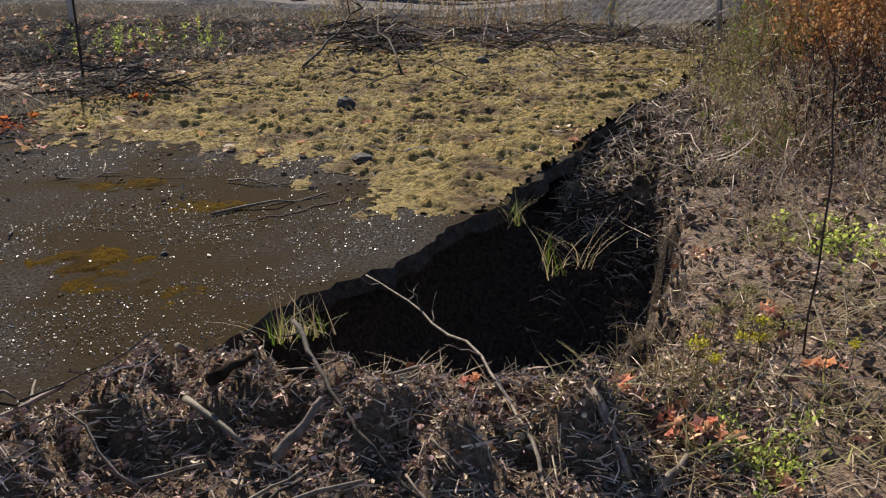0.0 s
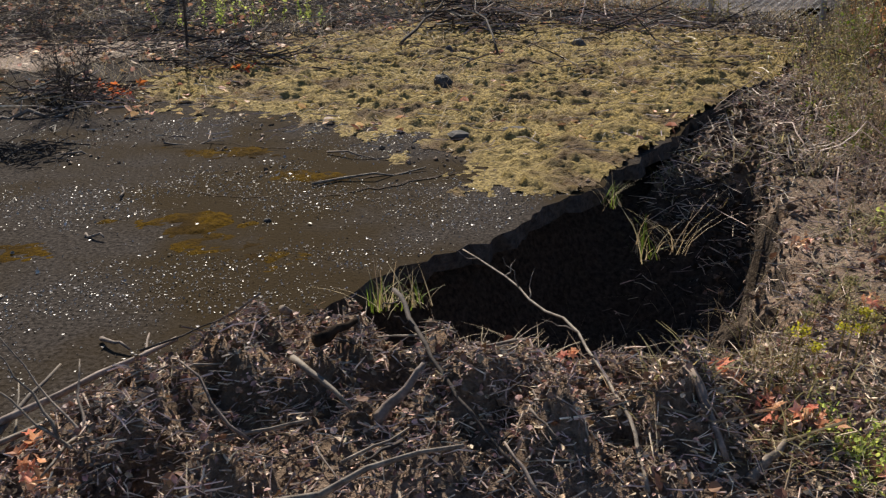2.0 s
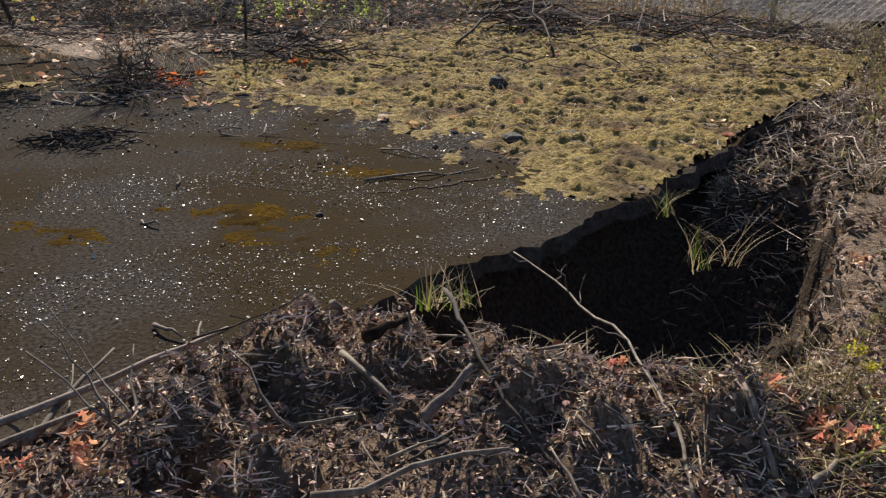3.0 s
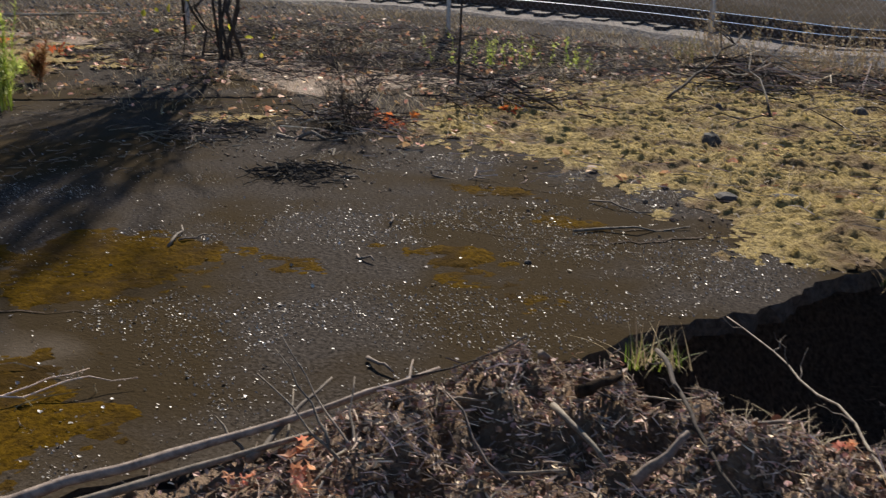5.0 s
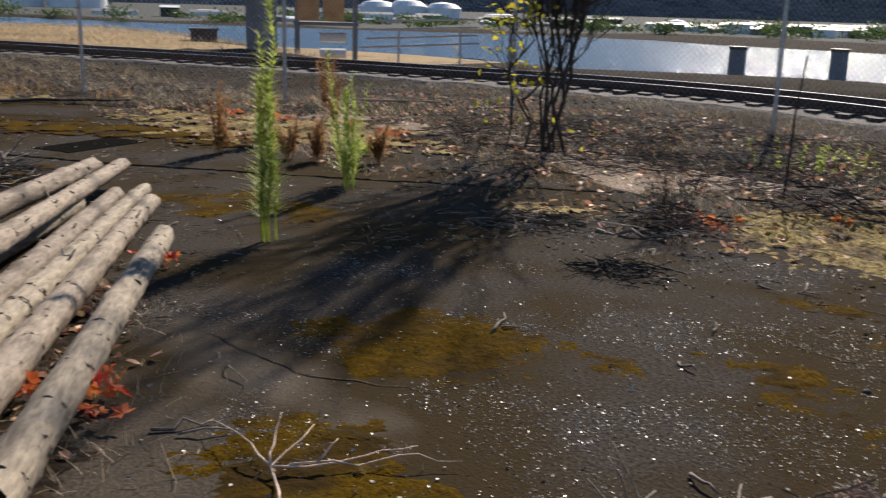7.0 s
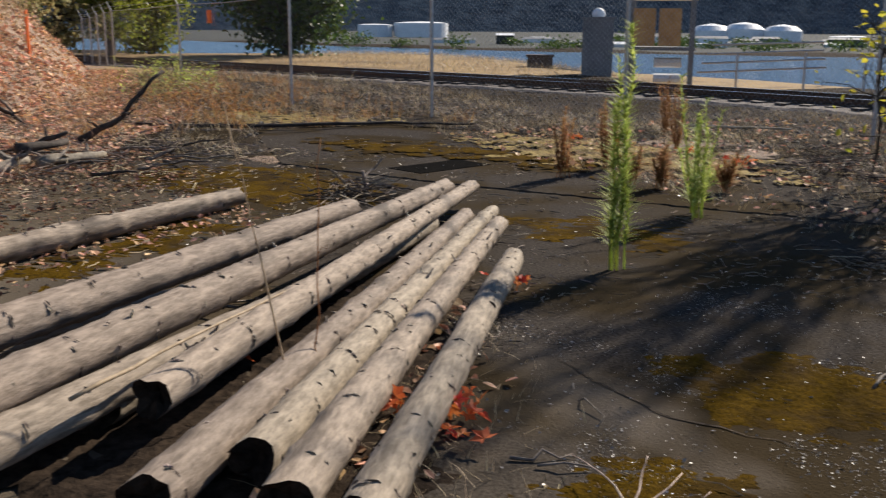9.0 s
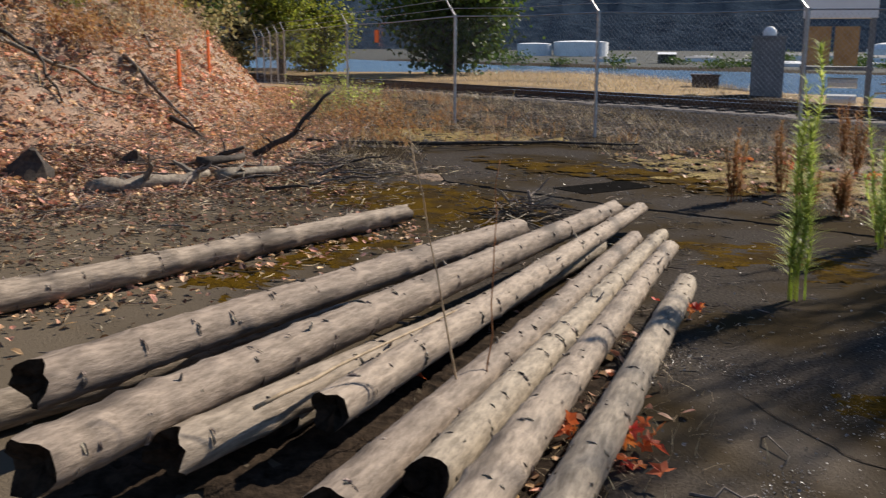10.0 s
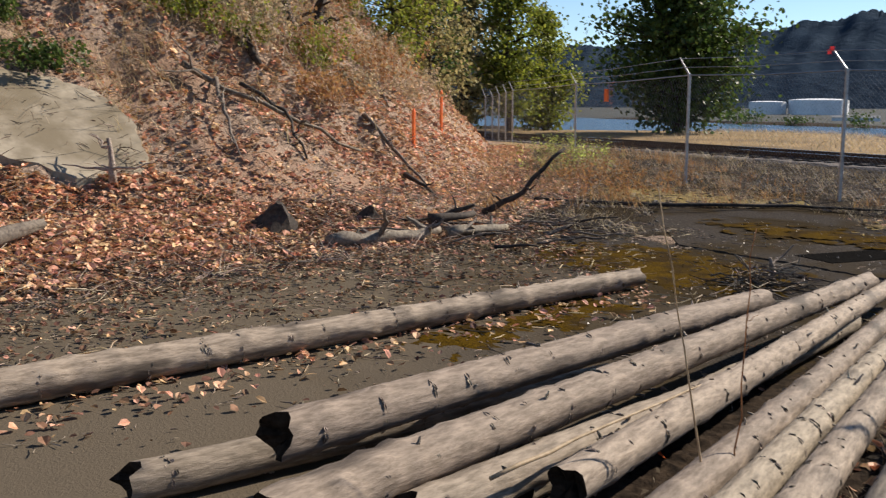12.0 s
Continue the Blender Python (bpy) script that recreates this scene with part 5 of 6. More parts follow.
stick("bark_piece", [gp(-0.74, 2.16, 0.03), gp(-0.68, 2.2, 0.09), gp(-0.63, 2.28, 0.11)], 0.02, M_branch, "chunk of weathered wood in the twig heap", seed=122, category="wood", sides=9)
for i in range(44):
    r = np.random.RandomState(700 + i)
    x, y = r.uniform(-1.8, 0.2), r.uniform(1.55, 2.7)
    if open_soil(np.array([x]), np.array([y]))[0] < 0.5:
        continue
    yaw, L = r.uniform(0, 6.283), r.uniform(0.1, 0.34)
    stick("dead_stick", [gp(x, y, 0.03), gp(x + L * math.cos(yaw), y + L * math.sin(yaw), 0.04 + r.uniform(0, 0.06))], r.uniform(0.003, 0.008), M_branch if r.rand() < 0.75 else M_darktwig, "dead stick on the twig heap", seed=160 + i, group="heap sticks", sides=5)
for i, (a, b, r) in enumerate((((-2.72, 4.0), (-2.8, 4.15), 0.006), ((-2.58, 3.49), (-2.46, 3.45), 0.008), ((-1.89, 2.55), (-1.74, 2.49), 0.009), ((-3.42, 3.1), (-3.6, 3.38), 0.008), ((-3.45, 3.2), (-3.36, 3.34), 0.006), ((-3.05, 5.0), (-2.7, 5.1), 0.006), ((-2.0, 5.0), (-1.6, 4.95), 0.006), ((-3.5, 4.65), (-3.2, 4.95), 0.007), ((-3.42, 1.27), (-3.35, 1.5), 0.007), ((-3.32, 1.33), (-3.22, 1.5), 0.006), ((-4.0, 1.9), (-3.55, 1.75), 0.005), ((-1.85, 4.4), (-1.35, 4.8), 0.008), ((-4.6, 5.4), (-4.1, 5.55), 0.02), ((-9.3, -0.6), (-9.0, -0.2), 0.01), ((-7.0, 0.3), (-6.6, 0.9), 0.01), ((-6.2, 0.2), (-5.9, 0.9), 0.012))):
    stick("slab_stick", [gp(*a, 0.012), gp(*b, 0.016)], r, M_branch, "small bleached stick on dark paving", seed=760 + i, bend=0.05, group="paving sticks", sides=6)
shrub("dead_weed", -2.85, 1.55, 0.07, 0.9, 26, 0, M_straw, M_straw, 0.02, "flattened pale dead weed on paving", 370, category="weed", lean=3.0, r=0.004)
shrub("dead_weed", -3.1, 1.4, 0.06, 0.8, 20, 0, M_straw, M_straw, 0.02, "flattened pale dead weed on paving", 371, category="weed", lean=3.0, r=0.004)

# speckle of chips and leaf bits on the paving
SX, SY = (-5.2, -0.5), (1.4, 6.4)
rngs = np.random.RandomState(9)
s = Soup()
P = pick(rngs, 27000, SX, SY, lambda x, y: (poly_dist(x, y, SLAB) < -0.04) * (0.06 + 0.94 * smooth(lumps(x, y, 1.1, 83) + 0.3 * (x + 2.4), -0.3, 0.6)))
leaf_batch(s, P + (0, 0, 0.003), rngs.uniform(0.003, 0.0095, 27000) * rngs.uniform(0.6, 1.25, 27000), rngs, 0.5)
tagged(part("pale_grit", s, M_pale), "pale grit and leaf bits on the paving", "grit", kind="stuff")
s = Soup()
P = pick(rngs, 1500, (-14, -1.5), (0.5, 8), lambda x, y: (np.minimum(poly_dist(x, y, SLAB), poly_dist(x, y, SLAB_FAR)) < -0.05) * 0.5)
leaf_batch(s, P + (0, 0, 0.006), rngs.uniform(0.008, 0.02, 1500), rngs, 0.4)
tagged(part("pale_grit", s, M_pale), "pale leaf bits on the far paving", "grit", kind="stuff")
twigs("twig_litter", 700, (-4.2, 0.8), (5.0, 10.2), lambda x, y: 0.3 + 0.7 * smooth(lumps(x, y, 0.8, 95), -0.2, 0.5), (0.05, 0.3), (0.0015, 0.004), M_twig, "thin twigs and straw on moss", 240, rise=0.05, lift=0.045)
clods("dark_clod", 800, (-5, 0.3), (4.5, 10), lambda x, y: (poly_dist(x, y, SLAB) < -0.05) * (0.1 + 0.9 * smooth(lumps(x, y, 0.9, 96), 0.1, 0.5)), (0.008, 0.03), M_soil, "dark crumbs of soil on moss and paving", 241)
twigs("twig_litter", 5200, (-13, -5), (-4.5, 3.2), lambda x, y: (on_hill(x, y) < 0.3) * np.exp(np.minimum(on_hill(x, y), 0) / 2.0) * (0.15 + 0.85 * smooth(lumps(x, y, 0.9, 97), -0.1, 0.4)), (0.04, 0.2), (0.002, 0.005), M_oldtwig, "bark bits and twigs on the paving", 243, rise=0.05)
clods("dark_clod", 5000, (-13, -5), (-4.5, 3.2), lambda x, y: (on_hill(x, y) < 0.3) * np.exp(np.minimum(on_hill(x, y), 0) / 2.0) * (0.1 + 0.9 * smooth(lumps(x, y, 0.9, 97), -0.1, 0.4)), (0.006, 0.022), M_hill, "brown soil crumbs on the paving", 244)
leaves("leaf_litter", 16000, (-36, -16), (-7, 4.2), lambda x, y: (on_hill(x, y) > -1.2) * (0.25 + 0.75 * smooth(lumps(x, y, 2.0, 65), -0.3, 0.5)), (0.06, 0.15), M_litter, "faded brown leaves on the far bank", 245)
straws("pit_stem", 90, (-0.9, 0.4), (2.9, 5.6), lambda x, y: (poly_dist(x, y, HOLE) < -0.02) * (poly_dist(x, y, SLAB) > 0.03), (0.12, 0.5), M_straw, "pale dead stems standing in the pit", 247, width=(0.002, 0.004), lean=(0.0, 0.5))
twigs("twig_litter", 500, (-0.9, 0.5), (2.7, 6.4), lambda x, y: (poly_dist(x, y, HOLE) < 0.05) * (poly_dist(x, y, SLAB) > 0.0), (0.05, 0.25), (0.0015, 0.004), M_twig, "twigs fallen into the pit", 248)
leaves("leaf_litter", 3200, (-13.5, -5.0), (-4.5, 1.6), lambda x, y: np.where(on_hill(x, y) < 0, np.exp(-(np.abs(on_hill(x, y)) - 0.8) / 1.3) * (0.1 + 0.9 * smooth(lumps(x, y, 0.7, 63), 0.1, 0.5)), 0), (0.02, 0.05), M_litter, "orange leaves drifted on the paving", 249, flat=0.4)
for i, (a, b, r) in enumerate((((-20.5, -2.4, -0.1), (-20.6, -1.9, 1.5), 0.13), ((-20.5, -2.5, -0.1), (-20.9, -3.0, 1.3), 0.11), ((-20.2, -2.2, 0.05), (-19.6, -1.4, 0.1), 0.07), ((-20.2, -2.6, 0.05), (-19.3, -2.9, 0.08), 0.06))):
    stick("leaning_tree", [gp(a[0], a[1], a[2]), gp(a[0], a[1], 0.0) + (np.array(b) - np.array(a)) * (1, 1, 1) if b[2] > 0.5 else gp(*b)], r, M_darktwig, "dark leaning trunk at the top of the bank", category="tree", seed=1030 + i, bend=0.04, forks=3, fork_len=0.8, rough=0.2)
for i, (x, y, h) in enumerate(((-17.5, -3.9, 0.9), (-17.9, -4.5, 1.0), (-17.0, -4.9, 0.9), (-18.8, -3.6, 0.9), (-19.8, -3.2, 1.0), (-16.2, -5.6, 0.8))):
    shrub("leafy_shrub", x, y, h, 0.8, 22, 22, M_darktwig, M_leaf if i % 2 else M_lightleaf, 0.075, "green leafy shrub high on the bank", 1040 + i, lean=0.8, group="bank greenery")
leaves("leaf_litter", 5000, (-13.2, -6.0), (-5.5, 1.4), lambda x, y: np.where(on_hill(x, y) < 0.2, np.exp(-np.abs(on_hill(x, y)) / 1.1), 0), (0.02, 0.06), M_brownleaf, "brown leaf crumbs at the foot of the bank", 250, flat=0.4)
leaves("leaf_litter", 3000, (-13.2, -6.0), (-5.5, 1.4), lambda x, y: np.where(on_hill(x, y) < 0.2, np.exp(-np.abs(on_hill(x, y)) / 0.9), 0), (0.025, 0.06), M_litter, "orange leaves at the foot of the bank", 251, flat=0.4)


# ---------------------------------------------------------------- plants and clutter on the paving
def bare_tree(x, y, h, stems, seed, label, leaf_mat=None, leaves_n=0, spread=0.3, r=0.035, twig_levels=3, name="bare_tree", leaf_from=0.0, broom=0.55, tilt=(0, 0), fans=(9, 6), thin=0.42):
    """A small many-stemmed tree with fine bare twigs."""
    rng = np.random.RandomState(seed)
    o = gp(x, y)
    top = thing(name, o, label, "tree")
    lf = Soup()
    tw = Soup()

    def grow(sp, a, d, L, rad, level):
        e = a + d * L
        line = wander(rng, a, e, 0.045, 5)
        tube(sp, line, np.linspace(rad, rad * 0.45, 6), 6 if level == 0 else 4, cap=False)
        if level < twig_levels:
            for _ in range(fans[0] if level == 0 else fans[1]):
                t = rng.uniform(0.25, 0.98) * 5
                i = min(int(t), 4)
                p = line[i] + (line[i + 1] - line[i]) * (t - i)
                nd = d * 0.9 + rng.normal(0, broom, 3)
                nd /= np.linalg.norm(nd)
                grow(tw, p, nd, L * rng.uniform(0.28, 0.5), rad * thin, level + 1)
        elif leaves_n and line[-1][2] > leaf_from:
            leaf_batch(lf, line[rng.randint(2, 6, leaves_n)] + rng.normal(0, 0.04, (leaves_n, 3)), rng.uniform(0.05, 0.1, leaves_n), rng, 0.8)

    for k in range(stems):
        yaw = rng.uniform(0, 6.283)
        d = np.array([tilt[0] + math.cos(yaw) * spread * rng.uniform(0.3, 1), tilt[1] + math.sin(yaw) * spread * rng.uniform(0.3, 1), 1.0])
        st = Soup()
        grow(st, np.array([rng.normal(0, 0.08), rng.normal(0, 0.08), -0.05]), d / np.linalg.norm(d), h * rng.uniform(0.7, 1), r * rng.uniform(0.6, 1), 0)
        part("trunk", st, M_darktwig, top)
    tagged(part("twig_mass", tw, M_darktwig, top), kind="stuff")
    if leaves_n:
        tagged(part("foliage", lf, leaf_mat, top), kind="stuff")
    return top


bare_tree(-7.55, 8.1, 4.15, 8, 801, "dark many-stemmed young tree with fine upright twigs", spread=0.12, r=0.026, broom=0.15, tilt=(0.02, 0.05), fans=(13, 8), thin=0.5)
bare_tree(-7.95, 8.1, 1.9, 2, 802, "slender sapling with a few yellow leaves", M_yellow, 1, spread=0.2, r=0.018, twig_levels=2, name="sapling")
bare_tree(-4.32, 5.85, 0.6, 14, 803, "bare dark bush with a dense twiggy base", spread=0.6, r=0.005, twig_levels=2, name="bare_bush")
bare_tree(-6.2, 8.3, 0.5, 9, 804, "bare thorny bush on gravel", spread=0.9, r=0.005, twig_levels=2, name="bare_bush")
bare_tree(-7.9, 7.2, 0.45, 9, 805, "low bare bush beside the young tree", spread=0.9, r=0.005, twig_levels=2, name="bare_bush")


def mound(name, x, y, rad, n, length, radius, mat, label, seed, h=0.15, category="brush pile"):
    rng = np.random.RandomState(seed)
    o = gp(x, y)
    top = thing(name, o, label, category)
    for nm, m, k in (("dark_twig_mass", M_darktwig, n), ("grey_twig_mass", mat, n)):
        s = Soup()
        for _ in range(k):
            p = np.array([rng.normal(0, rad * 0.5), rng.normal(0, rad * 0.5), 0])
            p[2] = max(0.01, h * math.exp(-(p[0] ** 2 + p[1] ** 2) / rad ** 2) * rng.uniform(0.2, 1))
            yaw, L = rng.uniform(0, 6.283), rng.uniform(*length)
            d = np.array([math.cos(yaw), math.sin(yaw), rng.normal(0.05, 0.2)]) * L / 2
            a, b = p - d, p + d
            a[2], b[2] = max(a[2], 0.005), max(b[2], 0.005)
            tube(s, wander(rng, a, b, 0.06, 3), np.linspace(1, 0.4, 4) * rng.uniform(*radius), 4, cap=False)
        tagged(part(nm, s, m, top), kind="stuff")


mound("brush_pile", -3.75, 7.35, 0.45, 55, (0.2, 0.7), (0.003, 0.01), M_twig, "dark brush pile with pale twigs on moss", 811, h=0.28)
mound("brush_pile", -4.4, 6.0, 0.42, 90, (0.15, 0.5), (0.003, 0.008), M_twig, "dark twig heap at the foot of the bare bush", 812, h=0.16)
mound("brush_pile", -3.8, 4.6, 0.24, 60, (0.1, 0.3), (0.003, 0.006), M_darktwig, "flat dark twig heap on paving", 813, h=0.05)
mound("brush_pile", -2.2, 9.7, 0.6, 60, (0.3, 1.1), (0.004, 0.012), M_twig, "brush pile of dead branches on moss", 814, h=0.3)
mound("brush_pile", -0.9, 10.0, 0.9, 45, (0.3, 1.1), (0.003, 0.009), M_twig, "scattered dead branches beyond the moss", 815, h=0.15)
mound("brush_pile", -5.1, 5.2, 0.45, 110, (0.1, 0.35), (0.003, 0.006), M_oldtwig, "pale twigs drifted on paving", 816, h=0.05)
mound("brush_pile", -8.9, 2.65, 0.45, 60, (0.2, 0.6), (0.003, 0.008), M_oldtwig, "weedy twigs behind the log pile", 817, h=0.2)
for i, (x, y) in enumerate(((-6.0, 8.7), (-5.4, 9.3), (-7.2, 9.4), (-8.9, 8.4), (-6.6, 7.6), (-4.9, 8.6), (-10.0, 9.2))):
    mound("brush_pile", x, y, 0.6, 20, (0.2, 0.8), (0.002, 0.006), M_oldtwig, "low heap of dead twigs on gravel", 1010 + i, h=0.16)
stick("snag_branch", [gp(-2.6, 8.35, 0.06), gp(-2.55, 9.2, 0.2), gp(-2.4, 10.1, 0.5)], 0.016, M_darktwig, "dark curved branch on a brush pile", seed=820, forks=5, fork_len=0.8)
stick("snag_branch", [gp(-1.65, 8.1, 0.02), gp(-2.2, 9.6, 0.35)], 0.011, M_darktwig, "dark branch leaning on a brush pile", seed=821, forks=3, fork_len=0.5)
stick("thin_pole", [gp(-4.5, 7.95, -0.1), gp(-4.49, 7.97, 0.7), gp(-4.44, 7.98, 1.25)], 0.015, M_darktwig, "thin upright dead pole", category="pole", seed=822, bend=0.003)
stick("stub", [gp(-9.1, 2.75, 0.0), gp(-9.05, 2.7, 0.25)], 0.03, M_branch, "weathered root stub on paving", category="stump", seed=823, forks=4, fork_len=0.5)
stick("bent_branch", [gp(-6.1, 0.05, 0.12), gp(-6.25, 0.2, 0.05), gp(-5.6, 0.75, 0.07)], 0.018, M_branch, "bent grey branch beside the pile", seed=824)
stick("bark_strip", [np.array((-3.95, -0.21, 0.28)), np.array((-4.46, 0.28, 0.285)), np.array((-5.2, 0.98, 0.27))], 0.009, M_straw, "long pale peeled bark strip on the logs", category="bark", seed=825, bend=0.004)


def rock(x, y, size, seed, up=0.0):
    rng = np.random.RandomState(seed)
    bm = bmesh.new()
    bmesh.ops.create_icosphere(bm, subdivisions=2, radius=1)
    for v in bm.verts:
        n = noise.noise(v.co * 1.3 + Vector((seed, 0, 0)))
        v.co = v.co * (0.9 + 0.25 * n) * (1 - 0.45 * max(v.co.z, 0))
        v.co.x *= size[0]
        v.co.y *= size[1]
        v.co.z = max(v.co.z * size[2], -size[2] * 0.4)
    ob = part("rock", bm, M_rock)
    ob.location = gp(x, y, up + size[2] * 0.35)
    ob.rotation_euler = (0, 0, rng.uniform(0, 6))
    tagged(ob, "dark angular rock lying on moss", "rock", "rocks on moss")


rock(-1.79, 6.8, (0.085, 0.08, 0.12), 1, 0.02)
rock(-1.04, 8.62, (0.08, 0.07, 0.1), 2, 0.02)
rock(-1.02, 5.62, (0.12, 0.06, 0.04), 3, 0.02)
rock(-1.32, 5.42, (0.09, 0.07, 0.05), 4, 0.02)
rock(-2.1, 8.15, (0.05, 0.04, 0.09), 5, 0.02)
rock(-1.85, 3.85, (0.02, 0.02, 0.018), 8)


def horseweed(x, y, h, seed, mat=M_weed, label="tall bright green leafy weed in paving", n=260, spread=0.12, name="tall_weed"):
    rng = np.random.RandomState(seed)
    o = gp(x, y)
    top = thing(name, o, label, "weed", "tall weeds")
    s, lf = Soup(), Soup()
    for k in range(6):
        b = np.array([rng.normal(0, 0.03), rng.normal(0, 0.03), -0.02])
        e = b + (rng.normal(0, 0.07), rng.normal(0, 0.07), h * (1 if k == 0 else rng.uniform(0.6, 0.95)))
        line = wander(rng, b, e, 0.012, 6)
        tube(s, line, np.linspace(0.007, 0.002, 7), 5)
        q = rng.uniform(0.16, 0.999, n)
        i = (q * 6).astype(int)
        P = line[i] + (line[i + 1] - line[i]) * (q * 6 - i)[:, None]
        blade_batch(lf, P, rng, rng.uniform(0.035, 0.09, n) * (1.2 - 0.5 * q), rng.uniform(0.01, 0.018, n), rng.uniform(0.5, 1.5, n), rng.uniform(0.2, 1.1, n), 2)
    tagged(part("stem_mass", s, mat, top), kind="stuff")
    tagged(part("foliage", lf, mat, top), kind="stuff")


horseweed(-5.75, 3.3, 1.62, 830)
horseweed(-7.0, 4.95, 1.2, 831, n=110)
horseweed(-7.2, 5.1, 0.9, 832, n=80)
for i, (x, y, h) in enumerate(((-9.46, 5.12, 0.75), (-8.5, 5.68, 0.45), (-8.8, 5.5, 0.4), (-9.8, 5.9, 0.8), (-10.8, 7.6, 0.9), (-8.0, 6.1, 0.4), (-12.4, 8.6, 0.9))):
    horseweed(x, y, h, 840 + i, M_rust, "dry rust-brown weed in a paving joint", 130, name="dry_weed")
shrub("green_weed", -8.6, 6.3, 0.25, 0.25, 14, 12, M_weed, M_weed, 0.045, "low bright green weed in a joint", 850, category="weed", lean=0.7)
for i, (x, y, m) in enumerate(((-5.0, 9.4, M_weed), (-4.4, 9.9, M_weed), (-1.9, 10.9, M_straw), (-0.6, 11.1, M_straw), (-2.8, 10.8, M_straw), (-3.4, 11.3, M_olive), (-1.2, 11.3, M_straw), (0.0, 10.6, M_olive))):
    shrub("verge_weed", x, y, 0.7 if m is M_straw else 0.4, 0.7, 40 if m is M_straw else 12, 20, m, m, 0.022, "pale dry weed clump by the fence" if m is M_straw else "green weed clump by the fence", 860 + i, category="weed", lean=0.4, group="fence weeds")
for i, (x, y, m) in enumerate(((-22, 3.6, M_straw), (-24, 4.0, M_rust), (-20.5, 3.2, M_rust), (-26, 4.2, M_weed), (-23, 3.2, M_weed), (-28, 4.4, M_straw), (-19, 3.4, M_rust), (-25, 3.4, M_olive), (-17.5, 3.2, M_rust), (-21.5, 2.6, M_olive), (-30, 4.0, M_weed))):
    shrub("verge_weed", x, y, 0.8 if m in (M_weed, M_olive) else 0.5, 1.3, 30, 16, M_oldtwig, m, 0.045, "autumn weed clump at the end of the bank", 880 + i, category="weed", lean=0.6, group="bank weeds")
for i, (x, y, k) in enumerate(((-4.1, 6.15, 16), (-3.5, 7.0, 6), (-4.09, 0.97, 12), (-3.84, 1.25, 9), (-3.7, 1.1, 9), (-5.6, 2.45, 9), (-9.3, 7.4, 9), (-10.5, 7.6, 10), (-11.5, 7.2, 10), (-12.3, 7.0, 12), (-3.95, 0.4, 6), (-4.6, 0.75, 5))):
    rr = np.random.RandomState(900 + i)
    s = Soup()
    for _ in range(k):
        maple(s, rr.normal(0, 0.08, 3) * (1, 1, 0.25) + (0, 0, 0.04), rr.uniform(0.07, 0.13), rr)
    o = part("leaf_cluster", s, M_red)
    o.location = gp(x, y, 0.02)
    tagged(o, "cluster of bright orange-red fallen leaves", "leaves", kind="stuff")
stick("dry_stalk", [gp(-4.33, 0.68, 0.05), gp(-4.34, 0.58, 0.65), gp(-4.36, 0.46, 1.28)], 0.005, M_straw, "tall thin yellow-green dead stalk among logs", category="stem", seed=906, bend=0.006, forks=1, fork_len=0.05)
stick("dry_stalk", [gp(-4.45, 0.85, 0.05), gp(-4.48, 0.87, 0.6), gp(-4.5, 0.9, 1.1)], 0.004, M_rust, "thin brown dead stalk among logs", category="stem", seed=907, bend=0.01, forks=3, fork_len=0.12)
straws("dry_grass", 500, (-5.4, -2.8), (-0.2, 2.0), lambda x, y: np.exp(-(poly_dist(x, y, [(-3.0, 0.5), (-5.4, 2.1)], closed=False) / 0.3) ** 2), (0.03, 0.1), M_straw, "bark shreds and straw under the logs", 910)
leaves("dead_leaf", 220, (-5.4, -2.8), (-0.6, 2.0), lambda x, y: np.exp(-(poly_dist(x, y, [(-3.0, 0.35), (-5.4, 1.9)], closed=False) / 0.25) ** 2), (0.03, 0.08), M_litter, "dead leaves between the logs", 911)
twigs("twig_litter", 4200, (-9.5, 0.5), (7.5, 12.5), lambda x, y: 0.3 + 0.7 * smooth(lumps(x, y, 1.1, 91), -0.2, 0.5), (0.1, 0.6), (0.002, 0.007), M_oldtwig, "twigs strewn over gravel and moss", 912, rise=0.15)
twigs("twig_litter", 900, (-9.5, 0.5), (7.0, 12.5), lambda x, y: 0.3 + 0.7 * smooth(lumps(x, y, 1.1, 92), -0.2, 0.5), (0.1, 0.6), (0.002, 0.007), M_darktwig, "dark twigs over gravel and moss", 913, rise=0.15)
straws("dry_grass", 11000, (-15, 1.0), (5.5, 15), lambda x, y: (0.15 + 0.85 * smooth(lumps(x, y, 1.6, 93), 0.0, 0.5)) * (poly_dist(x, y, SLAB) > -2.2), (0.05, 0.22), M_straw, "dry grass on gravel", 914)
leaves("dead_leaf", 2600, (-14, 0.0), (5.5, 13), lambda x, y: 0.2 + 0.8 * smooth(lumps(x, y, 1.4, 94), 0.0, 0.5), (0.03, 0.08), M_litter, "dead leaves on gravel", 915)
clods("gravel_stone", 2600, (-30, 2), (7.5, 15), lambda x, y: np.clip(9 / np.hypot(x, y), 0, 1), (0.012, 0.035), M_ballast, "loose grey stones on gravel", 916)
yard = lambda x, y: (on_hill(x, y) < 0.2) * (np.minimum(poly_dist(x, y, SLAB), poly_dist(x, y, SLAB_FAR)) > 0.0) * (0.05 + 0.95 * smooth(lumps(x, y, 1.3, 98), 0.0, 0.45))
straws("dry_grass", 9000, (-32, -11.5), (-0.5, 9.5), yard, (0.05, 0.25), M_straw, "dry grass in patches on the dirt yard", 917, width=(0.005, 0.012))
straws("rust_grass", 3000, (-34, -15), (0.5, 7), lambda x, y: yard(x, y) * smooth(lumps(x, y, 2.4, 99), 0.1, 0.5), (0.1, 0.4), M_rust, "rust-orange dead weeds on the dirt yard", 918, width=(0.008, 0.018), lean=(0.1, 0.7))
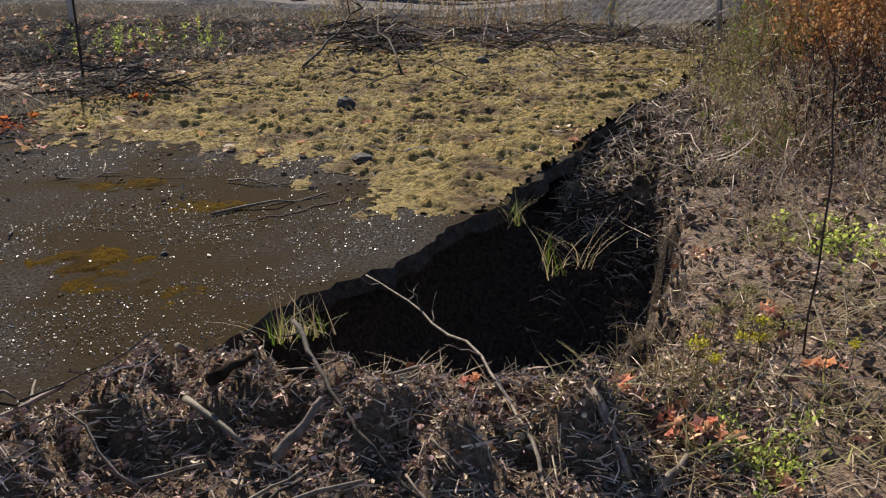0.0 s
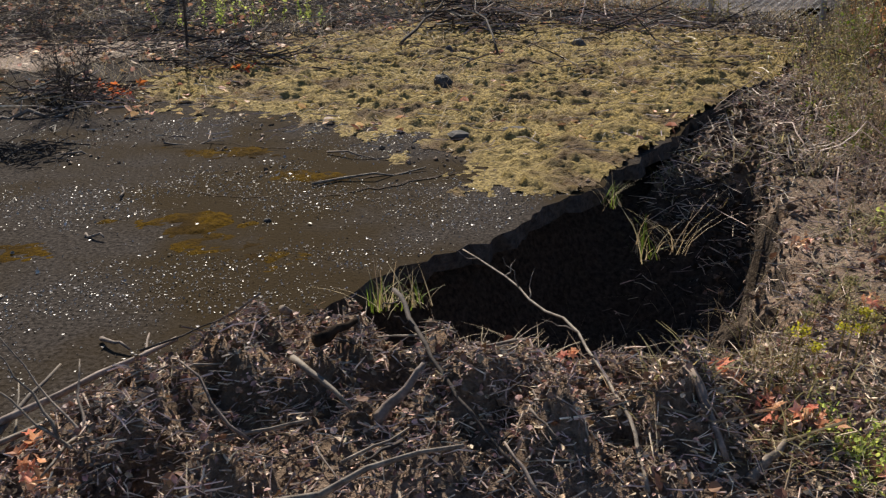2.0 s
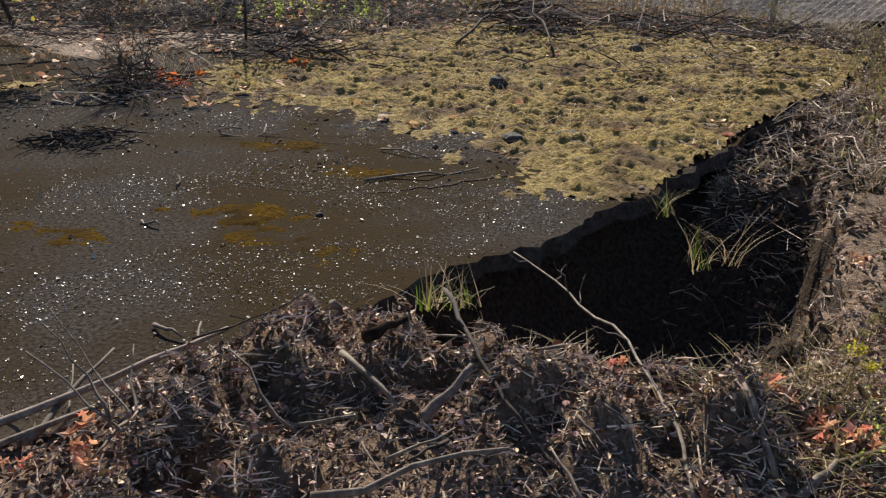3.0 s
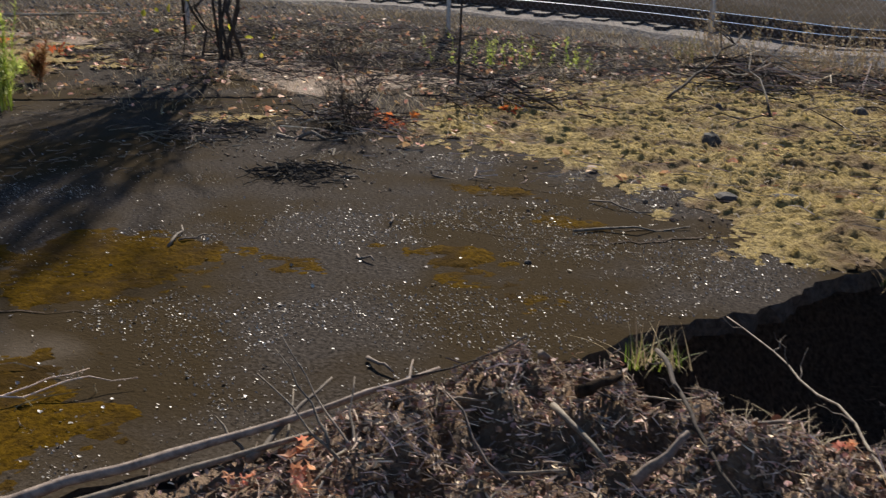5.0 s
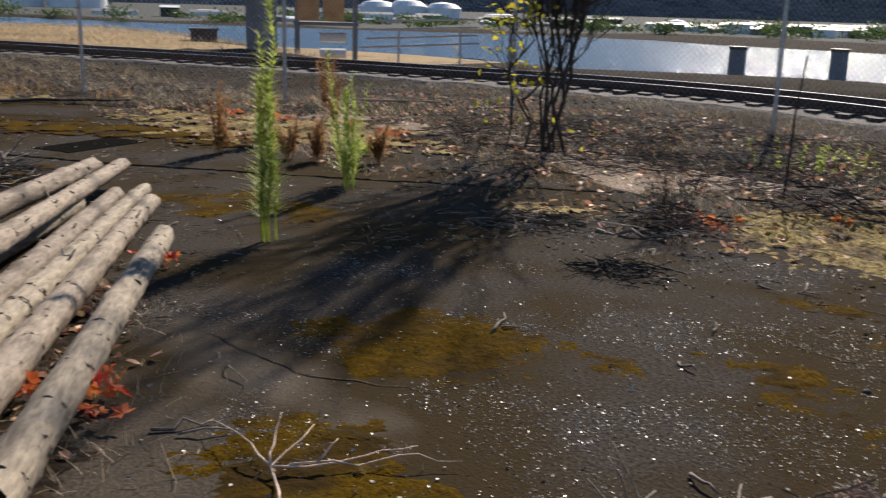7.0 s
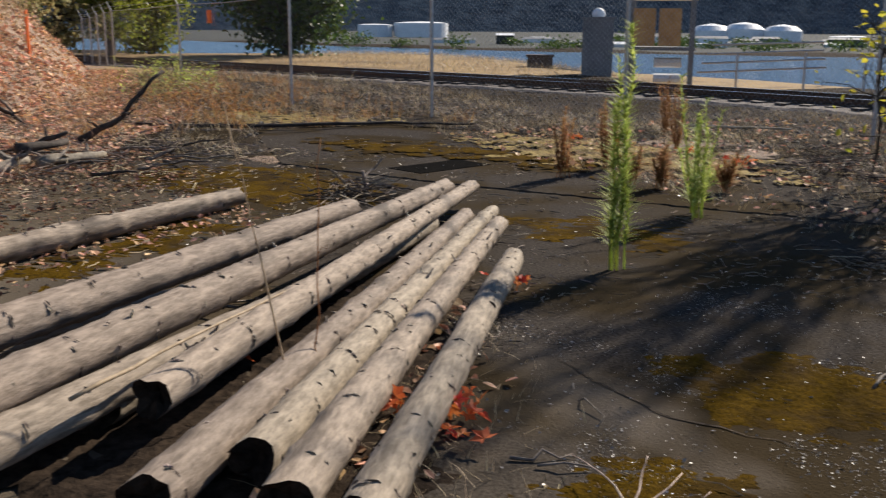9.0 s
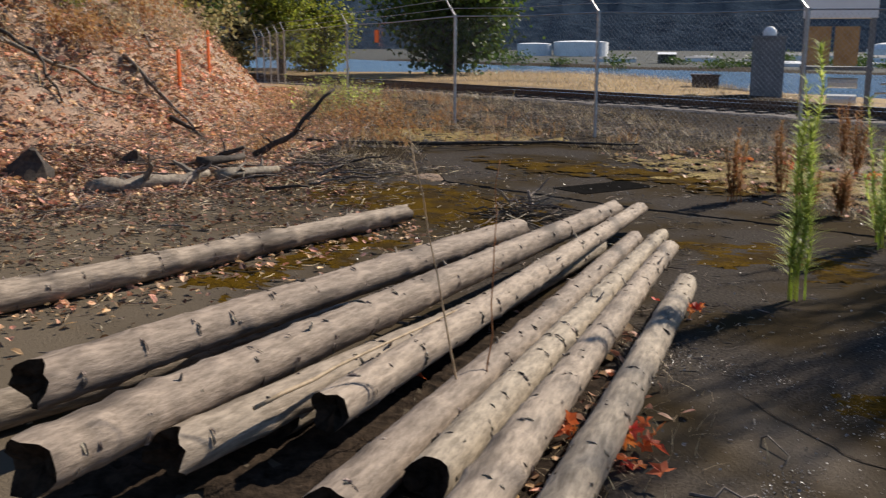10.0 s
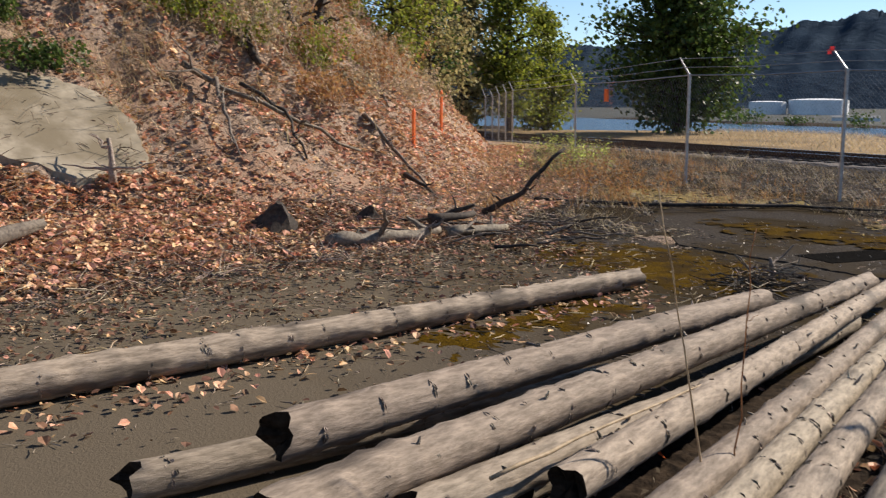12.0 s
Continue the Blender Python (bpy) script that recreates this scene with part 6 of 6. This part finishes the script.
twigs("twig_litter", 3000, (-26, -12), (-1, 9), yard, (0.1, 0.5), (0.002, 0.006), M_oldtwig, "grey twigs on the dirt yard", 919, rise=0.12)
clods("dark_clod", 3500, (-34, -10), (0, 14), lambda x, y: (on_hill(x, y) < 0.2) * (np.minimum(poly_dist(x, y, SLAB), poly_dist(x, y, SLAB_FAR)) > 0.0) * 0.5, (0.02, 0.07), M_ballast, "stones and clods on the dirt yard", 921)
twigs("twig_litter", 1600, (-13, -4.5), (0.5, 8.0), lambda x, y: (np.minimum(poly_dist(x, y, SLAB), poly_dist(x, y, SLAB_FAR)) < -0.03) * (0.08 + 0.92 * smooth(lumps(x, y, 1.2, 100), 0.0, 0.5)), (0.03, 0.2), (0.0015, 0.004), M_oldtwig, "straw and twigs scattered on dark paving", 922, rise=0.04)
stick("pale_pipe", [gp(-13.32, 9.63, 0.05), gp(-12.1, 10.76, 0.05)], 0.03, M_concrete, "pale pipe lying on the ground by the fence", category="pipe", seed=923, bend=0.002, sides=8, rough=0.02)
# no hole is cut: a black plate paints the pit's darkness
s = Soup()
box(s, -0.55, -0.28, -0.03, 0.55, 0.28, -0.006)
o = part("sump_cover", s, surface("black_plate", (0.006, 0.006, 0.006), (0.015, 0.014, 0.013), scale=20, bump=0.3, rough=1.0, spec=0.0))
o.location, o.rotation_euler = (-10.75, 4.25, 0.0), (0, 0, 1.9)
tagged(o, "flat black plate standing in for a dark open pit in the paving", "drain cover")
stick("black_hose", [gp(-16.4, 1.6, 0.05), gp(-15.3, 3.6, 0.06), gp(-15.2, 5.4, 0.06), gp(-14.5, 6.5, 0.05)], 0.035, M_darktwig, "thick black hose lying on the ground", category="hose", seed=920, bend=0.006, sides=8)
sheet("moss", [(-12.0, 1.2), (-11.6, 2.3), (-9.6, 3.3), (-8.6, 2.7), (-8.9, 1.6), (-10.6, 0.7)], 0.06, 0.014, M_darkmoss, "wet yellow-brown moss on paving", 70, 0.1, 0.3, fray=0.3)
sheet("moss", [(-9.2, 1.2), (-8.0, 1.4), (-6.6, -0.2), (-7.1, -0.6)], 0.06, 0.012, M_darkmoss, "wet brown moss on paving", 75, 0.1, 0.3, fray=0.3)
sheet("moss", [(-11.0, 5.3), (-8.0, 7.0), (-9.5, 8.2), (-13.0, 7.0), (-13.4, 5.8)], 0.045, 0.03, M_moss, "yellow-green moss along the fence", 80, 0.16, 0.6, fray=1.0)
sheet("moss", [(-5.2, 6.1), (-4.6, 6.5), (-5.4, 5.3), (-5.9, 5.6)], 0.05, 0.02, M_moss, "small patch of yellow moss", 85, 0.1, 0.2, fray=0.2)

sheet("moss", [(-19.5, 3.0), (-18.5, 4.6), (-15.8, 6.0), (-15.6, 5.2), (-16.0, 3.4), (-17.5, 2.4)], 0.06, 0.03, M_moss, "yellow-green moss on the dirt yard", 86, 0.2, 0.6, fray=1.0)
sheet("moss", [(-14.0, 3.6), (-12.6, 5.2), (-10.6, 6.2), (-9.4, 5.4), (-11.0, 4.9), (-12.4, 3.7)], 0.05, 0.016, M_darkmoss, "brown moss stain on the far slab", 87, 0.12, 0.4, fray=0.5)
sheet("moss", [(-8.2, 3.0), (-7.2, 4.2), (-6.2, 4.6), (-6.0, 4.0), (-7.0, 3.2)], 0.04, 0.012, M_darkmoss, "thin brown moss on dark paving", 88, 0.1, 0.4, fray=0.4)
# ---------------------------------------------------------------- trees beyond the fence


def leafy_tree(x, y, h, width, n, mat, leaf_size, seed, label, trunk=0.25, low=0.15, name="tree", z=None):
    """A trunk with limbs and a crown of leaf clumps with an uneven outline."""
    rng = np.random.RandomState(seed)
    o = np.array(at_ground(x, y)) if z is None else np.array((x, y, z))
    top = thing(name, o, label, "tree")
    s = Soup()
    line = wander(rng, (0, 0, -0.3), (rng.normal(0, 0.2), rng.normal(0, 0.2), h * 0.9), 0.02, 6)
    tube(s, line, np.linspace(trunk, trunk * 0.15, 7), 8)
    part("trunk", s, M_darktwig, top)
    limbs, lf = Soup(), Soup()
    per = max(20, n // 120)
    for k in range(120):
        f = rng.uniform(low, 1.0)
        i = min(int(f * 6), 5)
        b = line[i] + (line[i + 1] - line[i]) * (f * 6 - i)
        yaw = rng.uniform(0, 6.283)
        reach = width * 0.5 * math.sin(math.pi * min(1, (f - low) / (1 - low) * 0.8 + 0.18)) * rng.uniform(0.45, 1.08)
        e = b + np.array([math.cos(yaw) * reach, math.sin(yaw) * reach, reach * rng.uniform(0.0, 0.5)])
        br = wander(rng, b, e, 0.05, 3)
        tube(limbs, br, np.linspace(trunk * 0.25, trunk * 0.05, 4), 4, cap=False)
        cs = width * rng.uniform(0.05, 0.1)
        leaf_batch(lf, br[rng.randint(1, 4, per)] + rng.normal(0, 1, (per, 3)) * (cs, cs, cs * 0.7), leaf_size * rng.uniform(0.6, 1.3, per), rng, 0.9)
    tagged(part("branchwork", limbs, M_darktwig, top), kind="stuff")
    tagged(part("crown", lf, mat, top), kind="stuff")


leafy_tree(-52.0, 13.8, 9.6, 8.2, 16000, M_leaf, 0.24, 931, "large dark green broadleaf tree beyond the fence", trunk=0.35, low=0.08)
leafy_tree(-56.0, 5.4, 11.0, 4.6, 8000, M_lightleaf, 0.2, 932, "tall light green poplar behind the fence", low=0.08)
leafy_tree(-55.0, 2.7, 9.8, 4.2, 7000, M_olive, 0.2, 933, "brownish green tree behind the fence", low=0.08)
leafy_tree(-60.0, 8.0, 7.5, 5.0, 6000, M_lightleaf, 0.2, 934, "light green tree behind the fence", low=0.05)
leafy_tree(-51.0, 0.3, 8.5, 4.4, 6000, M_leaf, 0.19, 935, "dark green tree at the end of the bank", low=0.05)
leafy_tree(-31.0, -1.0, 4.6, 3.8, 4200, M_lightleaf, 0.13, 936, "yellow-green birch shrub on top of the bank", trunk=0.08, low=0.02)
leafy_tree(-28.0, -2.2, 4.4, 3.2, 3600, M_lightleaf, 0.12, 937, "yellow-green birch shrub on top of the bank", trunk=0.08, low=0.02)
leafy_tree(-36.0, 0.6, 5.0, 3.6, 2600, M_olive, 0.15, 938, "olive shrub on top of the bank", trunk=0.08, low=0.02)
leafy_tree(-20.6, -4.6, 5.0, 5.4, 4200, M_leaf, 0.13, 939, "dark overhanging tree at the top of the bank", trunk=0.16, low=0.32)
leafy_tree(-17.4, -6.6, 4.2, 4.2, 3000, M_lightleaf, 0.13, 940, "leafy tree leaning out over the bank", trunk=0.12, low=0.3)
leafy_tree(-24.0, -4.0, 5.0, 4.0, 2600, M_olive, 0.14, 941, "olive tree at the top of the bank", trunk=0.12, low=0.1)
straws("dry_meadow_grass", 9000, (-85, -28), (6, 50), lambda x, y: ((poly_dist(x, y, TRACK, closed=False) > 3) & (y > (x + 41) * -0.45 + 9)) * np.clip(40 / np.hypot(x, y), 0, 1), (0.15, 0.38), M_straw, "dry golden meadow grass beyond the track", 950, width=(0.015, 0.035))

for i, (x, y) in enumerate(((-14.2, -5.3), (-14.5, -6.1), (-14.0, -6.6))):
    shrub("dark_thicket", x, y, 0.5, 0.9, 40, 30, M_darktwig, M_leaf, 0.06, "dark thicket overhanging the concrete slab", 970 + i, lean=0.9, group="thicket")
rngc = np.random.RandomState(44)
for i in range(16):
    x = -16.5 - 8 * rngc.rand()
    d = rngc.uniform(2.0, 5.0)
    y = np.interp(-x, [13.6, 18, 25, 32, 42], [-1.9, 0.5, 2.5, 3.4, 3.2]) - d
    m, text = ((M_straw, "tall dry golden grass clump on the bank"), (M_lightleaf, "yellow-green leafy shrub on the bank"), (M_rust, "rust-brown shrub on the bank"), (M_straw, "tall dry golden grass clump on the bank"))[i % 4]
    shrub("bank_shrub", x, y, rngc.uniform(0.6, 1.3), 1.2, 36, 26, M_twig, m, 0.06, text, 980 + i, lean=0.5, group="bank shrubs")

# black sheet deepens the shadow on the ground between the logs
sheet("bark_litter", [(-3.2, 0.2), (-3.0, 0.75), (-4.6, 1.6), (-6.0, 2.4), (-7.0, 2.6), (-5.5, 0.8), (-4.6, -0.9), (-4.0, -1.0)], 0.05, 0.03, M_shadedwood, "black sheet painting the shade under the log pile", 99, 0.12, 0.2, category="litter", fray=0.15)

# ---------------------------------------------------------------- trackside gear


def polar(az, d):
    return -0.4 + math.sin(radians(az)) * d, -0.4 + math.cos(radians(az)) * d


def cabinet(az, d, w, h, label, mat, dome=False, base=None):
    x, y = polar(az, d)
    z = at_ground(x, y)[2] if base is None else base
    top = thing("signal_cabinet", (x, y, z), label, "cabinet")
    top.rotation_euler = (0, 0, -radians(az))
    s = Soup()
    box(s, -w / 2, -w / 2, -0.2, w / 2, w / 2, h)
    part("body", s, mat, top)
    s = Soup()
    box(s, -w * 0.56, -w * 0.56, h, w * 0.56, w * 0.56, h + 0.07)
    part("roof", s, mat, top)
    s = Soup()
    box(s, -w * 0.42, -w * 0.52, 0.1, w * 0.42, -w * 0.5, h * 0.93)
    part("door", s, mat, top)
    if dome:
        bm = bmesh.new()
        bmesh.ops.create_uvsphere(bm, u_segments=14, v_segments=8, radius=w * 0.22)
        d_ = part("dome", bm, M_white, top, smooth=True)
        d_.location = (0, 0, h + 0.15)


cabinet(-57.1, 34, 1.0, 1.75, "grey trackside cabinet with a pale dome on top", M_grey, dome=True, base=0.05)
cabinet(-60.3, 40, 1.0, 0.5, "low dark trackside box", M_rail, base=-0.1)


def tower():
    """A pale frame tower with ochre panels."""
    x, y = polar(-53.6, 46)
    top = thing("loading_tower", (x, y, -0.6), "pale industrial tower with ochre panels beyond the track", "tower")
    top.rotation_euler = (0, 0, radians(53.6))
    for u in (-1.3, 1.3):
        for v in (-0.6, 0.6):
            s = Soup()
            box(s, u - 0.1, v - 0.1, -1.0, u + 0.1, v + 0.1, 5.5)
            part("column", s, M_grey, top)
    for z0, z1, m, nm in ((3.3, 5.6, M_white, "upper_wall"), (1.15, 1.3, M_grey, "platform")):
        s = Soup()
        box(s, -1.45, -0.75, z0, 1.45, 0.75, z1)
        part(nm, s, m, top)
    for u in (-0.75, 0.35):
        s = Soup()
        box(s, u - 0.5, -0.85, 1.35, u + 0.45, -0.78, 2.95)
        part("panel", s, M_ochre, top)
    s = Soup()
    for k in range(4):
        tube(s, [(1.6 + 0.2 * k, 0, 0.2 + 0.4 * k), (7.0, 0.4 * k, 0.5 + 0.35 * k)], 0.05, 6)
    part("pipe", s, M_steel, top)
    s = Soup()
    for v in (0.2, 0.9):
        tube(s, [(-0.3, 0.2, v - 0.3), (0.9, 0.2, v - 0.3)], 0.22, 8)
    part("valve", s, M_white, top)


tower()
for az in (-49.5, -46.0, -43.0):
    x, y = polar(az, 44)
    z = at_ground(x, y)[2]
    s = Soup()
    top = thing("steel_post", (x, y, z), "grey steel post of a riverside fence", "post", "riverside posts")
    tube(s, [(0, 0, -0.2), (0, 0, 2.0)], 0.05, 6)
    part("shaft", s, M_steel, top)

# ---------------------------------------------------------------- river piles, far shore
for az, d, w in ((-30.8, 100, 1.7), (-25.6, 104, 1.8), (-21.4, 108, 1.8)):
    x, y = polar(az, d)
    top = thing("river_pile", (x, y, -5.4), "weathered mooring pile standing in the river", "pile", "mooring piles")
    s = Soup()
    tube(s, [(0, 0, -1.5), (0, 0, 2.4), (0, 0, 3.6)], [w * 0.5, w * 0.48, w * 0.47], 8)
    part("shaft", s, M_grey, top)
    s = Soup()
    tube(s, [(0, 0, 3.6), (0, 0, 3.9)], w * 0.53, 8)
    part("cap", s, M_rail, top)


def tank(az, d, width, h, base, dome=False, i=0):
    x, y = polar(az, d)
    top = thing("storage_tank", (x, y, base), "white cylindrical storage tank on the far shore", "tank", "storage tanks")
    s = Soup()
    tube(s, [(0, 0, -1), (0, 0, h)], width / 2, 28)
    part("shell", s, M_white, top, smooth=False)
    s = Soup()
    k = [(0, 0, h + 0.02), (0, 0, h + width * (0.12 if dome else 0.02)), (0, 0, h + width * (0.17 if dome else 0.03))]
    tube(s, k, [width * 0.5, width * 0.33, width * 0.04], 28)
    part("roof", s, M_white, top)


for i, (az, d, w, h, b, dm) in enumerate(((-69.7, 525, 18, 5.5, -4.0, False), (-67.1, 525, 28, 6.5, -4.0, False), (-51.0, 420, 16, 3.6, -3.5, True), (-49.3, 420, 16, 4.2, -3.5, True), (-47.3, 420, 15, 3.6, -3.5, True), (-44.0, 420, 14, 2.6, -4.5, False), (-39.1, 380, 11, 2.0, -5, False), (-34.3, 360, 8, 2.4, -5, True))):
    tank(az, d, w, h, b, dm, i)
rngf = np.random.RandomState(33)
for i in range(46):
    az = rngf.uniform(-66, -20)
    d = rngf.uniform(300, 420)
    x, y = polar(az, d)
    w, h = rngf.uniform(4, 16), rngf.uniform(1.2, 3.4)
    top = thing("warehouse", (x, y, -5.0), "low pale shed on the far shore", "building", "far sheds")
    top.rotation_euler = (0, 0, -radians(az))
    m = (M_white, M_grey, M_white, M_bank)[i % 4]
    s = Soup()
    box(s, -w / 2, -3, -0.5, w / 2, 3, h)
    part("wall", s, m, top)
    s = Soup()
    s.add([(-w / 2 - 0.2, -3.2, h), (w / 2 + 0.2, -3.2, h), (w / 2 + 0.2, 3.2, h), (-w / 2 - 0.2, 3.2, h), (-w / 2, 0, h + 0.7), (w / 2, 0, h + 0.7)], [(0, 1, 5, 4), (2, 3, 4, 5), (0, 4, 3), (1, 2, 5)])
    part("roof", s, M_grey if i % 3 else M_white, top)
for i in range(60):
    az, d = rngf.uniform(-80, -15), rngf.uniform(270, 330)
    x, y = polar(az, d)
    if poly_dist(np.array([x]), np.array([y]), RIVER)[0] < 6:
        continue
    shrub_h = rngf.uniform(2, 5)
    s = Soup()
    leaf_batch(s, rngf.normal(0, 1, (160, 3)) * (2.2, 2.2, shrub_h * 0.25) + (0, 0, shrub_h * 0.4), 0.75, rngf, 0.9)
    o = part("far_bush", s, M_leaf)
    o.location = at_ground(x, y)
    tagged(o, "dark green bush on the far shore", "bush", "far bushes")
